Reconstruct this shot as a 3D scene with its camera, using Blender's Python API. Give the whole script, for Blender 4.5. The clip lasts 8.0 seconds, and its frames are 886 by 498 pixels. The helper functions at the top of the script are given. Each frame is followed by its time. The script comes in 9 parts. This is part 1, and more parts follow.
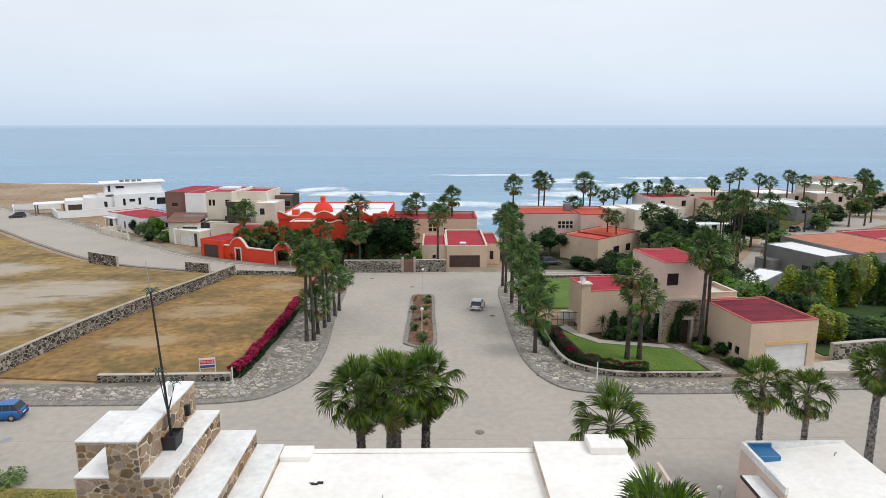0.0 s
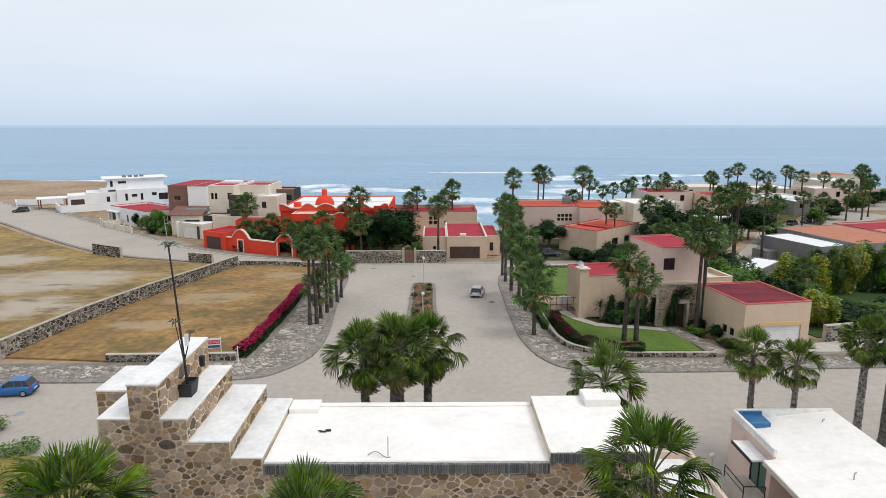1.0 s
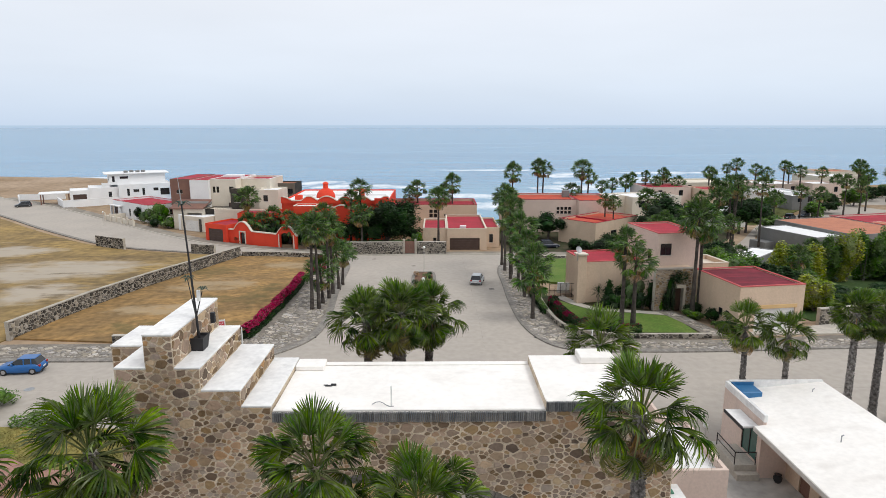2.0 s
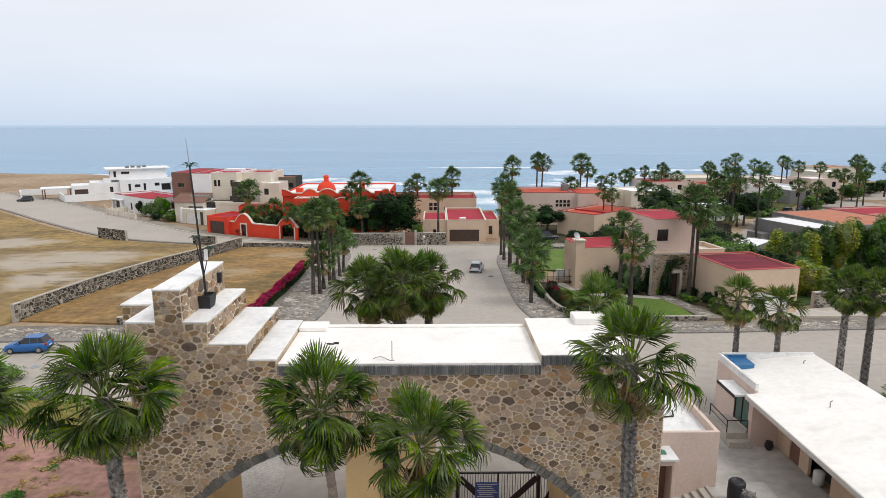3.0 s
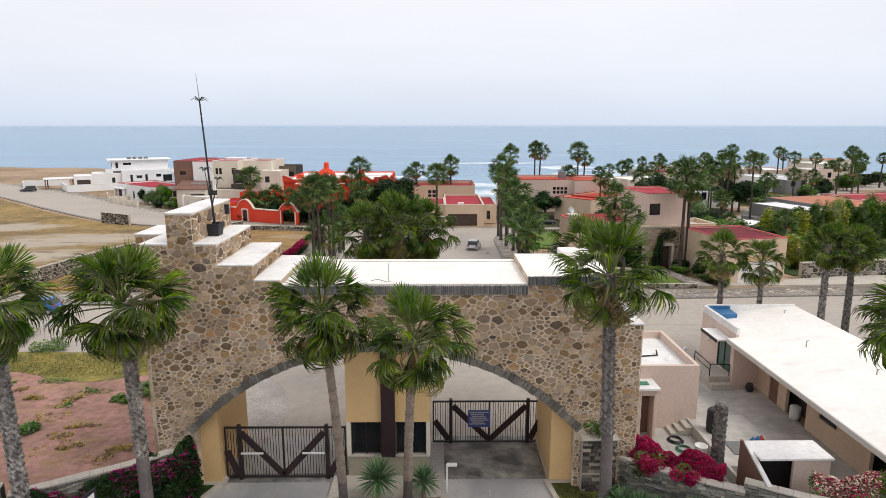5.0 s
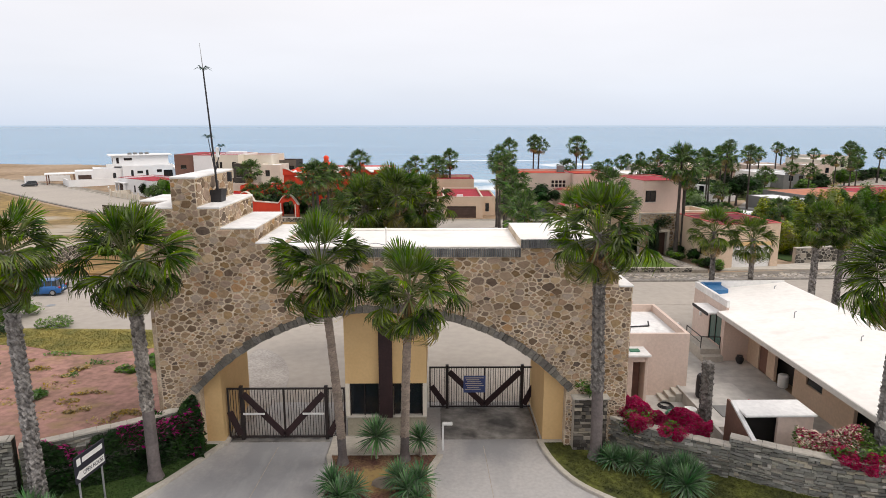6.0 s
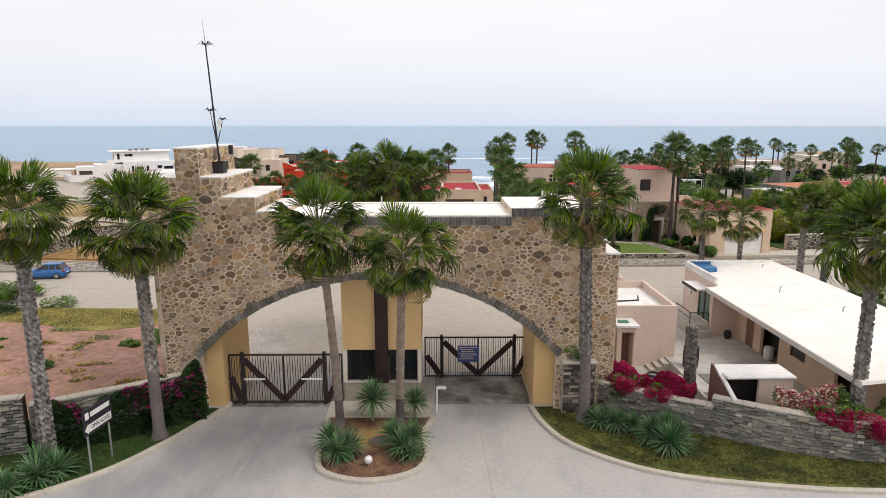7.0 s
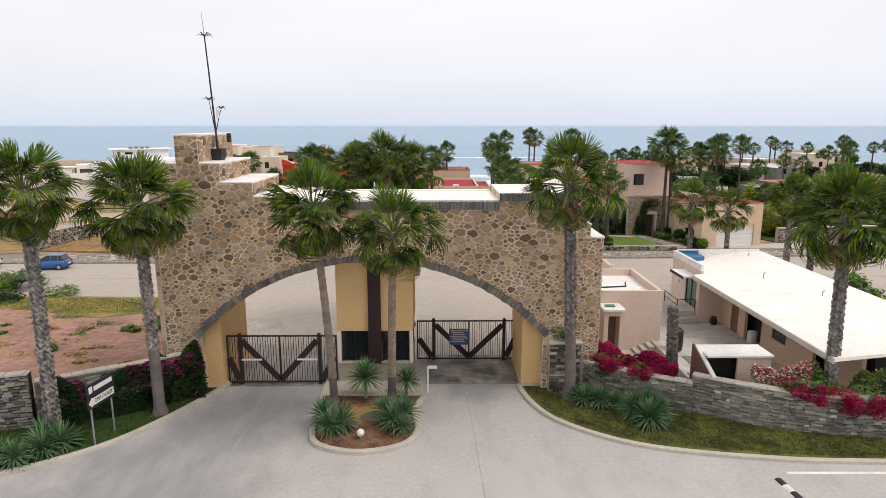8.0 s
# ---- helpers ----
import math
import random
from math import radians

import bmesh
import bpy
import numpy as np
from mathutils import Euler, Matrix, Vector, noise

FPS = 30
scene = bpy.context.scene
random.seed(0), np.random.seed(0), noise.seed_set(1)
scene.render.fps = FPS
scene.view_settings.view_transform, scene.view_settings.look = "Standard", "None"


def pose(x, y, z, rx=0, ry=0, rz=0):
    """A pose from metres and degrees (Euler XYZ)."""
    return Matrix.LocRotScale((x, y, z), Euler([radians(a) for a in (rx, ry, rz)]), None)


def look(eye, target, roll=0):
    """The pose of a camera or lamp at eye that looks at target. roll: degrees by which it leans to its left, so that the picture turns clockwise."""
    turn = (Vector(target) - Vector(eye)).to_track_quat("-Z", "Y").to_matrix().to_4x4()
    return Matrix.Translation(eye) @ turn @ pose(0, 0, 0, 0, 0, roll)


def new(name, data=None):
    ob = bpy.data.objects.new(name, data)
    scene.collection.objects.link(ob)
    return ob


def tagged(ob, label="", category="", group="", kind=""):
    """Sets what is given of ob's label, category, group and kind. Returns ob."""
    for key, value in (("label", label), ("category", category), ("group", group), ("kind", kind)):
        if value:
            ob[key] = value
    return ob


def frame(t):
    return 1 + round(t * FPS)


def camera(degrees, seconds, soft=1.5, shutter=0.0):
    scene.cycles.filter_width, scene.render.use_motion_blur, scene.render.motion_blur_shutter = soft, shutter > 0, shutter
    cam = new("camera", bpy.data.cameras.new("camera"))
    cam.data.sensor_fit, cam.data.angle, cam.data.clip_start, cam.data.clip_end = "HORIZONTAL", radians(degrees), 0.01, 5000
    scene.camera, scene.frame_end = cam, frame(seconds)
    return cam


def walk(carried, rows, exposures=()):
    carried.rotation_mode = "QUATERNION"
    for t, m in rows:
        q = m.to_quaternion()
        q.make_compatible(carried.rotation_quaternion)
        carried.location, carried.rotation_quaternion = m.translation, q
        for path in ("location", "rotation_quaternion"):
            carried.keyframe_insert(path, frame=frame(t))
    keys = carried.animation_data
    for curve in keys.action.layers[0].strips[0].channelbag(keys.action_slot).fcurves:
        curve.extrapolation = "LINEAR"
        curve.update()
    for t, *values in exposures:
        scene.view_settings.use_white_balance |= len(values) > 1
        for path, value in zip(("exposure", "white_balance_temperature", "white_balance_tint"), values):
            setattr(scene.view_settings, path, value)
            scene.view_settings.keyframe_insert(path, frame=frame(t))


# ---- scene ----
cam = camera(71.0, 8.0, 0.6)
PATH = [
    (0.0, -0.239, -21.359, 25.77), (0.5, -0.288, -22.237, 25.074), (1.0, -0.334, -23.098, 24.262),
    (1.5, -0.39, -23.907, 23.509), (3.0, -0.345, -25.959, 21.172), (3.5, -0.321, -26.62, 20.409),
    (4.0, -0.25, -27.264, 19.669), (4.5, -0.15, -27.905, 18.969), (6.0, 0.147, -29.866, 16.678),
    (6.5, 0.264, -30.593, 15.972), (7.0, 0.456, -31.328, 15.34), (7.5, 0.693, -32.072, 14.957),
    (8.0, 0.952, -32.66, 14.72),
]
walk(cam, [(t, pose(x, y, z, 90 - 11.4, 0, -0.6)) for t, x, y, z in PATH],
     [(0.0, 0.04, 6150, 7), (3.0, 0.08, 6300, 9), (5.0, 0.14, 6500, 11), (8.0, 0.19, 6780, 12)])

# ---- sky, sun, exposure: a bright overcast day ----
world = bpy.data.worlds.new("overcast_sky")
scene.world = world
world.use_nodes = True
wn, wl = world.node_tree.nodes, world.node_tree.links
wn.clear()
w_out = wn.new("ShaderNodeOutputWorld")
w_bg = wn.new("ShaderNodeBackground")
w_sky = wn.new("ShaderNodeTexSky")
w_sky.sky_type = "NISHITA"
w_sky.sun_disc = False
w_sky.sun_elevation, w_sky.sun_rotation = radians(52), radians(60)
w_geo = wn.new("ShaderNodeTexCoord")
w_sep = wn.new("ShaderNodeSeparateXYZ")
w_ramp = wn.new("ShaderNodeValToRGB")
w_map = wn.new("ShaderNodeMapRange")
w_map.inputs[1].default_value, w_map.inputs[2].default_value = -0.05, 0.45
for k in range(3):
    w_ramp.color_ramp.elements.new(0.5)
# first two stops lie below the horizon: far sea with haze painted in
CLOUD_AND_HAZE = [(0.0, (0.26, 0.40, 0.54)), (0.0955, (0.53, 0.66, 0.81)), (0.0965, (0.66, 0.755, 0.90)), (0.26, (0.83, 0.87, 0.95)), (0.55, (0.95, 0.935, 0.955))]
for el, (p, c) in zip(w_ramp.color_ramp.elements, CLOUD_AND_HAZE):
    el.position, el.color = p, (*c, 1)
w_noise = wn.new("ShaderNodeTexNoise")
w_noise.inputs["Scale"].default_value, w_noise.inputs["Detail"].default_value = 2.2, 5
w_stretch = wn.new("ShaderNodeMapping")
w_stretch.inputs["Scale"].default_value = (1, 1, 5)
w_mul = wn.new("ShaderNodeMix")
w_mul.data_type, w_mul.blend_type = "RGBA", "MULTIPLY"
w_mul.inputs[0].default_value = 1.0
w_soft = wn.new("ShaderNodeMapRange")
w_soft.inputs[1].default_value, w_soft.inputs[2].default_value = 0.3, 0.7
w_soft.inputs[3].default_value, w_soft.inputs[4].default_value = 0.96, 1.03
w_gain = wn.new("ShaderNodeMix")
w_gain.data_type = "RGBA"
w_gain.inputs[0].default_value = 0.93
w_dim = wn.new("ShaderNodeMix")
w_dim.data_type, w_dim.blend_type = "RGBA", "MULTIPLY"
w_dim.inputs[0].default_value = 1.0
w_dim.inputs[7].default_value = (0.1, 0.1, 0.1, 1)
wl.new(w_geo.outputs["Generated"], w_sep.inputs[0])
wl.new(w_sep.outputs["Z"], w_map.inputs[0])
wl.new(w_map.outputs[0], w_ramp.inputs[0])
wl.new(w_geo.outputs["Generated"], w_stretch.inputs["Vector"])
wl.new(w_stretch.outputs[0], w_noise.inputs["Vector"])
wl.new(w_noise.outputs["Fac"], w_soft.inputs[0])
wl.new(w_ramp.outputs[0], w_mul.inputs[6])
wl.new(w_soft.outputs[0], w_mul.inputs[7])
wl.new(w_sky.outputs[0], w_dim.inputs[6])
wl.new(w_dim.outputs[2], w_gain.inputs[6])
wl.new(w_mul.outputs[2], w_gain.inputs[7])
wl.new(w_gain.outputs[2], w_bg.inputs["Color"])
w_bg.inputs["Strength"].default_value = 0.95
wl.new(w_bg.outputs[0], w_out.inputs[0])

sun_data = bpy.data.lights.new("sun", "SUN")
sun_data.energy, sun_data.angle, sun_data.color = 1.5, radians(25), (1.0, 0.95, 0.88)
sun = new("sun", sun_data)
sun.matrix_world = look((0, 0, 60), (-22, 10, 26))

# ---- materials ----
def mat(name, c1, c2, scale=0.5, rough=0.85, bump=0.15, fine=9.0, grain=0.25, vary=0.0, metal=0.0, spec=0.3, wide=0.0, stretch=None, thin=0.0, edge=0.14, streak=None, tones=None):
    """Two tones mottled at one scale, a finer grain over them, relief, and a change from piece to piece."""
    m = bpy.data.materials.new(name)
    m.use_nodes = True
    n, l = m.node_tree.nodes, m.node_tree.links
    b = n["Principled BSDF"]
    b.inputs["Roughness"].default_value, b.inputs["Metallic"].default_value = rough, metal
    b.inputs["Specular IOR Level"].default_value = spec
    geo = n.new("ShaderNodeNewGeometry")
    place = geo.outputs["Position"]
    if stretch:
        mp = n.new("ShaderNodeMapping")
        mp.inputs["Scale"].default_value = stretch
        l.new(place, mp.inputs["Vector"])
        place = mp.outputs[0]
    big, small = n.new("ShaderNodeTexNoise"), n.new("ShaderNodeTexNoise")
    for t, s, d in ((big, scale, 6), (small, fine, 4)):
        t.inputs["Scale"].default_value, t.inputs["Detail"].default_value = s, d
        l.new(place, t.inputs["Vector"])
    ramp = n.new("ShaderNodeMapRange")
    ramp.inputs[1].default_value, ramp.inputs[2].default_value = 0.5 - edge, 0.5 + edge
    l.new(big.outputs["Fac"], ramp.inputs[0])
    mix = n.new("ShaderNodeMix")
    mix.data_type = "RGBA"
    mix.inputs[6].default_value, mix.inputs[7].default_value = (*c1, 1), (*c2, 1)
    l.new(ramp.outputs[0], mix.inputs[0])
    gr = n.new("ShaderNodeMapRange")
    gr.inputs[1].default_value, gr.inputs[2].default_value = 0.25, 0.75
    gr.inputs[3].default_value, gr.inputs[4].default_value = 1 - grain, 1 + grain
    l.new(small.outputs["Fac"], gr.inputs[0])
    mul = n.new("ShaderNodeMix")
    mul.data_type, mul.blend_type = "RGBA", "MULTIPLY"
    mul.inputs[0].default_value = 1.0
    l.new(mix.outputs[2], mul.inputs[6])
    l.new(gr.outputs[0], mul.inputs[7])
    out = mul.outputs[2]
    if streak:
        turn, size, tone, lo = streak
        m2, t2, r2, x2 = (n.new(k) for k in ("ShaderNodeMapping", "ShaderNodeTexNoise", "ShaderNodeMapRange", "ShaderNodeMix"))
        m2.inputs["Rotation"].default_value, m2.inputs["Scale"].default_value = (0, 0, radians(turn)), size
        t2.inputs["Scale"].default_value, t2.inputs["Detail"].default_value = 1.0, 5
        r2.inputs[1].default_value, r2.inputs[2].default_value = lo, lo + 0.18
        r2.inputs[4].default_value = 0.55
        x2.data_type = "RGBA"
        x2.inputs[7].default_value = (*tone, 1)
        l.new(geo.outputs["Position"], m2.inputs["Vector"])
        l.new(m2.outputs[0], t2.inputs["Vector"])
        l.new(t2.outputs["Fac"], r2.inputs[0])
        l.new(r2.outputs[0], x2.inputs[0])
        l.new(out, x2.inputs[6])
        out = x2.outputs[2]
    if vary:
        info = n.new("ShaderNodeObjectInfo")
        add = n.new("ShaderNodeMath")
        add.operation = "ADD"
        l.new(info.outputs["Random"], add.inputs[0])
        l.new(geo.outputs["Random Per Island"], add.inputs[1])
        fr = n.new("ShaderNodeMath")
        fr.operation = "FRACT"
        l.new(add.outputs[0], fr.inputs[0])
        if tones:
            pick, lay = n.new("ShaderNodeValToRGB"), n.new("ShaderNodeMix")
            while len(pick.color_ramp.elements) < len(tones):
                pick.color_ramp.elements.new(0.5)
            for el, (p, c) in zip(pick.color_ramp.elements, tones):
                el.position, el.color = p, (*c, 1)
            lay.data_type = "RGBA"
            lay.inputs[0].default_value = 0.72
            l.new(fr.outputs[0], pick.inputs[0])
            l.new(out, lay.inputs[6])
            l.new(pick.outputs[0], lay.inputs[7])
            out = lay.outputs[2]
        hs = n.new("ShaderNodeHueSaturation")
        v = n.new("ShaderNodeMapRange")
        v.inputs[3].default_value, v.inputs[4].default_value = 1 - vary, 1 + vary
        l.new(fr.outputs[0], v.inputs[0])
        l.new(v.outputs[0], hs.inputs["Value"])
        m7 = n.new("ShaderNodeMath")
        m7.operation = "MULTIPLY"
        m7.inputs[1].default_value = 7.31
        l.new(fr.outputs[0], m7.inputs[0])
        f2 = n.new("ShaderNodeMath")
        f2.operation = "FRACT"
        l.new(m7.outputs[0], f2.inputs[0])
        h = n.new("ShaderNodeMapRange")
        h.inputs[3].default_value, h.inputs[4].default_value = 0.5 - 0.02 * vary - wide, 0.5 + 0.02 * vary + wide
        l.new(f2.outputs[0], h.inputs[0])
        l.new(h.outputs[0], hs.inputs["Hue"])
        sa = n.new("ShaderNodeMapRange")
        sa.inputs[3].default_value, sa.inputs[4].default_value = 1 - vary, 1 + 0.6 * vary
        l.new(f2.outputs[0], sa.inputs[0])
        l.new(sa.outputs[0], hs.inputs["Saturation"])
        l.new(out, hs.inputs["Color"])
        out = hs.outputs[0]
    l.new(out, b.inputs["Base Color"])
    if thin:
        tr, sh = n.new("ShaderNodeBsdfTranslucent"), n.new("ShaderNodeMixShader")
        sh.inputs[0].default_value = thin
        l.new(out, tr.inputs["Color"])
        l.new(b.outputs[0], sh.inputs[1])
        l.new(tr.outputs[0], sh.inputs[2])
        l.new(sh.outputs[0], n["Material Output"].inputs[0])
    if bump:
        bp = n.new("ShaderNodeBump")
        bp.inputs["Strength"].default_value, bp.inputs["Distance"].default_value = bump, 0.05
        l.new(small.outputs["Fac"], bp.inputs["Height"])
        l.new(bp.outputs[0], b.inputs["Normal"])
    return m


def plain(name, c, rough=0.5, metal=0.0, spec=0.5, glow=0.0):
    m = mat(name, c, tuple(0.9 * v for v in c), 3.0, rough, 0.03, 40, 0.06, 0, metal, spec)
    return m


M_RUBBLE = mat("rubble_stone", (0.40, 0.285, 0.18), (0.27, 0.195, 0.13), 1.6, 0.9, 0.8, 7, 0.4, 0.3, spec=0.15,
                tones=((0.0, (0.095, 0.06, 0.04)), (0.1, (0.18, 0.118, 0.074)), (0.3, (0.28, 0.187, 0.11)), (0.5, (0.36, 0.26, 0.162)), (0.68, (0.235, 0.17, 0.118)), (0.82, (0.33, 0.195, 0.115)), (0.93, (0.42, 0.325, 0.225)), (1.0, (0.22, 0.185, 0.148))))
M_MORTAR = mat("mortar", (0.70, 0.595, 0.46), (0.44, 0.35, 0.255), 0.7, 0.95, 0.6, 11, 0.3)
M_DARKSTONE = mat("dark_field_stone", (0.075, 0.066, 0.056), (0.17, 0.15, 0.125), 1.1, 0.92, 0.5, 9, 0.35, 0.3, spec=0.15, tones=((0.0, (0.03, 0.028, 0.026)), (0.35, (0.07, 0.063, 0.055)), (0.6, (0.14, 0.125, 0.105)), (0.85, (0.25, 0.22, 0.18)), (1.0, (0.42, 0.375, 0.31))))
M_LIGHTJOINT = mat("pale_joint", (0.46, 0.42, 0.36), (0.36, 0.325, 0.275), 1.0, 0.95, 0.4, 12, 0.2)
M_LEDGE = mat("ledge_stone", (0.20, 0.195, 0.172), (0.31, 0.295, 0.258), 1.6, 0.9, 0.7, 12, 0.4, 0.35, spec=0.15, tones=((0.0, (0.13, 0.132, 0.115)), (0.3, (0.185, 0.187, 0.163)), (0.8, (0.235, 0.235, 0.205)), (0.94, (0.27, 0.24, 0.18)), (1.0, (0.46, 0.44, 0.39))))
M_SLATE = mat("slate_brick", (0.115, 0.12, 0.125), (0.18, 0.175, 0.165), 1.5, 0.85, 0.4, 14, 0.3, 0.35)
M_VOUSS = mat("grey_arch_stone", (0.115, 0.108, 0.096), (0.17, 0.155, 0.132), 1.5, 0.9, 0.5, 12, 0.3, 0.3)
M_WHITE = mat("white_roof_coating", (0.82, 0.785, 0.74), (0.88, 0.85, 0.81), 0.35, 0.75, 0.1, 3.0, 0.06, streak=(10, (0.5, 0.8, 1.0), (0.66, 0.62, 0.575), 0.57))
M_CAP = mat("white_cap_paint", (0.80, 0.79, 0.77), (0.70, 0.69, 0.68), 0.6, 0.8, 0.15, 3.5, 0.1, streak=(0, (1.3, 0.6, 1.0), (0.45, 0.44, 0.43), 0.60))
M_BEIGE = mat("beige_stucco", (0.63, 0.485, 0.36), (0.575, 0.44, 0.325), 0.35, 0.9, 0.2, 6, 0.09, streak=(0, (0.7, 0.7, 0.22), (0.50, 0.39, 0.295), 0.58))
M_PEACH = mat("peach_stucco", (0.665, 0.53, 0.455), (0.61, 0.485, 0.415), 0.35, 0.9, 0.2, 6, 0.08, streak=(0, (0.8, 0.8, 0.25), (0.49, 0.385, 0.325), 0.58))
M_OCHRE = mat("ochre_stucco", (0.66, 0.455, 0.225), (0.61, 0.41, 0.195), 0.5, 0.85, 0.12, 7, 0.05)
M_CREAM = mat("cream_stucco", (0.68, 0.62, 0.52), (0.62, 0.56, 0.47), 0.3, 0.9, 0.2, 6, 0.06)
M_WHITEWALL = mat("white_stucco", (0.80, 0.80, 0.80), (0.74, 0.74, 0.74), 0.3, 0.85, 0.15, 6, 0.05)
M_GREYWALL = mat("grey_stucco", (0.21, 0.21, 0.205), (0.17, 0.17, 0.165), 0.4, 0.9, 0.2, 6, 0.08)
M_BROWNWALL = mat("brown_wall", (0.22, 0.12, 0.09), (0.18, 0.10, 0.08), 0.5, 0.85, 0.2, 6, 0.12)
M_REDWALL = mat("vermilion_stucco", (0.70, 0.066, 0.028), (0.62, 0.05, 0.024), 0.3, 0.8, 0.15, 6, 0.06)
M_REDROOF = mat("red_roof_coating", (0.38, 0.025, 0.044), (0.29, 0.02, 0.034), 0.5, 0.8, 0.2, 2.5, 0.2, stretch=(0.6, 1.6, 1))
M_REDTRIM = mat("faded_red_roof_edge", (0.50, 0.12, 0.11), (0.44, 0.075, 0.08), 0.7, 0.85, 0.2, 5, 0.15)
M_OLDRED = mat("weathered_red_roof", (0.20, 0.019, 0.034), (0.115, 0.014, 0.025), 0.5, 0.85, 0.25, 3.0, 0.35, stretch=(0.4, 2.2, 1))
M_ORANGEROOF = mat("orange_roof_coating", (0.52, 0.085, 0.045), (0.43, 0.07, 0.04), 0.5, 0.8, 0.2, 3.5, 0.15)
M_CLAY = mat("clay_roof", (0.47, 0.19, 0.11), (0.40, 0.16, 0.10), 0.6, 0.85, 0.4, 6, 0.15)
M_ROAD = mat("concrete_road", (0.42, 0.375, 0.325), (0.365, 0.33, 0.29), 0.09, 0.8, 0.15, 1.4, 0.09, edge=0.2, streak=(0, (0.16, 0.035, 1.0), (0.335, 0.298, 0.256), 0.58))
M_DRIVE = mat("worn_driveway_concrete", (0.46, 0.44, 0.425), (0.41, 0.398, 0.39), 0.16, 0.7, 0.2, 5.0, 0.10, edge=0.16)
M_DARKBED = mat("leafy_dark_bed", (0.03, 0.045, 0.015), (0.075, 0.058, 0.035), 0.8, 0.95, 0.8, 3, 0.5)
M_YARD = mat("yard_concrete", (0.50, 0.475, 0.44), (0.36, 0.345, 0.32), 0.25, 0.75, 0.12, 1.6, 0.18, streak=(20, (0.5, 0.3, 1.0), (0.26, 0.245, 0.225), 0.56))
M_KERBGREY = mat("grey_cobbled_kerb", (0.27, 0.248, 0.22), (0.19, 0.175, 0.158), 1.5, 0.9, 0.5, 5, 0.3)
M_KERB = mat("kerb_concrete", (0.50, 0.46, 0.40), (0.42, 0.39, 0.34), 0.8, 0.85, 0.2, 6, 0.12)
M_COBBLE = mat("cobble", (0.40, 0.355, 0.30), (0.25, 0.225, 0.195), 0.5, 0.9, 0.4, 6, 0.25, 0.45)
M_PALECOBBLE = mat("pale_cobble", (0.43, 0.395, 0.36), (0.34, 0.31, 0.28), 0.6, 0.9, 0.4, 6, 0.25)
M_COBBLEBED = mat("cobble_bed", (0.16, 0.142, 0.12), (0.26, 0.232, 0.195), 0.25, 0.95, 0.5, 3, 0.3)
M_DRY = mat("dry_grass_soil", (0.33, 0.198, 0.072), (0.215, 0.135, 0.056), 0.16, 0.95, 0.8, 1.1, 0.42, edge=0.16, streak=(-14, (0.11, 0.24, 1), (0.125, 0.088, 0.045), 0.53))
M_SAND = mat("sandy_soil", (0.36, 0.265, 0.18), (0.23, 0.155, 0.085), 0.03, 0.95, 0.4, 0.5, 0.3)
M_PINK = mat("pink_gravel", (0.335, 0.185, 0.152), (0.25, 0.145, 0.112), 0.35, 0.95, 0.6, 2.2, 0.3, edge=0.1, streak=(0, (0.6, 0.9, 1.0), (0.25, 0.19, 0.065), 0.52))
M_LAWN = mat("lawn", (0.085, 0.155, 0.022), (0.125, 0.18, 0.035), 0.35, 0.95, 0.6, 5, 0.35)
M_DRYLAWN = mat("thin_lawn", (0.115, 0.125, 0.028), (0.05, 0.058, 0.016), 0.6, 0.95, 0.8, 4, 0.5)
M_OLIVE = mat("olive_street_grass", (0.24, 0.20, 0.055), (0.13, 0.125, 0.035), 0.5, 0.95, 0.8, 4, 0.4)
M_SOIL = mat("red_lava_gravel", (0.105, 0.05, 0.04), (0.21, 0.125, 0.07), 1.6, 0.95, 0.8, 9, 0.5)
# brown-grey of the flat lump that stands in for a shadow
M_SHADOWLUMP = mat("shadow_lump", (0.16, 0.13, 0.11), (0.25, 0.21, 0.17), 0.2, 0.9, 0.8, 1.5, 0.3)
M_TRUNK = mat("palm_trunk", (0.31, 0.287, 0.265), (0.10, 0.09, 0.082), 4.0, 0.95, 0.9, 14, 0.35, 0.35, edge=0.16)
M_TRUNKFAR = mat("slender_palm_trunk", (0.09, 0.076, 0.066), (0.045, 0.038, 0.034), 1.2, 0.95, 0.6, 5, 0.4, stretch=(1, 1, 1.5))
M_TRUNKLOW = mat("palm_trunk_smooth", (0.17, 0.145, 0.14), (0.115, 0.10, 0.098), 1.0, 0.9, 0.4, 7, 0.2)
M_TRUNKTAN = mat("shaved_palm_trunk", (0.33, 0.265, 0.215), (0.22, 0.18, 0.15), 1.2, 0.9, 0.6, 8, 0.3, stretch=(1, 1, 2.5))
M_FROND = mat("palm_frond", (0.022, 0.055, 0.006), (0.125, 0.17, 0.022), 1.3, 0.7, 0, 5, 0.4, 0.55, spec=0.08, thin=0.12)
M_FRONDYOUNG = mat("young_palm_frond", (0.07, 0.155, 0.014), (0.15, 0.215, 0.03), 1.3, 0.6, 0, 5, 0.3, 0.4, spec=0.1, thin=0.2)
# far fronds: paler than the near ones, distance haze mixed into the green
M_FRONDHAZE = mat("hazed_palm_frond", (0.04, 0.10, 0.025), (0.13, 0.19, 0.05), 1.2, 0.65, 0, 3, 0.4, 0.5, spec=0.06, thin=0.14)
M_PETIOLE = mat("palm_petiole", (0.13, 0.15, 0.045), (0.09, 0.10, 0.035), 2.0, 0.6, 0, 8, 0.2)
M_DEAD = mat("dead_palm_frond", (0.27, 0.15, 0.075), (0.36, 0.235, 0.12), 1.2, 0.9, 0, 7, 0.3, 0.4)
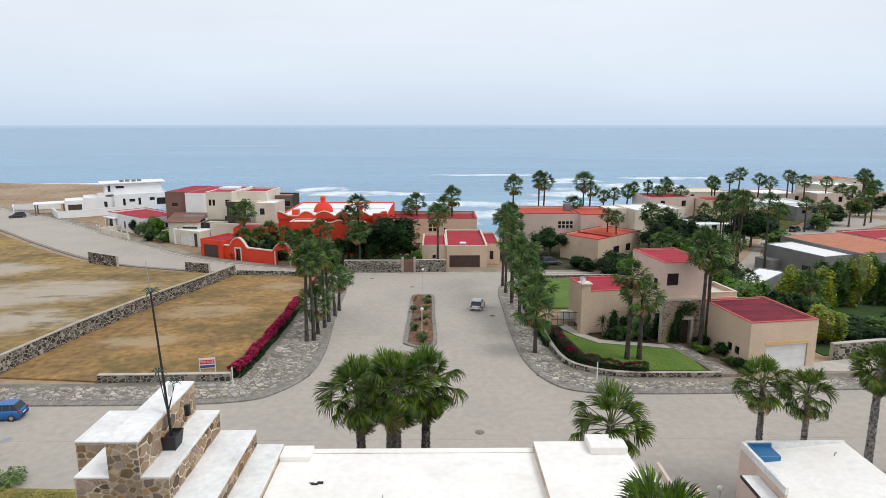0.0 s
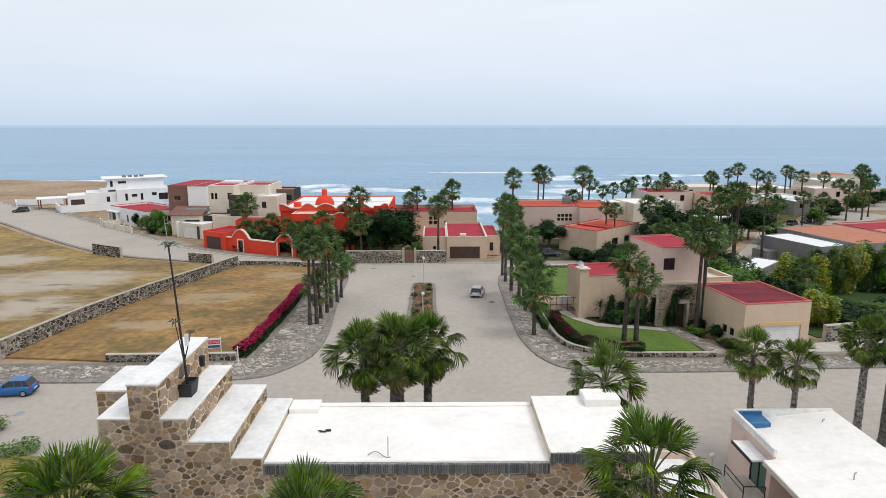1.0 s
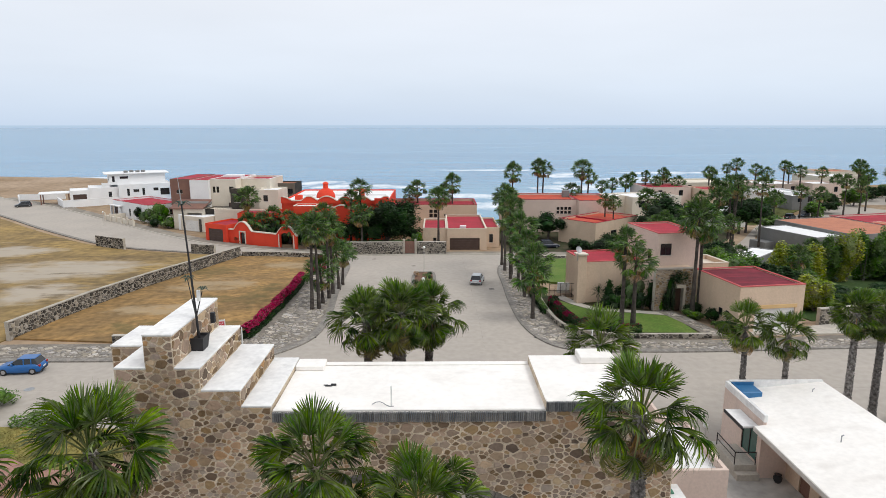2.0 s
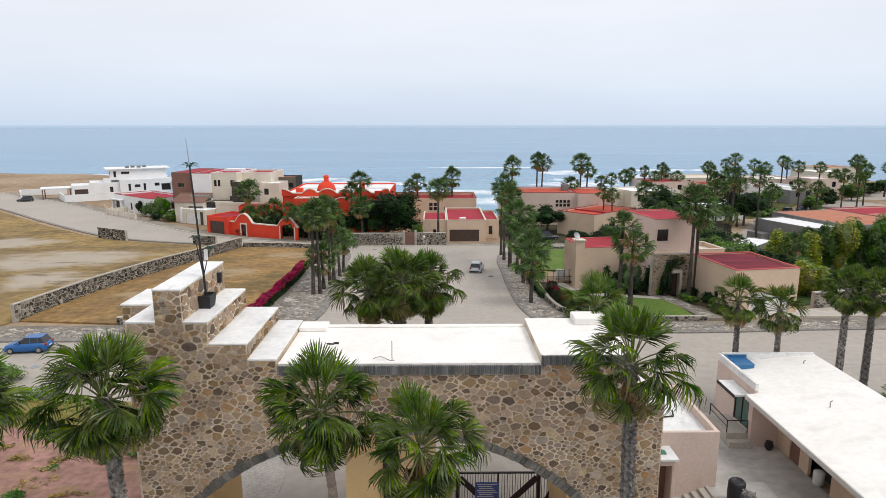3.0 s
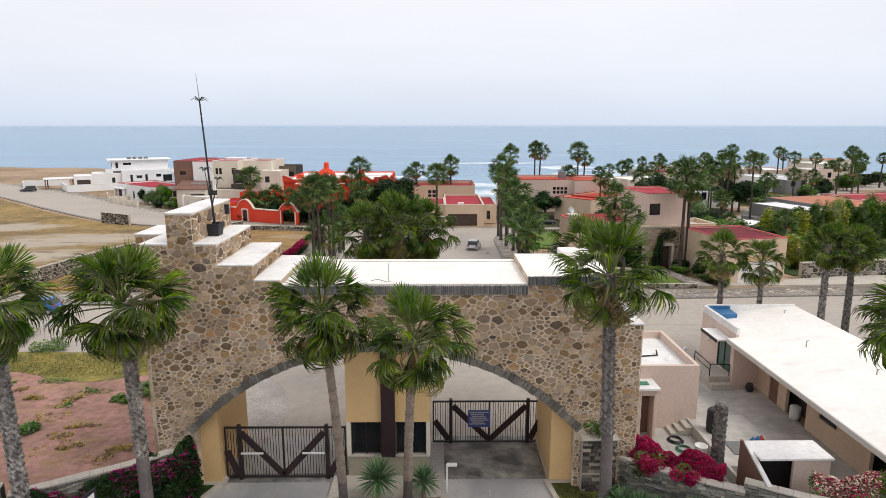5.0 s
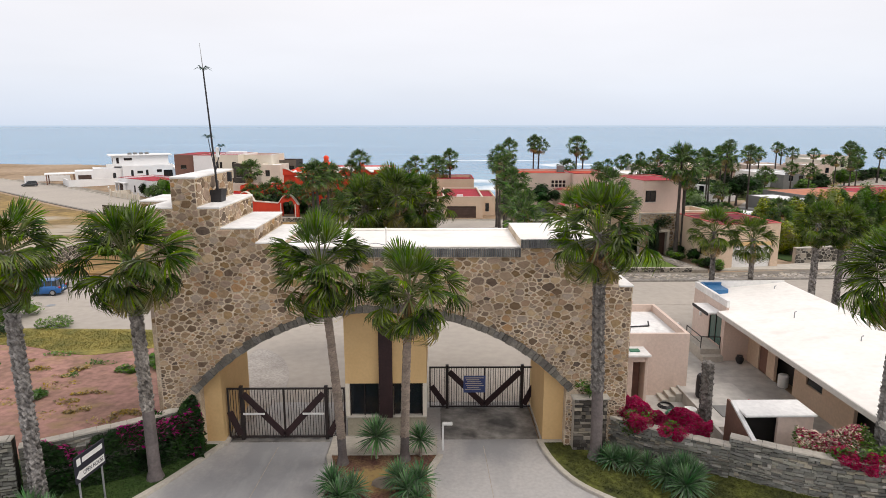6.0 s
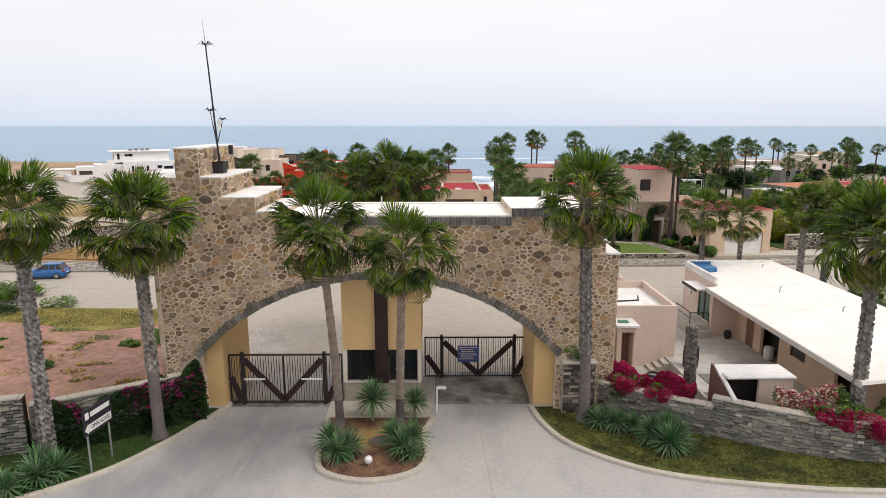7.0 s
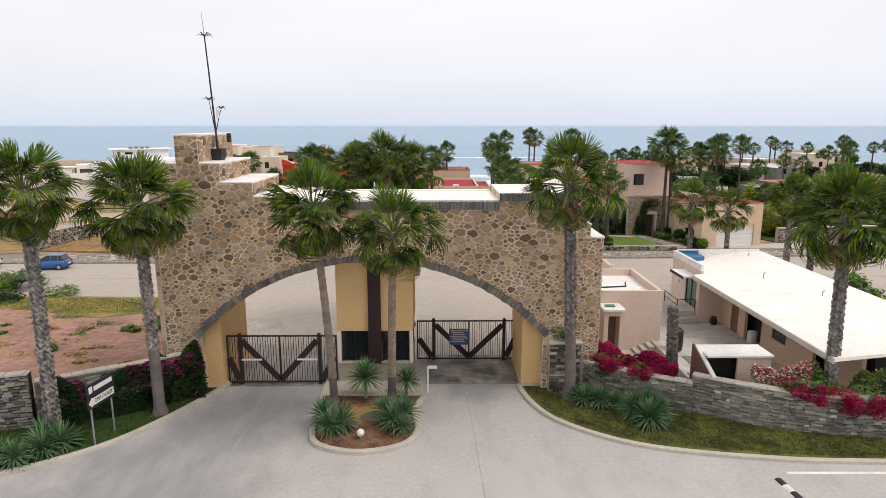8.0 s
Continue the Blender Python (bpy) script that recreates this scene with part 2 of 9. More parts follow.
M_LEAF = mat("dark_leaf", (0.013, 0.036, 0.011), (0.032, 0.066, 0.018), 0.8, 0.7, 0, 4, 0.35, 0.5, spec=0.12, thin=0.15)
M_LEAFMID = mat("green_leaf", (0.065, 0.145, 0.024), (0.135, 0.22, 0.042), 0.7, 0.65, 0, 4, 0.35, 0.45, spec=0.15, thin=0.25)
M_LEAFLIME = mat("yellow_green_leaf", (0.18, 0.26, 0.016), (0.36, 0.37, 0.025), 0.6, 0.65, 0, 4, 0.35, 0.45, spec=0.15, thin=0.3)
M_YUCCA = mat("yucca_blade", (0.05, 0.135, 0.05), (0.12, 0.21, 0.09), 1.5, 0.55, 0, 8, 0.25, 0.4, spec=0.3)
M_PETAL = mat("crimson_bract", (0.46, 0.004, 0.09), (0.33, 0.003, 0.06), 1.5, 0.8, 0, 9, 0.2, 0.2, spec=0.05, thin=0.3)
M_PETALDARK = mat("dark_crimson_bract", (0.24, 0.004, 0.045), (0.15, 0.003, 0.03), 1.5, 0.8, 0, 9, 0.25, 0.25, spec=0.05, thin=0.2)
M_PETALPINK = mat("purple_bract", (0.42, 0.02, 0.22), (0.35, 0.015, 0.13), 1.5, 0.8, 0, 9, 0.2, 0.25, spec=0.05, thin=0.3)
M_PETALPALE = mat("pale_bract", (0.72, 0.62, 0.48), (0.66, 0.42, 0.34), 1.5, 0.7, 0, 9, 0.15, 0.3)
M_STEEL = mat("black_painted_steel", (0.018, 0.014, 0.014), (0.03, 0.022, 0.02), 2.0, 0.5, 0.05, 20, 0.2)
M_BROWNSTEEL = mat("dark_brown_plank", (0.034, 0.017, 0.018), (0.026, 0.014, 0.015), 1.5, 0.6, 0.2, 12, 0.25)
M_GLASS = plain("dark_window_glass", (0.012, 0.016, 0.02), 0.08, 0, 0.6)
M_GREENGLASS = plain("green_tinted_glass", (0.05, 0.12, 0.10), 0.08, 0, 0.6)
# near-black tone: shade inside rooms and behind openings, put into the colour
M_DARK = plain("interior_shade", (0.03, 0.027, 0.025), 0.8)
M_FRAME = plain("pale_window_frame", (0.55, 0.52, 0.48), 0.6)
M_WOODDOOR = mat("dark_wood_door", (0.055, 0.03, 0.022), (0.08, 0.045, 0.03), 2.0, 0.6, 0.2, 14, 0.25)
M_GARAGE = mat("brown_garage_door", (0.085, 0.055, 0.045), (0.07, 0.045, 0.037), 1.0, 0.6, 0.1, 10, 0.1)
M_GARAGEWHITE = mat("white_garage_door", (0.74, 0.73, 0.71), (0.68, 0.67, 0.65), 1.0, 0.6, 0.1, 10, 0.06)
M_TYRE = plain("tyre_rubber", (0.02, 0.02, 0.02), 0.85)
M_RIM = plain("alloy_rim", (0.42, 0.42, 0.43), 0.35, 0.7)
M_LIGHTRED = plain("red_tail_light", (0.35, 0.02, 0.02), 0.25)
M_LIGHTCLEAR = plain("clear_headlight", (0.6, 0.6, 0.6), 0.15)
M_BLUETANK = plain("blue_plastic", (0.03, 0.15, 0.33), 0.5)
M_BLACKPLASTIC = plain("black_plastic", (0.015, 0.015, 0.018), 0.55)
M_WHITEPLASTIC = plain("white_plastic", (0.75, 0.75, 0.73), 0.45)
M_GREENHOSE = plain("green_hose", (0.05, 0.2, 0.12), 0.5)
M_REDPLASTIC = plain("red_plastic", (0.5, 0.03, 0.03), 0.5)
M_SIGNBLUE = plain("blue_sign_face", (0.05, 0.08, 0.24), 0.5)
M_SIGNBLACK = plain("black_sign_face", (0.018, 0.018, 0.028), 0.5)
M_SIGNRED = plain("red_sign_face", (0.55, 0.03, 0.06), 0.5)
M_TINLEAF = mat("painted_tin_leaf", (0.018, 0.05, 0.045), (0.03, 0.065, 0.05), 2.0, 0.6, 0, 8, 0.2)
M_GALV = mat("galvanised_metal", (0.40, 0.41, 0.42), (0.30, 0.31, 0.32), 2.0, 0.5, 0.05, 15, 0.15, metal=0.5)
# darker copy of the lawn green, with shade painted into the colour
M_LAWNSHADE = mat("lawn_shade_tone", (0.026, 0.06, 0.012), (0.045, 0.075, 0.018), 0.5, 0.95, 0.6, 6, 0.35)


def spots(n, l, rows, warp, noise_size):
    """A mask of soft ellipses (x, y, rx, ry) with ragged edges: 1 in their middles, 0 outside."""
    geo, tn, sub, add = (n.new(k) for k in ("ShaderNodeNewGeometry", "ShaderNodeTexNoise", "ShaderNodeVectorMath", "ShaderNodeVectorMath"))
    tn.inputs["Scale"].default_value, tn.inputs["Detail"].default_value = noise_size, 7
    l.new(geo.outputs["Position"], tn.inputs["Vector"])
    sub.operation, add.operation = "MULTIPLY_ADD", "ADD"
    sub.inputs[1].default_value = (2 * warp, 2 * warp, 0)
    sub.inputs[2].default_value = (-warp, -warp, 0)
    l.new(tn.outputs["Color"], sub.inputs[0])
    l.new(sub.outputs[0], add.inputs[0])
    l.new(geo.outputs["Position"], add.inputs[1])
    out = None
    for x, y, rx, ry in rows:
        mp, ln, mr = (n.new(k) for k in ("ShaderNodeMapping", "ShaderNodeVectorMath", "ShaderNodeMapRange"))
        mp.inputs["Location"].default_value = (-x / rx, -y / ry, 0)
        mp.inputs["Scale"].default_value = (1 / rx, 1 / ry, 0)
        ln.operation = "LENGTH"
        mr.inputs[1].default_value, mr.inputs[2].default_value, mr.inputs[3].default_value, mr.inputs[4].default_value = 0.45, 1.1, 1, 0
        l.new(add.outputs[0], mp.inputs["Vector"])
        l.new(mp.outputs[0], ln.inputs[0])
        l.new(ln.outputs["Value"], mr.inputs[0])
        if out is None:
            out = mr.outputs[0]
        else:
            mx = n.new("ShaderNodeMath")
            mx.operation = "MAXIMUM"
            l.new(out, mx.inputs[0])
            l.new(mr.outputs[0], mx.inputs[1])
            out = mx.outputs[0]
    return out


def lay_over(m, mask, colour, share=1.0, lo=0.0, hi=1.0):
    """Lays a colour over a material's base colour by a mask."""
    n, l = m.node_tree.nodes, m.node_tree.links
    b = n["Principled BSDF"]
    mr, mix = n.new("ShaderNodeMapRange"), n.new("ShaderNodeMix")
    mr.inputs[1].default_value, mr.inputs[2].default_value, mr.inputs[4].default_value = lo, hi, share
    l.new(mask, mr.inputs[0])
    mix.data_type = "RGBA"
    mix.inputs[7].default_value = (*colour, 1)
    l.new(b.inputs["Base Color"].links[0].from_socket, mix.inputs[6])
    l.new(mr.outputs[0], mix.inputs[0])
    l.new(mix.outputs[2], b.inputs["Base Color"])


def broken(n, l, mask, size, detail=8):
    """A mask broken up by fine noise."""
    geo, mp, tn, add, half = (n.new(k) for k in ("ShaderNodeNewGeometry", "ShaderNodeMapping", "ShaderNodeTexNoise", "ShaderNodeMath", "ShaderNodeMath"))
    mp.inputs["Scale"].default_value = size
    tn.inputs["Scale"].default_value, tn.inputs["Detail"].default_value, tn.inputs["Roughness"].default_value = 1.0, detail, 0.65
    l.new(geo.outputs["Position"], mp.inputs["Vector"])
    l.new(mp.outputs[0], tn.inputs["Vector"])
    half.operation, half.inputs[1].default_value = "SUBTRACT", 0.5
    l.new(tn.outputs["Fac"], half.inputs[0])
    add.operation, add.inputs[1].default_value = "MULTIPLY_ADD", 2.4
    l.new(half.outputs[0], add.inputs[0])
    l.new(mask, add.inputs[2])
    return add.outputs[0]


def field_material():
    m = mat("dry_field", (0.30, 0.205, 0.075), (0.195, 0.135, 0.06), 0.07, 0.95, 0.7, 0.7, 0.4, edge=0.14)
    n, l = m.node_tree.nodes, m.node_tree.links
    soil = spots(n, l, [(-66, 80, 17, 15), (-92, 102, 14, 8), (-56, 60, 9, 8), (-110, 78, 14, 10), (-84, 66, 12, 6)], 6.0, 0.12)
    lay_over(m, broken(n, l, soil, (0.12, 0.2, 1)), (0.41, 0.36, 0.295), 0.85, 0.3, 0.95)
    scrub = spots(n, l, [(-52, 66, 5, 26), (-62, 96, 26, 3), (-70, 64, 20, 4), (-90, 92, 30, 3), (-80, 118, 40, 4), (-58, 76, 14, 2.5)], 5.0, 0.15)
    lay_over(m, broken(n, l, scrub, (0.3, 0.5, 1)), (0.115, 0.08, 0.04), 0.75, 0.75, 1.25)
    return m


def lot_material():
    m = M_DRY
    n, l = m.node_tree.nodes, m.node_tree.links
    thin = spots(n, l, [(-33, 66, 9, 7), (-27, 84, 6, 6), (-36, 50, 7, 4)], 4.0, 0.2)
    lay_over(m, broken(n, l, thin, (0.25, 0.35, 1)), (0.37, 0.285, 0.175), 0.7, 0.5, 1.1)
    weed = spots(n, l, [(-30, 43, 13, 4), (-25, 60, 4, 12), (-38, 78, 5, 9), (-30, 56, 8, 3)], 3.5, 0.25)
    lay_over(m, broken(n, l, weed, (0.45, 0.6, 1)), (0.13, 0.105, 0.04), 0.8, 0.6, 1.2)


def worn_drive():
    """Dull tyre-worn lanes and pale scuffs on the driveway."""
    n, l = M_DRIVE.node_tree.nodes, M_DRIVE.node_tree.links
    patch = spots(n, l, [(5.0, -11.5, 6, 5), (10, -14, 6, 5)], 0.8, 0.5)
    lay_over(M_DRIVE, broken(n, l, patch, (0.8, 0.8, 1)), (0.435, 0.43, 0.42), 0.75, 0.3, 0.9)
    lane = spots(n, l, [(-8.0, -1, 3.6, 3.4), (-9.0, -4.5, 4.4, 4.2), (-11.5, -9, 6, 5), (-15, -13, 7, 5), (-20, -17, 9, 6), (2.9, 0.6, 2.4, 2.2)], 0.9, 0.4)
    lay_over(M_DRIVE, broken(n, l, lane, (0.4, 0.2, 1)), (0.245, 0.25, 0.26), 0.85, 0.0, 1.0)
    rows = []
    for k in range(9):
        t = k / 8
        rows += [(-8.6 - 3.6 * t * t - 0.6 * t, -2.2 - 7.5 * t, 0.32 + 0.35 * t, 2.2), (-6.9 - 2.6 * t * t - 0.5 * t, -2.6 - 7 * t, 0.28 + 0.3 * t, 2.2)]
    lay_over(M_DRIVE, broken(n, l, spots(n, l, rows, 0.35, 1.2), (1.1, 0.35, 1)), (0.46, 0.46, 0.46), 0.32, 0.3, 1.4)


n_bed, l_bed = M_SOIL.node_tree.nodes, M_SOIL.node_tree.links
lay_over(M_SOIL, broken(n_bed, l_bed, spots(n_bed, l_bed, [(-2.6, -3.0, 2.4, 1.3)], 0.5, 1.0), (3, 3, 1)), (0.33, 0.235, 0.09), 0.8, 0.3, 0.9)
worn_drive()
lot_material()
M_FIELD = field_material()
M_STRAW = mat("straw_grass", (0.36, 0.255, 0.09), (0.27, 0.195, 0.07), 1.2, 0.9, 0, 6, 0.3, 0.4, spec=0.05, thin=0.2)
M_FRONDOLD = mat("ageing_palm_frond", (0.20, 0.205, 0.05), (0.30, 0.235, 0.085), 1.1, 0.6, 0, 5, 0.3, 0.4, spec=0.25, thin=0.25)
M_APRON = mat("stained_concrete", (0.30, 0.285, 0.262), (0.09, 0.085, 0.08), 0.55, 0.6, 0.12, 2.5, 0.3, edge=0.1)
M_JOINT = mat("road_joint", (0.33, 0.30, 0.265), (0.41, 0.375, 0.33), 0.6, 0.95, 0.2, 4, 0.25)


def sea_material():
    m = mat("sea_water", (0.05, 0.20, 0.36), (0.085, 0.255, 0.415), 0.006, 0.25, 0, 0.05, 0.14, stretch=(0.35, 1.6, 1), spec=0.5)
    n, l = m.node_tree.nodes, m.node_tree.links
    geo, mp, w, bp = (n.new(k) for k in ("ShaderNodeNewGeometry", "ShaderNodeMapping", "ShaderNodeTexNoise", "ShaderNodeBump"))
    mp.inputs["Scale"].default_value = (0.05, 0.16, 0.1)
    w.inputs["Scale"].default_value, w.inputs["Detail"].default_value = 1.0, 8
    bp.inputs["Strength"].default_value, bp.inputs["Distance"].default_value = 0.35, 1.3
    l.new(geo.outputs["Position"], mp.inputs["Vector"])
    l.new(mp.outputs[0], w.inputs["Vector"])
    l.new(w.outputs["Fac"], bp.inputs["Height"])
    l.new(bp.outputs[0], n["Principled BSDF"].inputs["Normal"])
    # pale shoals and lines of swell, then broken white water
    near = spots(n, l, [(-20, 215, 110, 60), (60, 250, 110, 70)], 12.0, 0.02)
    lay_over(m, near, (0.13, 0.30, 0.41), 0.5)
    wash = spots(n, l, [(10, 205, 60, 34), (48, 240, 62, 42), (-66, 225, 44, 40), (88, 300, 52, 34)], 14.0, 0.03)
    lay_over(m, broken(n, l, wash, (0.05, 0.03, 1)), (0.70, 0.78, 0.82), 0.75, 0.9, 1.3)
    surf = spots(n, l, [(-42, 284, 36, 17), (-60, 306, 20, 16), (-16, 284, 26, 9), (-100, 292, 24, 9), (34, 398, 60, 9), (80, 356, 26, 26), (112, 326, 36, 18), (66, 280, 30, 18), (8, 246, 28, 14), (-205, 338, 40, 7), (150, 372, 50, 14), (34, 214, 36, 14)], 6.0, 0.06)
    lay_over(m, broken(n, l, surf, (0.07, 0.045, 1)), (0.86, 0.89, 0.91), 0.85, 0.5, 1.2)
    return m


M_SEA = sea_material()

# ---- building helpers ----
R = random.Random(7)


def ground_z(y):
    u = min(max((y - 40) / 75, 0), 1)
    return -3.6 * u * u * (3 - 2 * u)


def mesh_of(name, verts, faces, material, smooth=False):
    me = bpy.data.meshes.new(name)
    me.from_pydata([tuple(v) for v in verts], [], faces)
    if material:
        me.materials.append(material)
    if smooth:
        me.polygons.foreach_set("use_smooth", [True] * len(me.polygons))
    me.update()
    return me


def part(name, bm, material, parent=None, label="", smooth=False):
    me = bpy.data.meshes.new(name)
    bmesh.ops.recalc_face_normals(bm, faces=bm.faces)
    bm.to_mesh(me)
    bm.free()
    me.materials.append(material)
    if smooth:
        me.polygons.foreach_set("use_smooth", [True] * len(me.polygons))
    ob = new(name, me)
    ob.parent = parent
    return tagged(ob, label)


def shared(name, me, parent, m=None, label=""):
    ob = new(name, me)
    ob.parent = parent
    if m is not None:
        ob.matrix_basis = m
    return tagged(ob, label)


def empty(name, m, label, category, group="", kind=""):
    ob = new(name)
    ob.matrix_basis = m
    ob.empty_display_size = 0.3
    return tagged(ob, label, category, group, kind)


def box(bm, x0, y0, z0, x1, y1, z1, bevel=0.0, m=None):
    g = bmesh.ops.create_cube(bm, size=1)["verts"]
    mat4 = Matrix.LocRotScale(((x0 + x1) / 2, (y0 + y1) / 2, (z0 + z1) / 2), None, (abs(x1 - x0), abs(y1 - y0), abs(z1 - z0)))
    if m is not None:
        mat4 = m @ mat4
    bmesh.ops.transform(bm, matrix=mat4, verts=g)
    if bevel:
        es = list({e for v in g for e in v.link_edges})
        bmesh.ops.bevel(bm, geom=es, offset=bevel, segments=1, affect="EDGES")
    return bm


def boxes(*rows, bevel=0.0):
    bm = bmesh.new()
    for r in rows:
        box(bm, *r, bevel=bevel)
    return bm


def tube(bm, a, b, r0, r1=None, sides=8):
    a, b = Vector(a), Vector(b)
    r1 = r0 if r1 is None else r1
    q = (b - a).to_track_quat("Z", "Y").to_matrix().to_4x4()
    bmesh.ops.create_cone(bm, cap_ends=True, segments=sides, radius1=r0, radius2=r1, depth=(b - a).length,
                          matrix=Matrix.Translation((a + b) / 2) @ q)
    return bm


def tubes(*rows, sides=8):
    bm = bmesh.new()
    for r in rows:
        tube(bm, *r, sides=sides)
    return bm


def lathe(profile, sides=16):
    bm = bmesh.new()
    rings = []
    for r, z in profile:
        rings.append([bm.verts.new((r * math.cos(2 * math.pi * k / sides), r * math.sin(2 * math.pi * k / sides), z)) for k in range(sides)])
    for a, b in zip(rings, rings[1:]):
        for k in range(sides):
            bm.faces.new((a[k], a[(k + 1) % sides], b[(k + 1) % sides], b[k]))
    bm.faces.new(rings[0][::-1])
    bm.faces.new(rings[-1])
    return bm


def smooth_line(points, n=6):
    """A Catmull-Rom line through plan points."""
    out = []
    p = [Vector(q) for q in points]
    for i in range(len(p) - 1):
        a, b, c, d = p[max(i - 1, 0)], p[i], p[i + 1], p[min(i + 2, len(p) - 1)]
        for k in range(n):
            t = k / n
            out.append(0.5 * (2 * b + (c - a) * t + (2 * a - 5 * b + 4 * c - d) * t * t + (3 * b - a - 3 * c + d) * t ** 3))
    out.append(p[-1])
    return [(v.x, v.y) for v in out]


def sheet(name, outline, lift, material, label, category, thick=0.25, kind="structure", parent=None, jitter=0.0):
    """A flat piece of ground with thickness that follows the fall of the land."""
    bm = bmesh.new()
    vs = [bm.verts.new((x + R.uniform(-jitter, jitter), y + R.uniform(-jitter, jitter), 0)) for x, y in outline]
    es = [bm.edges.new((vs[i], vs[(i + 1) % len(vs)])) for i in range(len(vs))]
    bmesh.ops.triangle_fill(bm, use_beauty=True, edges=es)
    ys = [y for _, y in outline]
    y = 40.0
    while y < min(max(ys), 118):
        if y > min(ys):
            bmesh.ops.bisect_plane(bm, geom=bm.verts[:] + bm.edges[:] + bm.faces[:], plane_co=(0, y, 0), plane_no=(0, 1, 0))
        y += 3
    for v in bm.verts:
        v.co.z = ground_z(v.co.y) + lift
    for f in bm.faces:
        if f.normal.z < 0:
            f.normal_flip()
    top = bm.faces[:]
    rim = [e for e in bm.edges if len(e.link_faces) == 1]
    ex = bmesh.ops.extrude_edge_only(bm, edges=rim)["geom"]
    for v in ex:
        if isinstance(v, bmesh.types.BMVert):
            v.co.z -= thick
    ob = part(name, bm, material, parent)
    return tagged(ob, label, category, "", kind)


def ribbon(name, line, width, z0, height, material, parent=None, closed=False, bevel=0.02, side=0.0):
    """A kerb or wall along a plan line."""
    n = len(line)
    verts, faces = [], []
    for i, (x, y) in enumerate(line):
        a = Vector(line[(i - 1) % n] if closed or i else line[0])
        b = Vector(line[(i + 1) % n] if closed or i < n - 1 else line[-1])
        d = (b - a).normalized()
        nx, ny = -d.y, d.x
        g = ground_z(y) + z0
        for s, z in ((-0.5, -0.3), (-0.5, height - bevel), (-0.5 + bevel / width, height), (0.5 - bevel / width, height), (0.5, height - bevel), (0.5, -0.3)):
            o = (s + side) * width
            verts.append((x + nx * o, y + ny * o, g + z))
    m = n if closed else n - 1
    for i in range(m):
        j = (i + 1) % n
        for k in range(5):
            faces.append((6 * i + k, 6 * j + k, 6 * j + k + 1, 6 * i + k + 1))
    if not closed:
        faces += [tuple(range(5, -1, -1)), tuple(6 * (n - 1) + k for k in range(6))]
    bm = bmesh.new()
    bv = [bm.verts.new(v) for v in verts]
    for f in faces:
        bm.faces.new([bv[k] for k in f])
    return part(name, bm, material, parent)


def clip(poly, nx, ny, d):
    """Keeps the part of a convex polygon where nx*x + ny*y <= d."""
    out = []
    for i, p in enumerate(poly):
        q = poly[(i + 1) % len(poly)]
        a, b = nx * p[0] + ny * p[1] - d, nx * q[0] + ny * q[1] - d
        if a <= 0:
            out.append(p)
        if (a < 0 < b) or (b < 0 < a):
            t = a / (a - b)
            out.append((p[0] + t * (q[0] - p[0]), p[1] + t * (q[1] - p[1])))
    return out


def cells(x0, z0, x1, z1, size_at, inside, rnd, squash=1.25):
    """Random stones that fill a rectangle: convex cells round scattered seeds, larger where size_at is larger."""
    seeds = []
    grid = {}
    tries = int(45 * (x1 - x0) * (z1 - z0) / (size_at((x0 + x1) / 2, (z0 + z1) / 2) ** 2))
    for _ in range(tries):
        x, z = rnd.uniform(x0, x1), rnd.uniform(z0, z1)
        s = size_at(x, z) * rnd.choice((0.5, 0.7, 0.9, 1.1, 1.35))
        if not inside(x, z):
            continue
        gx, gz = int(x // 1), int(z // 1)
        ok = True
        for i in (-1, 0, 1):
            for j in (-1, 0, 1):
                for (a, b, r) in grid.get((gx + i, gz + j), ()):
                    if ((x - a) / squash) ** 2 + (z - b) ** 2 < (0.42 * (s + r)) ** 2:
                        ok = False
                        break
                if not ok:
                    break
            if not ok:
                break
        if ok:
            grid.setdefault((gx, gz), []).append((x, z, s))
            seeds.append((x, z, s))
    out = []
    for x, z, s in seeds:
        r = 1.3 * s
        poly = [(x - r, z - r), (x + r, z - r), (x + r, z + r), (x - r, z + r)]
        gx, gz = int(x // 1), int(z // 1)
        near = [q for i in (-2, -1, 0, 1, 2) for j in (-2, -1, 0, 1, 2) for q in grid.get((gx + i, gz + j), ())]
        for a, b, t in near:
            if (a, b) == (x, z):
                continue
            dx, dz = (a - x) / squash ** 2, b - z
            mx, mz = x + (a - x) * s / (s + t), z + (b - z) * s / (s + t)
            poly = clip(poly, dx, dz, dx * mx + dz * mz)
            if len(poly) < 3:
                break
        if len(poly) >= 3:
            poly = clip(clip(clip(clip(poly, 1, 0, x1), -1, 0, -x0), 0, 1, z1), 0, -1, -z0)
        if len(poly) >= 3:
            out.append(((x, z), poly))
    return out


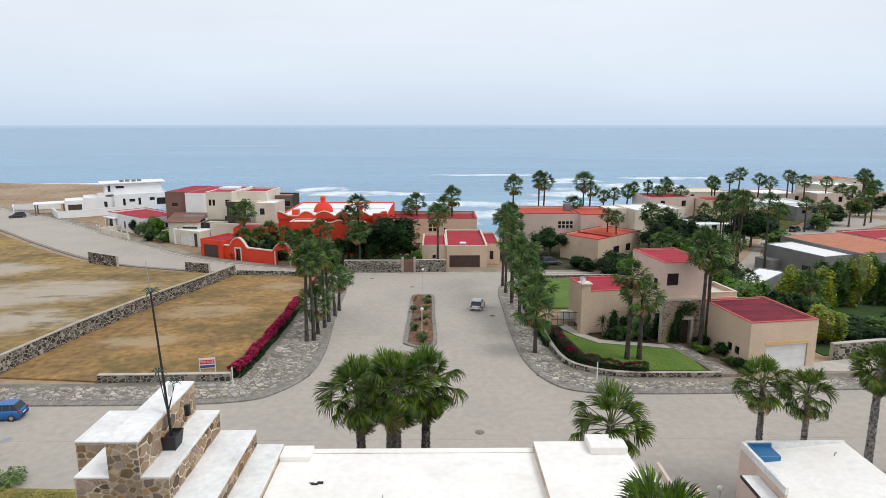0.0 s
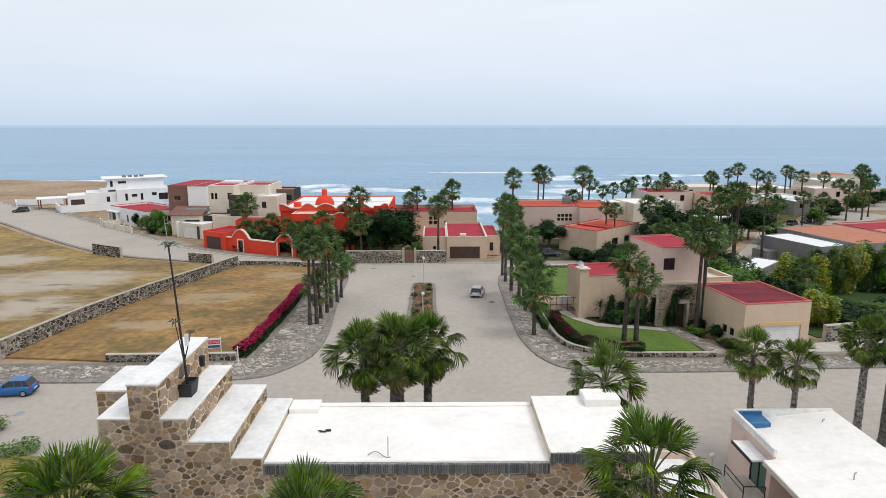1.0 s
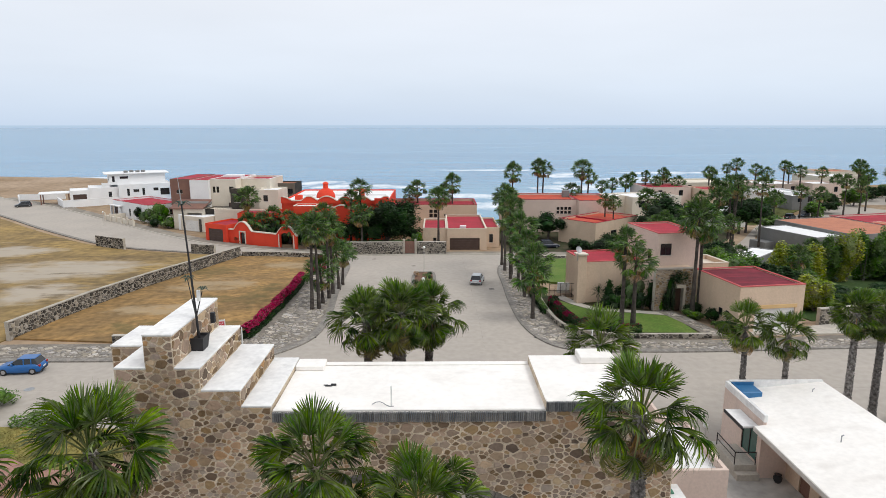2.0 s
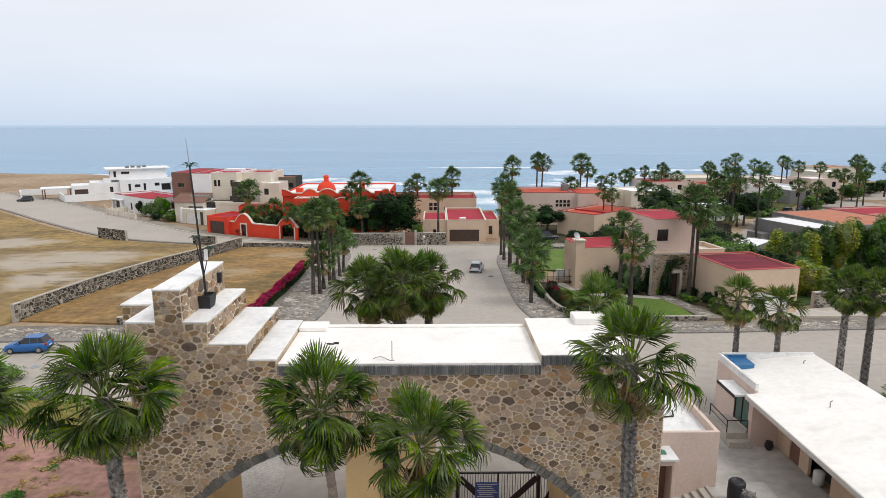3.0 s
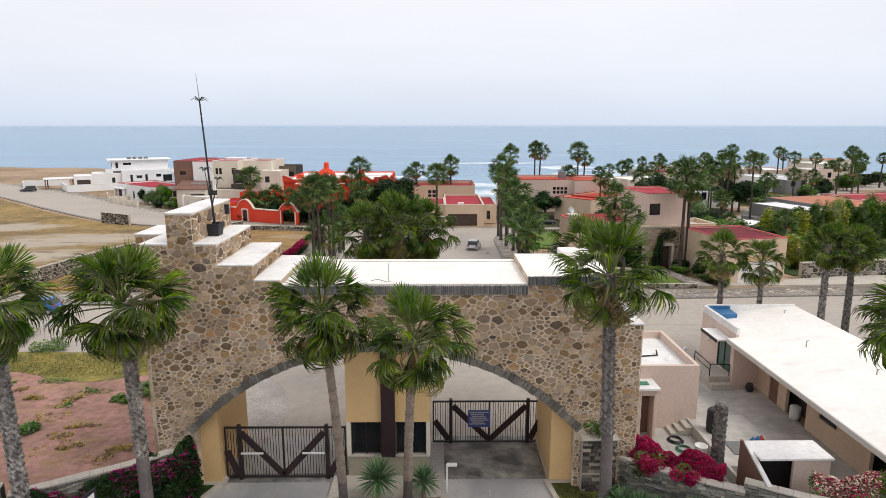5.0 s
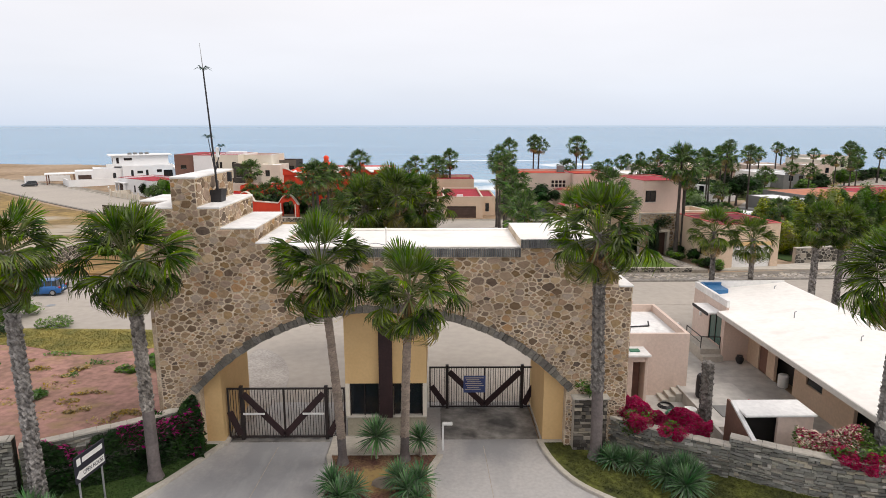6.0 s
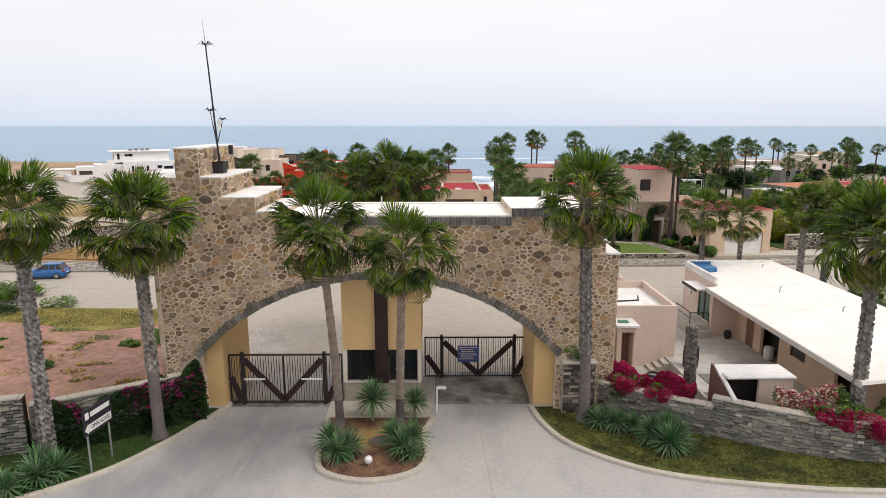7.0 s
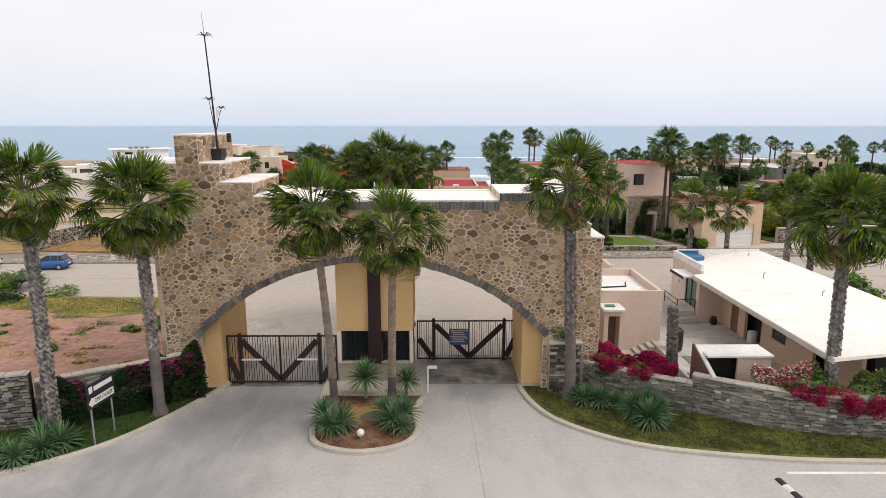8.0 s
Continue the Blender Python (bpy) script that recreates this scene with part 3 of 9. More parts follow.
def stone_block(poly, joint, proud, rnd):
    """Vertices (x, z, out) and faces of one stone of that outline: a chipped, slightly domed face over the joints."""
    cx, cz = sum(p[0] for p in poly) / len(poly), sum(p[1] for p in poly) / len(poly)
    pts = []
    for x, z in poly:
        d = math.hypot(x - cx, z - cz) + 1e-6
        k = max(0.25, 1 - joint * rnd.uniform(0.7, 1.5) / d)
        pts.append((cx + (x - cx) * k, cz + (z - cz) * k))
    # knock the corners about and round them a little
    reach = 0.1 * max(math.hypot(x - cx, z - cz) for x, z in pts)
    pts = [(x + rnd.uniform(-reach, reach * 0.5) * (1 if x > cx else -1), z + rnd.uniform(-reach, reach * 0.5) * (1 if z > cz else -1)) for x, z in pts]
    rounded = []
    n = len(pts)
    for i in range(n):
        a, b, c = pts[i - 1], pts[i], pts[(i + 1) % n]
        e, g = rnd.uniform(0.03, 0.11), rnd.uniform(0.03, 0.11)
        rounded.append((b[0] * (1 - e) + a[0] * e, b[1] * (1 - e) + a[1] * e))
        rounded.append((b[0] * (1 - g) + c[0] * g, b[1] * (1 - g) + c[1] * g))
    n = len(rounded)
    v, f = [], []
    tilt = (rnd.uniform(-0.03, 0.03), rnd.uniform(-0.03, 0.03))
    for x, z in rounded:
        v.append((x, z, -0.03))
    for x, z in rounded:
        xx, zz = cx + (x - cx) * 0.92, cz + (z - cz) * 0.92
        v.append((xx, zz, proud * rnd.uniform(0.75, 1.15) + tilt[0] * (xx - cx) + tilt[1] * (zz - cz)))
    for i in range(n):
        j = (i + 1) % n
        f.append((i, j, n + j, n + i))
    f.append(tuple(range(n, 2 * n)))
    return v, f


def lay_stones(name, found, parent, origin, along, up, out, material, joint=0.03, proud=0.035, limit=300, rest="stones_beyond", rnd=None, order=None):
    """Stones on a wall's face: the first of them objects of their own, the others one mesh."""
    rnd = rnd or random.Random(3)
    o, a, u, n = Vector(origin), Vector(along), Vector(up), Vector(out)
    if order:
        found = sorted(found, key=order)
    jv, jf = [], []
    for i, (c, poly) in enumerate(found):
        v, f = stone_block(poly, joint, proud, rnd)
        if i < limit:
            mid = o + a * c[0] + u * c[1]
            w = [a * (x - c[0]) + u * (z - c[1]) + n * h for x, z, h in v]
            me = mesh_of(name, w, f, material)
            shared(name, me, parent, Matrix.Translation(mid))
        else:
            k = len(jv)
            jv += [o + a * x + u * z + n * h for x, z, h in v]
            jf += [tuple(k + q for q in g) for g in f]
    if jv:
        ob = new(rest, mesh_of(rest, jv, jf, material))
        ob.parent = parent
        tagged(ob, kind="stuff")


def slab(bm, o, ux, w, h, t, holes=(), inward=None):
    """A wall of width w, height h and thickness t from corner o along ux, with holes (x0, z0, x1, z1) right through it."""
    o, ux = Vector(o), Vector(ux)
    iy = Vector(inward) if inward else Vector((-ux.y, ux.x, 0))
    xs = sorted({0, w, *[q for r in holes for q in (r[0], r[2])]})
    zs = sorted({0, h, *[q for r in holes for q in (r[1], r[3])]})
    solid = {}
    for i in range(len(xs) - 1):
        for j in range(len(zs) - 1):
            cx, cz = (xs[i] + xs[i + 1]) / 2, (zs[j] + zs[j + 1]) / 2
            solid[i, j] = not any(r[0] < cx < r[2] and r[1] < cz < r[3] for r in holes)
    cache = {}

    def v(x, z, d):
        key = (round(x, 4), round(z, 4), d)
        if key not in cache:
            cache[key] = bm.verts.new(o + ux * x + Vector((0, 0, z)) + iy * (t * d))
        return cache[key]
    for (i, j), s in solid.items():
        if not s:
            continue
        x0, x1, z0, z1 = xs[i], xs[i + 1], zs[j], zs[j + 1]
        bm.faces.new((v(x0, z0, 0), v(x1, z0, 0), v(x1, z1, 0), v(x0, z1, 0)))
        bm.faces.new((v(x0, z1, 1), v(x1, z1, 1), v(x1, z0, 1), v(x0, z0, 1)))
        for di, dj, p, q in ((-1, 0, (x0, z1), (x0, z0)), (1, 0, (x1, z0), (x1, z1)), (0, -1, (x0, z0), (x1, z0)), (0, 1, (x1, z1), (x0, z1))):
            if not solid.get((i + di, j + dj), False):
                bm.faces.new((v(*p, 0), v(*p, 1), v(*q, 1), v(*q, 0)))
    return bm


def flat_block(parent, x0, y0, x1, y1, z0, z1, wall, roof, south=(), west=(), east=(), parapet=0.35, t=0.25, trim=None, roof_label="", wall_label=""):
    """A flat-roofed volume with real walls and parapet. Openings are (kind, a0, z0, a1, z1): metres along the wall from its left end seen
    from outside, and above its foot; kinds: window, door, garage, void."""
    h = z1 - z0
    sides = (((x0, y0, z0), (1, 0, 0), x1 - x0, south), ((x0, y1, z0), (0, -1, 0), y1 - y0, west), ((x1, y0, z0), (0, 1, 0), y1 - y0, east), ((x1, y1, z0), (-1, 0, 0), x1 - x0, ()))
    for k, (o, ux, w, holes) in enumerate(sides):
        cut = 0 if k in (0, 3) else t
        oo = Vector(o) + Vector(ux) * cut
        bm = bmesh.new()
        slab(bm, oo, ux, w - 2 * cut, h, t, [(a0 - cut, b0, a1 - cut, b1) for _, a0, b0, a1, b1 in holes])
        body = part("wall", bm, wall, parent, wall_label)
    zr = z1 - parapet
    part("roof", boxes((x0 + t - 0.01, y0 + t - 0.01, zr - 0.25, x1 - t + 0.01, y1 - t + 0.01, zr)), roof, parent, roof_label)
    if trim:
        bm = boxes((x0 - 0.04, y0 - 0.04, z1 + 0.002, x1 + 0.04, y0 + t + 0.03, z1 + 0.08), (x0 - 0.04, y1 - t - 0.03, z1 + 0.002, x1 + 0.04, y1 + 0.04, z1 + 0.08),
                   (x0 - 0.04, y0 + t + 0.03, z1 + 0.002, x0 + t + 0.03, y1 - t - 0.03, z1 + 0.08), (x1 - t - 0.03, y0 + t + 0.03, z1 + 0.002, x1 + 0.04, y1 - t - 0.03, z1 + 0.08))
        part("parapet_cap", bm, trim, parent)
    for o, ux, w, holes in sides:
        u = Vector(ux)
        n = Vector((-u.y, u.x, 0))
        for kind, a0, b0, a1, b1 in holes:
            base = Matrix(((u.x, n.x, 0, o[0] + u.x * a0), (u.y, n.y, 0, o[1] + u.y * a0), (0, 0, 1, o[2] + b0), (0, 0, 0, 1)))
            opening(parent, kind, base, a1 - a0, b1 - b0)
    return body


def opening(parent, kind, m, w, h):
    """A window or door in a hole of w by h; m: its lower left outer corner, x along the wall, y inwards."""
    if kind == "void":
        return
    if kind in ("window", "wide_window"):
        win = part("window", boxes((0, 0.13, 0, w, 0.17, h)), M_GLASS, parent)
        win.matrix_basis = m
        f = 0.06
        rows = [(0, 0.09, 0, f, 0.2, h), (w - f, 0.09, 0, w, 0.2, h), (f, 0.09, 0, w - f, 0.2, f), (f, 0.09, h - f, w - f, 0.2, h)]
        if w > 0.9:
            rows.append((w / 2 - f / 2, 0.1, f, w / 2 + f / 2, 0.19, h - f))
        part("frame", boxes(*rows), M_BLACKPLASTIC, win)
        part("sill", boxes((-0.05, -0.05, -0.06, w + 0.05, 0.2, -0.003)), M_FRAME, win)
    elif kind == "door":
        d = part("door", boxes((0.06, 0.1, 0, w - 0.06, 0.16, h - 0.06)), M_WOODDOOR, parent)
        d.matrix_basis = m
        part("frame", boxes((0, 0.05, 0, 0.055, 0.2, h), (w - 0.055, 0.05, 0, w, 0.2, h), (0.055, 0.05, h - 0.055, w - 0.055, 0.2, h)), M_BROWNSTEEL, d)
        part("handle", boxes((w - 0.2, 0.05, 0.95, w - 0.17, 0.1, 1.1)), M_GALV, d)
    elif kind in ("garage", "white_garage"):
        n = 5
        d = part("garage_door", boxes(*[(0.03, 0.12, k * h / n + 0.008, w - 0.03, 0.18, (k + 1) * h / n - 0.008) for k in range(n)], bevel=0.012), M_GARAGEWHITE if kind[0] == "w" else M_GARAGE, parent)
        d.matrix_basis = m
        part("backing", boxes((0.0, 0.181, 0, w, 0.2, h)), M_DARK, d)

# ---- land and sea ----
SHORE = smooth_line([(-4200, 700), (-900, 400), (-420, 330), (-230, 312), (-165, 300), (-128, 262), (-112, 218), (-88, 184), (-60, 166), (-20, 157), (20, 152), (46, 158),
                     (72, 176), (92, 206), (128, 232), (190, 262), (330, 300), (900, 400), (4200, 900)], 5)
SEA_Z = -8.0


def shore_y(x):
    for (xa, ya), (xb, yb) in zip(SHORE, SHORE[1:]):
        if xa <= x <= xb:
            return ya + (yb - ya) * (x - xa) / (xb - xa + 1e-9)
    return 400


def land_z(x, y):
    d = y - shore_y(x)
    z = ground_z(y)
    if d > -16:
        k = min((d + 16) / 22, 1)
        z += k * k * (3 - 2 * k) * -7.5 + 0.9 * noise.noise((x * 0.13, y * 0.13, 0)) * min(k * 3, 1)
    elif y > 150:
        z += 0.5 * noise.noise((x * 0.03, y * 0.03, 2))
    return z - 0.06


def build_land():
    xs = [-4200, -2000, -900, -600, -450] + list(range(-380, 401, 6)) + [450, 600, 900, 2000, 4200]
    ys = [-900, -300, -120, -60] + list(range(-40, 40, 8)) + list(range(40, 121, 3)) + list(range(124, 470, 4)) + [520, 600, 750, 1000, 1500]
    verts = [(x, y, land_z(x, y)) for y in ys for x in xs]
    n = len(xs)
    faces = [(j * n + i, j * n + i + 1, (j + 1) * n + i + 1, (j + 1) * n + i) for j in range(len(ys) - 1) for i in range(n - 1)]
    ob = new("ground", mesh_of("ground", verts, faces, M_SAND, True))
    tagged(ob, "sandy coastal ground sloping down to the sea", "ground", kind="structure")
    # the sea, as one sheet to the horizon
    yy = [60, 120, 180, 240, 300, 380, 500, 700, 1000, 1600, 2600, 4950]
    xx = [-4950, -2400, -1200, -600, -300, -150, 0, 150, 300, 600, 1200, 2400, 4950]
    v = [(x, y, SEA_Z) for y in yy for x in xx]
    k = len(xx)
    f = [(j * k + i, j * k + i + 1, (j + 1) * k + i + 1, (j + 1) * k + i) for j in range(len(yy) - 1) for i in range(k - 1)]
    tagged(new("water", mesh_of("water", v, f, M_SEA)), "grey-blue ocean with low swell reaching the horizon", "sea", kind="structure")


build_land()


# ---- roads and paving ----
KERB_LEFT = smooth_line([(-60, 33.2), (-30, 33.2), (-19.4, 33.8), (-15.9, 36), (-13.8, 40.6), (-13.6, 48.4), (-14.6, 60), (-15.4, 72), (-16.6, 86), (-20, 92.5), (-28, 95), (-39, 97.5), (-50, 101), (-72, 110), (-100, 132), (-127, 156), (-175, 196), (-260, 270)])
KERB_RIGHT = smooth_line([(70, 36.5), (41, 36), (29.5, 35.3), (20.4, 35.2), (14.5, 35.6), (11.5, 37.9), (9.8, 44), (9.5, 54.5), (9.9, 66), (10.4, 78), (12, 86), (17, 91), (30, 93.5), (50, 94)])
KERB_FAR = smooth_line([(50, 97.5), (30, 97.2), (12, 98), (2, 98), (-18.4, 96.8), (-27, 101), (-46, 109), (-64, 122), (-88, 143.5), (-125, 177), (-156, 200), (-262, 292)])
road = KERB_LEFT + KERB_FAR[::-1] + KERB_RIGHT[::-1] + [(240, 38), (240, 17), (40, 17), (12, 16), (10.5, 11), (8.6, 6.2), (6.3, 5.6), (-10.9, 5.6), (-12.5, 8), (-15.5, 12), (-17, 18), (-60, 19.4), (-240, 20), (-240, 33)]
sheet("road", road, 0.0, M_ROAD, "pale concrete street with a few stains and joints", "road", 0.4)
DRIVE_L = smooth_line([(-11.1, 0.6), (-12.0, -1.6), (-12.9, -3.5), (-14.2, -5.6), (-15.9, -7.2), (-18.2, -8.6), (-24, -11), (-40, -16), (-80, -24)])
DRIVE_R = smooth_line([(5.6, 0.6), (6.0, -1.6), (7.0, -3.7), (9.2, -5.6), (11.8, -6.7), (16.1, -7.5), (20.4, -7.8), (40, -8.4), (80, -9)])
sheet("driveway", DRIVE_L + [(-80, -80), (80, -80)] + DRIVE_R[::-1] + [(5.6, 5.56), (-11.1, 5.56)], 0.004, M_DRIVE, "worn pale concrete entrance driveway with tyre marks", "driveway", 0.4)


def footpath(name, outline, label, bed=M_COBBLEBED, lift=0.12):
    return sheet(name, outline, lift, bed, label, "pavement", 0.35)


def offset(line, d):
    out = []
    for i, (x, y) in enumerate(line):
        a, b = Vector(line[max(i - 1, 0)]), Vector(line[min(i + 1, len(line) - 1)])
        t = (b - a).normalized()
        out.append((x - t.y * d, y + t.x * d))
    return out


LEFT_BACK = [(-60, 37.4), (-34, 37.6), (-27, 38), (-22.5, 38.4), (-20.6, 41), (-20.0, 48), (-20.2, 60), (-21, 70), (-21.8, 84), (-24, 92)]
i_end = min(range(len(KERB_LEFT)), key=lambda k: abs(KERB_LEFT[k][0] + 24) + abs(KERB_LEFT[k][1] - 93.5))
left_path = footpath("pavement", KERB_LEFT[:i_end] + LEFT_BACK[::-1], "footpath of pale cobbles beside the avenue")
RIGHT_BACK = [(70, 40.2), (46, 39.6), (42, 39.5), (30.5, 38.2), (20, 38.4), (16.5, 39.2), (14.0, 42), (13.2, 47), (12.9, 55), (13.2, 70), (14, 84), (18, 89.5), (30, 91.6), (50, 92)]
right_path = footpath("pavement", KERB_RIGHT + RIGHT_BACK[::-1], "footpath of pale cobbles beside the lawn")
for line in (KERB_LEFT, KERB_RIGHT):
    tagged(ribbon("kerb", line, 0.85, 0, 0.15, M_KERBGREY), "grey cobbled kerb along the street", "kerb", kind="structure")
tagged(ribbon("kerb", KERB_FAR, 0.4, 0, 0.14, M_KERB), "grey concrete kerb along the street", "kerb", kind="structure")
for line in (DRIVE_L, DRIVE_R):
    tagged(ribbon("kerb", line, 0.28, 0, 0.16, M_KERB), "rounded concrete kerb edging the entrance lawn", "kerb", kind="structure")
# far pavement in front of the seaside houses
footpath("pavement", KERB_FAR[6:-6] + offset(KERB_FAR, -3.2)[6:-6][::-1], "cobbled verge in front of the seaside houses", M_COBBLE, 0.1)
# side street to the far houses
sheet("road", smooth_line([(50, 94.6), (62.8, 106.1), (69.6, 114.6), (88, 141), (105, 154.6), (127.7, 173), (150, 191), (260, 282)]) + smooth_line([(280, 266), (168, 180), (133, 159.4), (122, 152.4), (104.9, 143.4), (80.9, 127), (67.6, 106), (57.7, 92), (50, 91)]), 0.05, M_ROAD,
      "pale concrete side street between houses", "road", 0.3)
# lots and lawns
sheet("dry_lot", [(-46.5, 39.5), (-34, 38.2), (-22.5, 38.6), (-20.8, 41), (-20.2, 48), (-20.4, 60), (-21.2, 72), (-22, 92), (-26, 95.4), (-39.2, 95.8)], 0.13, M_DRY, "empty lot of dry yellow-brown grass", "lot", 0.4)
sheet("field", smooth_line([(-46.8, 38), (-43, 66), (-40, 96), (-50, 99), (-72, 108), (-100, 129.5), (-127, 153.5), (-200, 214), (-260, 240), (-260, 60), (-120, 38)], 4), 0.05, M_FIELD, "open field of dry grass beside the road", "field", 0.4)
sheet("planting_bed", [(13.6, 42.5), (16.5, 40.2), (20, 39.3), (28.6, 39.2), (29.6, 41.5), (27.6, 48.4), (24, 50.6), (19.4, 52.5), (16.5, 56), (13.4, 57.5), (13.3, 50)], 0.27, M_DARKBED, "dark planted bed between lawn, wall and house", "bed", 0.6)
sheet("garden_path", [(15.6, 55.6), (16.9, 52.1), (19.1, 48.9), (24.1, 47.7), (27.5, 46.6), (27.4, 48.0), (24.2, 48.9), (19.6, 50.2), (17.8, 53.2), (16.8, 57)], 0.29, M_KERB, "pale paved edging between lawn and house", "path", 0.5)
sheet("lawn", [(15.4, 54.8), (15.9, 50), (16.5, 45.0), (19.2, 41.0), (21.2, 40.2), (28.2, 40.0), (28.0, 43), (27.4, 46.3), (24, 47.45), (19, 48.65), (16.7, 51.9)], 0.31, M_LAWN, "mown green lawn behind a low stone wall", "lawn", 0.6)
sheet("lawn", [(13.9, 68), (18, 66.6), (27, 68), (34, 92), (19, 91), (14.6, 84)], 0.22, M_LAWN, "mown green lawn between the houses", "lawn", 0.5)
sheet("driveway", [(32.6, 39.9), (80, 41.2), (80, 47), (49.5, 44.4), (43.6, 43.2), (41.2, 42.6), (32.9, 40.55)], 0.1, M_KERB, "pale concrete apron in front of the garage", "driveway", 0.3)
sheet("garden_ground", [(43.8, 45), (80, 48), (90, 62), (80, 88), (57, 89), (50, 92), (34.5, 92), (28, 67), (40, 62)], 0.05, M_LAWNSHADE, "green garden ground between hedges, shade in its colour", "lawn", 0.3)
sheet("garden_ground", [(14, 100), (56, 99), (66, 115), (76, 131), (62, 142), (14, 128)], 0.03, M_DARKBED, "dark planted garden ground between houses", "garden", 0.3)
sheet("garden_ground", [(-24, 103.5), (-3.4, 100.5), (-3.4, 117), (-36, 117)], 0.03, M_LAWNSHADE, "garden ground behind the front wall, shade in its colour", "garden", 0.3)
sheet("garden_ground", [(62, 143), (84, 137), (130, 184), (180, 222), (170, 244), (120, 214), (92, 184), (70, 160)], 0.04, M_DRYLAWN, "olive garden ground between coast houses", "garden", 0.3)
# this lawn's shade is in its material colour
sheet("lawn", [(-11.0, 0.5), (-11.95, -1.6), (-12.85, -3.5), (-14.15, -5.6), (-15.85, -7.2), (-18.15, -8.6), (-24, -11), (-40, -16), (-40, 1.5), (-24.4, 1.6), (-18.5, 0.4), (-12, 1.6)], 0.13, M_LAWNSHADE, "thin green lawn along the driveway", "lawn", 0.5)
sheet("lawn", [(5.7, 0.5), (6.05, -1.6), (7.05, -3.65), (9.25, -5.55), (11.85, -6.62), (16.15, -7.42), (20.45, -7.72), (40, -8.3), (40, -6), (21.6, -5.4), (16.5, -4.1), (13, -2.2), (9.8, 0.5), (8.5, 2)], 0.13, M_DRYLAWN, "thin olive lawn along the curved stone wall", "lawn", 0.5)
sheet("gravel_bed", [(-14.6, 5.5), (-15, 13), (-18, 17.6), (-60, 19), (-60, -2.4), (-34, -2.6), (-24, -2.2), (-20, -0.8), (-15.5, 0.8)], 0.16, M_PINK, "pink gravel ground with dry tufts", "gravel", 0.4)
sheet("grass_strip", smooth_line([(-22, 14.2), (-19.4, 15.8), (-18.8, 17.8), (-26, 19.0), (-60, 19.6), (-60, 17), (-34, 15.6), (-27.5, 13.6), (-25, 13.2)], 4), 0.19, M_OLIVE, "strip of olive grass beside the street", "grass", 0.3)
sheet("yard", [(9.9, 3.0), (12.0, 0.4), (14, -1.6), (17, -3.2), (21, -4.4), (22.4, -2), (22.4, 17.2), (12, 15.8), (10.7, 11), (8.8, 6.2)], 0.02, M_YARD, "stained concrete yard of the guard building", "yard", 0.4)


def joints():
    """Joints along the concrete lanes."""
    for pts in ([(-9.0, 36), (-9.0, 92)], [(4.6, 36), (4.6, 94)], [(-60, 26.2), (60, 26.2)], [(-8.2, 0.2), (-9.4, -30)], [(2.6, 0.2), (3.4, -30)]):
        (xa, ya), (xb, yb) = pts
        d = Vector((xb - xa, yb - ya)).normalized()
        w = 0.022
        nx, ny = -d.y * w, d.x * w
        sheet("road_joint", [(xa + nx, ya + ny), (xb + nx, yb + ny), (xb - nx, yb - ny), (xa - nx, ya - ny)], 0.008, M_JOINT, "narrow joint line in the concrete lane", "joint", 0.02)
    for x0, x1, ya, yb in ((-10.9, -5.6, 0.7, 1.5), (0.35, 5.6, 0.9, 5.5)):
        sheet("gate_apron", [(x0, ya), (x1, ya), (x1, yb), (x0, yb)], 0.014, M_APRON, "dark stained concrete strip under the gate", "apron", 0.1)


joints()

# ---- the entrance gate ----
ARCH_X, ARCH_Z, ARCH_R, JAMB = -2.6, -5.2, 12.7, 9.4
DEPTH = 5.5
STEPS = [(-13.92, -12.6, 12.75), (-12.6, -11.4, 14.2), (-11.4, -10.35, 12.75), (-10.35, -8.7, 11.75), (-8.7, -7.45, 11.02), (-7.45, 4.3, 10.7), (4.3, 8.45, 11.15), (8.45, 9.2, 9.5), (9.2, 9.92, 8.8)]


def top_at(x):
    for a, b, z in STEPS:
        if a <= x <= b:
            return z
    return 0


def arch_z(x):
    d = abs(x - ARCH_X)
    return ARCH_Z + math.sqrt(ARCH_R ** 2 - d * d) if d < JAMB else -1


gate = empty("entrance_gate", pose(0, 0, 0), "monumental stone arch gate with stepped white-capped tower", "gate")


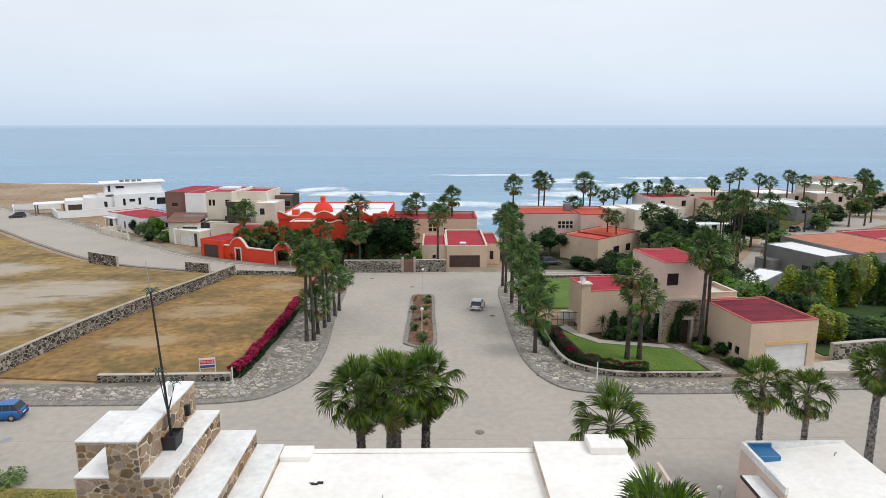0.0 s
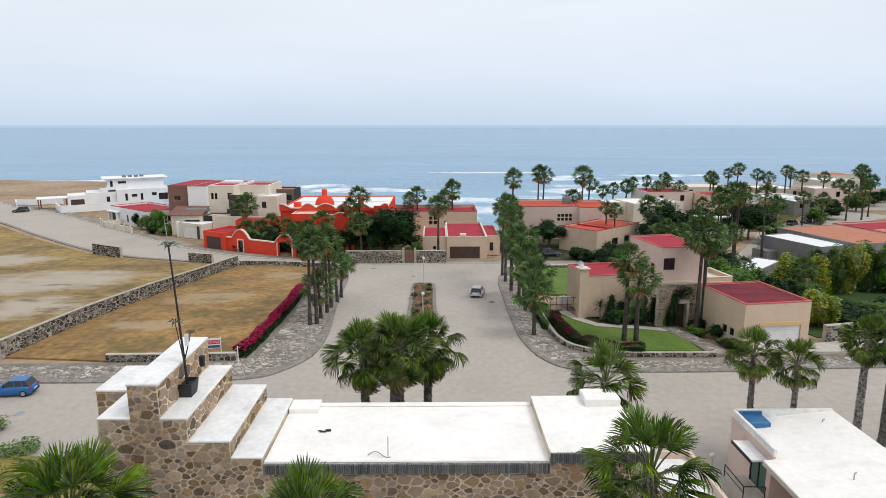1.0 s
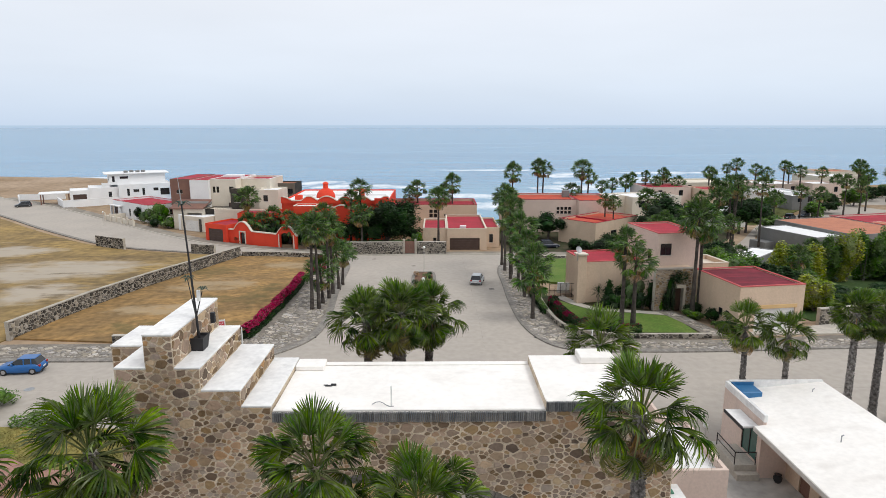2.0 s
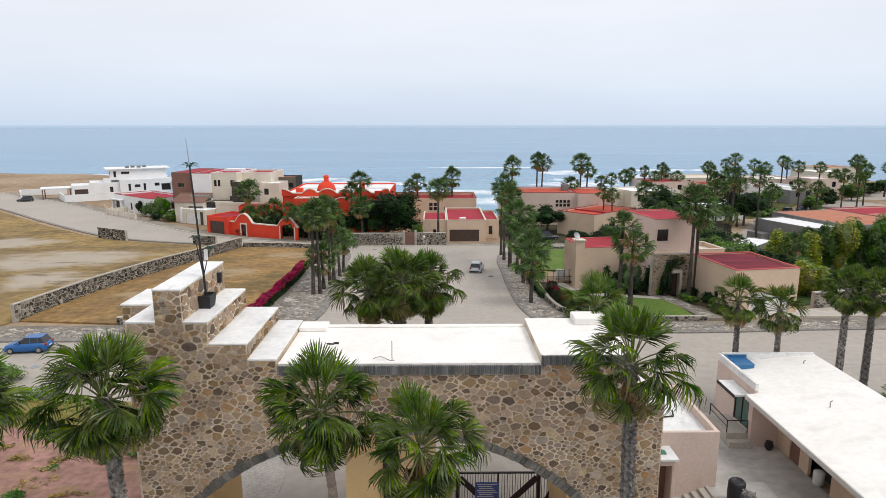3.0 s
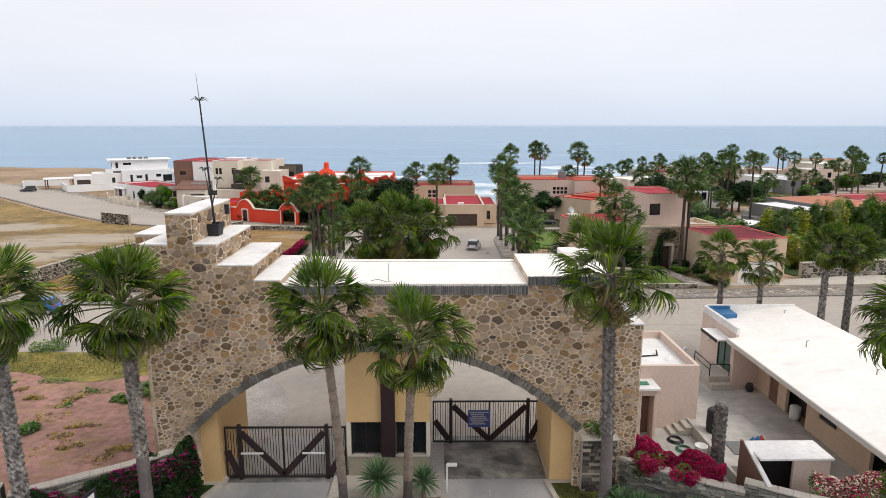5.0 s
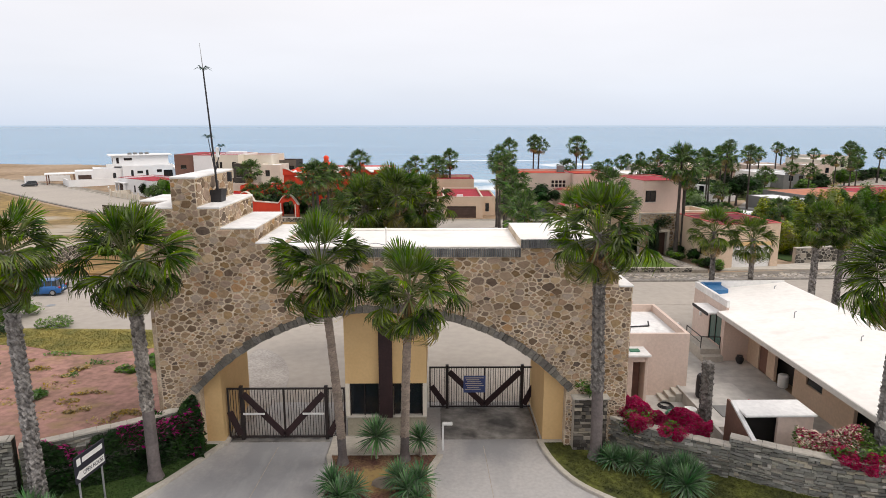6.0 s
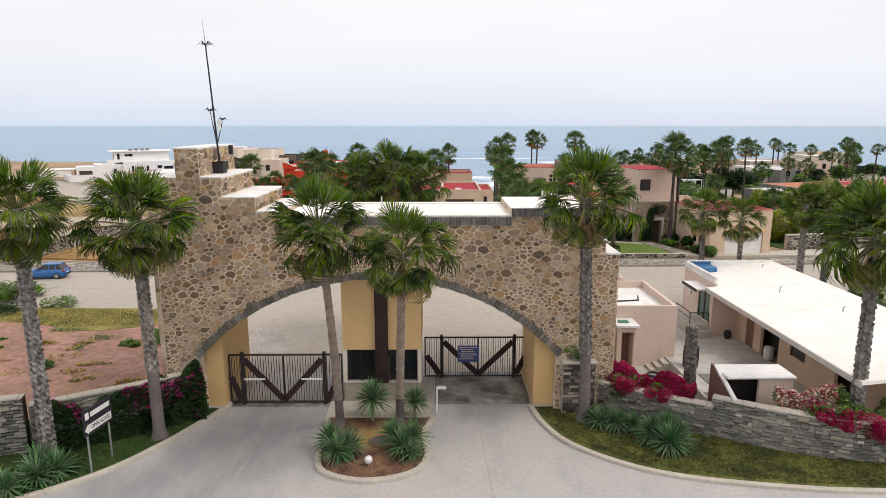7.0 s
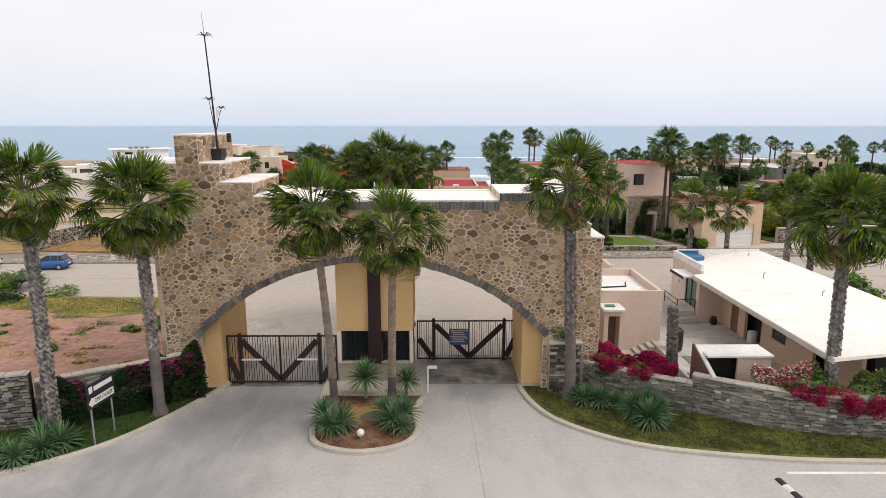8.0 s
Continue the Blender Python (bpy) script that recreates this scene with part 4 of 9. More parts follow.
def build_gate():
    outline = [(-13.92, -0.4)]
    for a, b, z in STEPS:
        top = z - 0.1
        outline += [(a, top), (b, top)]
    outline += [(9.92, -0.4), (ARCH_X + JAMB, -0.4)]
    n = 40
    a0 = math.asin(JAMB / ARCH_R)
    for k in range(n + 1):
        a = a0 - 2 * a0 * k / n
        outline.append((ARCH_X + ARCH_R * math.sin(a), ARCH_Z + ARCH_R * math.cos(a)))
    outline.append((ARCH_X - JAMB, -0.4))
    bm = bmesh.new()
    f = bm.faces.new([bm.verts.new((x, 0, z)) for x, z in outline])
    ex = bmesh.ops.extrude_face_region(bm, geom=[f])["geom"]
    bmesh.ops.translate(bm, verts=[v for v in ex if isinstance(v, bmesh.types.BMVert)], vec=(0, DEPTH, 0))
    box(bm, -15.4, 2.7, -0.4, -13.9, DEPTH - 0.01, 12.65)
    part("wall", bm, M_MORTAR, gate, "mortar core of the stone wall")
    # white caps
    for a, b, z in STEPS[:5]:
        part("cap", boxes((a - 0.03 if z > 14 else a + 0.004, -0.03, z - 0.098, b + 0.03, DEPTH + 0.03, z), bevel=0.02), M_CAP, gate, "white painted cap slab")
    part("cap", boxes((-15.43, 2.67, 12.652, -13.95, DEPTH + 0.03, 12.75), bevel=0.02), M_CAP, gate, "white painted cap slab")
    for a, b, z in STEPS[7:]:
        part("cap", boxes((a + 0.035, -0.06, z - 0.098, b + 0.05, DEPTH + 0.03, z), bevel=0.02), M_CAP, gate, "white painted cap slab")
    # coated roof with its upstands
    bm = boxes((-7.41, 0.02, 10.602, 4.3, DEPTH + 0.02, 10.70))
    box(bm, 4.302, 0.02, 11.052, 8.45, 0.32, 11.15, bevel=0.03)
    box(bm, 4.302, 0.322, 11.052, 8.45, DEPTH + 0.02, 11.08)
    box(bm, -7.40, 0.02, 10.704, 4.28, 0.3, 10.80, bevel=0.04)
    box(bm, -7.40, DEPTH - 0.35, 10.704, 4.28, DEPTH + 0.02, 10.78, bevel=0.03)
    box(bm, -7.42, DEPTH - 1.0, 10.704, -6.0, DEPTH + 0.03, 10.95, bevel=0.04)
    box(bm, 6.7, DEPTH - 1.2, 11.082, 8.4, DEPTH + 0.03, 11.45, bevel=0.04)
    part("roof", bm, M_WHITE, gate, "white coated flat roof")
    # ochre jambs inside the arch
    for side, xa, xb in ((-1, ARCH_X - JAMB - 0.05, -11.1), (1, 5.75, ARCH_X + JAMB + 0.05)):
        bm = bmesh.new()
        xs = [xa + (xb - xa) * k / 6 for k in range(7)]
        tops = [(x, arch_z(min(max(x, ARCH_X - JAMB + 0.01), ARCH_X + JAMB - 0.01)) + 0.05) for x in xs]
        f = bm.faces.new([bm.verts.new((x, 0.55, z)) for x, z in [(xa, -0.3)] + tops + [(xb, -0.3)]])
        ex = bmesh.ops.extrude_face_region(bm, geom=[f])["geom"]
        bmesh.ops.translate(bm, verts=[v for v in ex if isinstance(v, bmesh.types.BMVert)], vec=(0, 4.6, 0))
        jamb = part("jamb", bm, M_OCHRE, gate, "ochre painted jamb under the arch")
        part("plinth", boxes((xa - 0.05, 0.3, -0.2, xb + 0.06 * -side + (0.12 if side < 0 else 0.02), 5.2, 0.18), bevel=0.03), M_KERB, jamb)
    # soffit
    bm = bmesh.new()
    prev = None
    for k in range(n + 1):
        a = a0 - 2 * a0 * k / n
        q = [bm.verts.new((ARCH_X + r * math.sin(a), y, ARCH_Z + r * math.cos(a))) for r, y in ((ARCH_R - 0.03, 0.5), (ARCH_R - 0.03, DEPTH - 0.02))]
        if prev:
            bm.faces.new((prev[0], q[0], q[1], prev[1]))
        prev = q
    part("soffit", bm, M_OCHRE, gate, "ochre plastered underside of the arch")
    # arch stones
    rnd = random.Random(11)
    L = 0.0
    ends = math.asin((JAMB + 0.15) / ARCH_R)
    a = -ends
    while a < ends:
        w = rnd.uniform(0.18, 0.36) / ARCH_R
        b = min(a + w, ends)
        r0, r1 = ARCH_R - rnd.uniform(0.03, 0.07), ARCH_R + rnd.uniform(0.27, 0.4)
        y0 = -0.10 - rnd.uniform(0, 0.05)
        g = 0.0009
        v = []
        for y in (y0, 0.5):
            for ang, r in ((a + g, r0), (b - g, r0), (b - g, r1), (a + g, r1)):
                v.append((ARCH_X + r * math.sin(ang), y, ARCH_Z + r * math.cos(ang)))
        c = Vector(v[0])
        me = mesh_of("arch_stone", [Vector(q) - c for q in v], [(0, 1, 2, 3), (7, 6, 5, 4), (0, 4, 5, 1), (1, 5, 6, 2), (2, 6, 7, 3), (3, 7, 4, 0)], M_VOUSS)
        shared("arch_stone", me, gate, Matrix.Translation(c))
        a = b
    # slate soldier course
    me = mesh_of("slate_brick", *cube_data(0.074, 0.12, 0.42), M_SLATE)
    x, k = -7.40, 0
    while x < 8.3:
        z = 10.26 if x < 4.2 else 10.70
        shared("slate_brick", me, gate, pose(x + 0.045, -0.03 - rnd.uniform(0, 0.025), z + rnd.uniform(0, 0.02)))
        x += 0.092


def cube_data(w, d, h):
    """Vertices and faces of a small bevel-fronted block standing at its foot."""
    b = 0.012
    v = [(-w / 2, d / 2, 0), (w / 2, d / 2, 0), (w / 2, d / 2, h), (-w / 2, d / 2, h), (-w / 2, -d / 2 + b, 0), (w / 2, -d / 2 + b, 0), (w / 2, -d / 2 + b, h), (-w / 2, -d / 2 + b, h),
         (-w / 2 + b, -d / 2, b), (w / 2 - b, -d / 2, b), (w / 2 - b, -d / 2, h - b), (-w / 2 + b, -d / 2, h - b)]
    f = [(4, 5, 1, 0), (5, 6, 2, 1), (6, 7, 3, 2), (7, 4, 0, 3), (8, 9, 5, 4), (9, 10, 6, 5), (10, 11, 7, 6), (11, 8, 4, 7), (8, 11, 10, 9)]
    return v, f


build_gate()

# guard booth under the arch
booth = empty("guard_booth", pose(-2.55, 1.0, 0), "ochre guard booth with dark windows between the gates", "booth")


def build_booth():
    w = 2.15
    for o, ux, ln in (((-w, 0, 3.2), (1, 0, 0), 2 * w), ((-w, 4.0, 3.2), (0, -1, 0), 3.75), ((w, 0.25, 3.2), (0, 1, 0), 3.75), ((w, 4.25, 3.2), (-1, 0, 0), 2 * w)):
        bm = bmesh.new()
        slab(bm, o, ux, ln, 4.1, 0.25)
        part("wall", bm, M_OCHRE, booth, "ochre plastered upper wall")
    part("base", boxes((-w + 0.05, 0.05, 0, w - 0.05, 4.2, 1.25)), M_LEDGE, booth, "grey stone base")
    part("counter", boxes((-w, -0.02, 1.252, w, 4.25, 1.33), bevel=0.01), M_KERB, booth)
    # ceiling and back wall carry the booth's inner shade as colour
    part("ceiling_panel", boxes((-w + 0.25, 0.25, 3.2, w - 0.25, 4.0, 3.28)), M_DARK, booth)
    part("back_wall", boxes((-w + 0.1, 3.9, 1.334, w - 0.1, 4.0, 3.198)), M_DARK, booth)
    for x0, x1 in ((-w + 0.22, -0.4), (0.4, w - 0.22)):
        win = part("window", boxes((x0 + 0.05, 0.2, 1.38, x1 - 0.05, 0.22, 3.15)), M_GLASS, booth)
        part("frame", boxes((x0, 0.15, 1.334, x0 + 0.05, 0.27, 3.198), (x1 - 0.05, 0.15, 1.334, x1, 0.27, 3.198), ((x0 + x1) / 2 - 0.03, 0.15, 1.334, (x0 + x1) / 2 + 0.03, 0.27, 3.198)), M_STEEL, win)
    for x in (-w, w - 0.2):
        part("corner_post", boxes((x, 0, 1.334, x + 0.2, 0.2, 3.198)), M_CREAM, booth)
    part("column", boxes((-0.35, -0.22, 1.334, 0.35, 0.14, 7.35), bevel=0.02), M_BROWNSTEEL, booth, "dark brown pilaster")
    part("plinth_step", boxes((-w - 0.75, -1.9, 0, w + 0.55, 0.04, 0.2), bevel=0.03), M_KERB, booth)


build_booth()


def steel_gate(x0, x1, y, z0, h, posts, label, arms=False):
    """A pair of barred leaves with dark planks laid in a V, and side panels."""
    g = empty("driveway_gate", pose(x0, y, z0), label, "gate", "driveway gates")
    w = x1 - x0
    t = 0.05
    part("frame", boxes((0, -t, h - 0.08, w, t, h), (0, -t, 0.06, w, t, 0.14), (0, -t, 0.142, 0.08, t, h - 0.082), (w - 0.08, -t, 0.142, w, t, h - 0.082)), M_STEEL, g)
    pa, pb = posts[0] - x0, posts[1] - x0
    for p in (pa, pb):
        part("post", boxes((p - 0.09, -0.1, -0.1, p + 0.09, 0.1, h + 0.12), bevel=0.015), M_STEEL, g)
    mid = (pa + pb) / 2
    part("middle_stile", boxes((mid - 0.05, -t + 0.006, 0.142, mid + 0.05, t - 0.006, h - 0.082)), M_STEEL, g)
    bar = mesh_of("bar", *cube_data(0.03, 0.03, h - 0.24), M_STEEL)
    x = 0.16
    while x < w - 0.1:
        if min(abs(x - pa), abs(x - pb), abs(x - mid)) > 0.1:
            shared("bar", bar, g, pose(x, 0, 0.143))
        x += 0.145

    def plank(ax, az, bx, bz, y0=-0.12, y1=-0.055, width=0.34):
        d = Vector((bx - ax, 0, bz - az))
        m = Matrix.Translation((ax, 0, az)) @ Matrix.Rotation(-math.atan2(d.z, d.x), 4, "Y")
        bm = bmesh.new()
        box(bm, 0, y0, -width / 2, d.length, y1, width / 2, bevel=0.01, m=m)
        return bm
    top, low = h - 0.28, 0.25
    part("plank", plank(pa + 0.12, top, mid - 0.02, low), M_BROWNSTEEL, g, "dark brown diagonal plank")
    part("plank", plank(mid + 0.02, low, pb - 0.12, top), M_BROWNSTEEL, g, "dark brown diagonal plank")
    if pa > 0.5:
        part("plank", plank(0.12, h * 0.55, pa - 0.12, low), M_BROWNSTEEL, g)
    if w - pb > 0.5:
        part("plank", plank(pb + 0.12, low, w - 0.12, h * 0.55), M_BROWNSTEEL, g)
    if arms:
        for a, b in ((pa + 0.1, pa + 1.25), (pb - 1.25, pb - 0.1)):
            part("closer_arm", boxes((a, -0.22, 1.46, b, -0.16, 1.56), bevel=0.01), M_WHITEPLASTIC, g, "white gate opener arm")
    return g


steel_gate(-11.0, -4.75, 1.05, 0.05, 2.9, (-10.25, -5.75), "closed black steel gate with V-shaped dark planks", True)
right_gate = steel_gate(-0.3, 6.0, 4.7, 0.0, 2.62, (0.75, 5.2), "closed black barred gate with V planks and a notice")

# notice on the right gate: its small print is unreadable
notice = empty("gate_notice", pose(1.72, 4.55, 1.05), "blue notice board tied to the black gate", "sign")
part("panel", boxes((0, 0, 0, 1.3, 0.03, 1.05)), M_SIGNBLUE, notice)
for k in range(7):
    part("text_bar", boxes((0.1 + 0.06 * (k % 3), -0.006, 0.9 - 0.12 * k, 1.2 - 0.09 * (k * 7 % 4), -0.001, 0.95 - 0.12 * k)), M_FRAME, notice)


def gate_stones():
    rnd = random.Random(5)
    size = lambda x, z: 0.20 + 0.02 * min(max(z - 2.0, 0), 9.5)

    def inside(x, z):
        return z < top_at(x) - 0.12 and (abs(x - ARCH_X) > JAMB or math.hypot(x - ARCH_X, z - ARCH_Z) > ARCH_R + 0.22 or z < -0.5)
    found = []
    for c, poly in cells(-13.9, 0.0, 9.9, 14.1, size, inside, rnd, 1.4):
        x, z = c
        for a, b, top in STEPS:
            if len(poly) < 3:
                break
            lo, hi = min(p[0] for p in poly), max(p[0] for p in poly)
            t = top - (0.47 if -7.45 <= a < 8 else 0.1)
            if hi > a and lo < b and len(poly) > 2:
                if a <= x <= b or z < t - 0.03:
                    poly = clip(poly, 0, 1, t) if max(p[1] for p in poly) > t else poly
                elif x < a:
                    poly = clip(poly, 1, 0, a)
                else:
                    poly = clip(poly, -1, 0, -b)
        d = math.hypot(x - ARCH_X, z - ARCH_Z)
        if abs(x - ARCH_X) < JAMB + 0.8 and z > 2.6 and len(poly) > 2:
            ux, uz = (x - ARCH_X) / d, (z - ARCH_Z) / d
            poly = clip(poly, -ux, -uz, -(ux * ARCH_X + uz * ARCH_Z + ARCH_R + 0.3))
        elif len(poly) > 2:
            s = 1 if x > ARCH_X else -1
            poly = clip(poly, -s, 0, -s * (ARCH_X + s * (JAMB + 0.02)))
        if len(poly) > 2:
            found.append((c, poly))
    lay_stones("stone", found, gate, (0, 0, 0), (1, 0, 0), (0, 0, 1), (0, -1, 0), M_RUBBLE, 0.029, 0.035, 300, "stonework", rnd, order=lambda s: abs(s[0][0] - ARCH_X) + 0.4 * abs(s[0][1] - 8))
    big = lambda x, z: 0.5
    anyw = lambda x, z: True
    for x, z0, z1 in ((-11.4, 12.78, 14.08), (-10.35, 11.78, 12.62), (-8.7, 11.04, 11.62), (9.92, 0, 8.68)):
        lay_stones("stone", cells(0, z0, DEPTH, z1, big, anyw, rnd), gate, (x, 0, 0), (0, 1, 0), (0, 0, 1), (1, 0, 0), M_RUBBLE, 0.03, 0.03, 0, "side_stonework", rnd)
    lay_stones("stone", cells(-15.4, 6.0, -13.9, 12.6, big, anyw, rnd), gate, (0, 2.7, 0), (1, 0, 0), (0, 0, 1), (0, -1, 0), M_RUBBLE, 0.03, 0.03, 0, "side_stonework", rnd)


# rubble pier with cap beside the arch
pier = empty("stone_pier", pose(8.0, -0.45, 0), "rubble stone pier with a flat cap beside the arch", "pier")
part("core", boxes((-0.85, 0.0, -0.2, 0.85, 0.44, 2.9)), M_LIGHTJOINT, pier)
part("cap", boxes((-0.95, -0.1, 2.902, 0.95, 0.44, 3.02), bevel=0.02), M_KERB, pier)

# planter with the metal palm on the tower step
mast = empty("metal_palm_ornament", pose(-11.0, 2.2, 12.754), "thin black metal palm ornament in a square pot", "ornament")


def build_mast():
    bm = bmesh.new()
    v = []
    for s, z in ((0.26, 0.0), (0.34, 0.62), (0.30, 0.62), (0.28, 0.5)):
        v.append([bm.verts.new((-0.12 + s * a, s * 1.25 * b, z)) for a, b in ((-1, -1), (1, -1), (1, 1), (-1, 1))])
    for p, q in zip(v, v[1:]):
        for k in range(4):
            bm.faces.new((p[k], p[(k + 1) % 4], q[(k + 1) % 4], q[k]))
    bm.faces.new(v[0][::-1])
    bm.faces.new(v[-1])
    part("pot", bm, M_BLACKPLASTIC, mast, "black square planter")
    pts = [(-0.12, 0, 0.45), (-0.2, 0, 2.2), (-0.3, 0, 4.3), (-0.42, 0, 6.6)]
    part("stem", tubes(*[(a, b, 0.06 - 0.008 * k, 0.052 - 0.008 * k) for k, (a, b) in enumerate(zip(pts, pts[1:]))]), M_BLACKPLASTIC, mast)
    part("tip", tubes(((-0.42, 0, 6.6), (-0.5, 0, 7.8), 0.025, 0.01)), M_GALV, mast)
    part("side_stem", tubes(((-0.17, 0, 1.5), (0.18, 0, 2.7), 0.03, 0.02), ((-0.17, 0, 1.4), (-0.42, 0, 3.2), 0.028, 0.018)), M_BLACKPLASTIC, mast)
    for x, z, s in ((-0.42, 6.5, 0.5), (0.2, 2.75, 0.3), (-0.42, 3.2, 0.42)):
        verts, faces = [], []
        for k in range(9):
            a = k * 2.399
            up = 0.15 + 0.7 * ((k * 5) % 9) / 9
            d = Vector((math.cos(a), math.sin(a), up)).normalized() * s
            side = Vector((-math.sin(a), math.cos(a), 0)) * 0.05 * s / 0.5
            m = d * 0.55 + Vector((0, 0, 0.06))
            e = d + Vector((0, 0, -0.12))
            o = Vector((x, 0, z))
            b = len(verts)
            verts += [o, o + m + side, o + e, o + m - side, o + m + Vector((0, 0, 0.03))]
            faces += [(b, b + 1, b + 4), (b, b + 4, b + 3), (b + 1, b + 2, b + 4), (b + 4, b + 2, b + 3)]
        me = mesh_of("leaf_tuft", verts, faces, M_TINLEAF)
        shared("leaf_tuft", me, mast)
    part("lamp_box", boxes((-0.05, -0.12, 2.25, 0.1, 0.02, 2.75), bevel=0.02), M_WHITEPLASTIC, mast, "small white box on the stem")
    part("flood_light", boxes((0.15, 0.75, 0.95, 0.35, 0.95, 1.45), bevel=0.02), M_BLACKPLASTIC, mast)


build_mast()
# small things left on the roof
litter = empty("roof_pipe", pose(-2.35, 0.35, 10.80), "thin white vent pipe standing on the roof edge", "pipe")
part("pipe", tubes(((0, 0, 0), (0, 0.02, 0.9), 0.03, 0.03)), M_WHITEPLASTIC, litter)
cable = empty("roof_cable", pose(-3.2, 0.5, 10.81), "loose grey cable lying on the white roof", "cable")
part("cable", tubes(*[((0.16 * k, 0.25 * math.sin(k * 0.9), 0.0), (0.16 * (k + 1), 0.25 * math.sin((k + 1) * 0.9), 0.0), 0.02, 0.02) for k in range(6)]), M_GALV, cable)
debris = empty("roof_debris", pose(-5.6, 2.6, 10.704), "scrap of dark debris on the white roof", "debris")
part("scrap", boxes((0, 0, 0, 0.3, 0.1, 0.05), (0.25, 0.08, 0, 0.5, 0.18, 0.08), (-0.1, 0.12, 0, 0.1, 0.16, 0.04), bevel=0.01), M_BLACKPLASTIC, debris)

# ---- plants ----
def frond_data(seed, stalk=1.3, blade=1.2, fingers=30, droop=0.35, span=215, tilt=0.2, width=1.0):
    """One palm fan: a bowed stalk along +x and a pleated blade, split from its middle into hanging fingers."""
    rnd = random.Random(seed)
    v, f = [], []
    sag = 0.14
    for k in range(5):
        t = k / 4
        x, z = stalk * t, -sag * stalk * t * t
        w = 0.045 * (1 - 0.45 * t)
        v += [(x, -w, z), (x, w, z), (x, 0, z - 0.05)]
    for k in range(4):
        a, b = 3 * k, 3 * k + 3
        f += [(a, a + 1, b + 1, b), (a + 1, a + 2, b + 2, b + 1), (a + 2, a, b, b + 2)]
    n_stalk = len(f)
    hub = Vector((stalk, 0, -sag * stalk))
    turn = Matrix.Rotation(tilt, 3, "Y")
    full = radians(span)
    for k in range(fingers):
        a = -full / 2 + full * (k + 0.5) / fingers + rnd.uniform(-0.02, 0.02)
        side = abs(a) / (full / 2)
        ln = blade * (1.0 - 0.26 * side * side) * rnd.uniform(0.88, 1.1)
        c, s = math.cos(a), math.sin(a)
        keel = -0.42 * side ** 1.5 + rnd.uniform(-0.09, 0.09)
        half = 0.5 * ln * math.tan(full / fingers / 2) * width
        hang = droop * rnd.uniform(0.4, 1.7)
        pts = []
        for r, o, lift in ((0.5, -half, -0.025), (0.5, 0, 0.03), (0.5, half, -0.025), (0.8, -half * 1.05, 0.0), (0.8, half * 1.05, 0.0), (1.0, 0, 0.0)):
            fall = keel * r * ln - (0.35 * hang * ln * ((r - 0.5) / 0.3) ** 1.0 if 0.5 < r < 0.9 else hang * ln if r == 1.0 else 0)
            rr = r * ln * (1 - 0.25 * hang if r == 1.0 else 1)
            pts.append(hub + turn @ Vector((rr * c - o * s, rr * s + o * c, fall + lift)))
        b = len(v) + 1
        v += [hub] + pts
        f += [(b - 1, b, b + 1), (b - 1, b + 1, b + 2), (b, b + 3, b + 4, b + 1), (b + 1, b + 4, b + 2), (b + 3, b + 5, b + 4)]
    return v, f, n_stalk


# young upright fans, grown fans, and old fans with hanging fingers
FRONDS = [frond_data(k, 1.3 + 0.15 * k, 1.3, 24, 0.03 + 0.05 * k, 115 + 25 * k, -0.1) for k in range(2)]
FRONDS += [frond_data(10 + k, 1.15 + 0.25 * (k % 3), 1.12 + 0.1 * (k % 2), 30, 0.2 + 0.12 * (k % 3), 185 + 12 * (k % 2), 0.1 + 0.14 * (k % 3)) for k in range(4)]
FRONDS += [frond_data(20 + k, 1.2 + 0.2 * k, 1.1, 28, 0.55 + 0.15 * k, 170, 0.35 + 0.15 * k) for k in range(3)]
DEADS = [frond_data(40 + k, 0.75 + 0.1 * k, 0.95, 15, 0.95, 90, 0.7, 0.6) for k in range(3)]


def frond_mesh(name, data, green, stalk):
    v, f, n = data
    me = mesh_of(name, v, f, green)
    me.materials.append(stalk)
    for p in me.polygons[:n]:
        p.material_index = 1
    return me


OLD_MESH = [frond_mesh("frond", d, M_FRONDOLD, M_PETIOLE) for d in FRONDS[6:]]
FROND_MESH = [frond_mesh("frond", d, M_FROND if k > 1 else M_FRONDYOUNG, M_PETIOLE) for k, d in enumerate(FRONDS)]
DEAD_MESH = [frond_mesh("dead_frond", d, M_DEAD, M_DEAD) for d in DEADS]


def crown_poses(rnd, count, low=-55, spread=1.0):
    """Poses of the fans of one crown with their age from 0, hanging, to 1, upright; the youngest last."""
    out = []
    for k in range(count):
        t = k / (count - 1)
        az = k * 137.5 + rnd.uniform(-24, 24)
        el = low + (84 - low) * t ** 0.8 + rnd.uniform(-13, 13)
        s = (0.86 + 0.22 * math.sin(math.pi * min(t * 1.1, 1))) * rnd.uniform(0.86, 1.12) * spread
        m = pose(0, 0, -0.45 + 0.6 * t, 0, 0, az) @ pose(0.1, 0, 0, 0, -el, 0) @ pose(0, 0, 0, rnd.uniform(-34, 34), 0, 0) @ Matrix.Scale(s, 4)
        out.append((m, t))
    return out


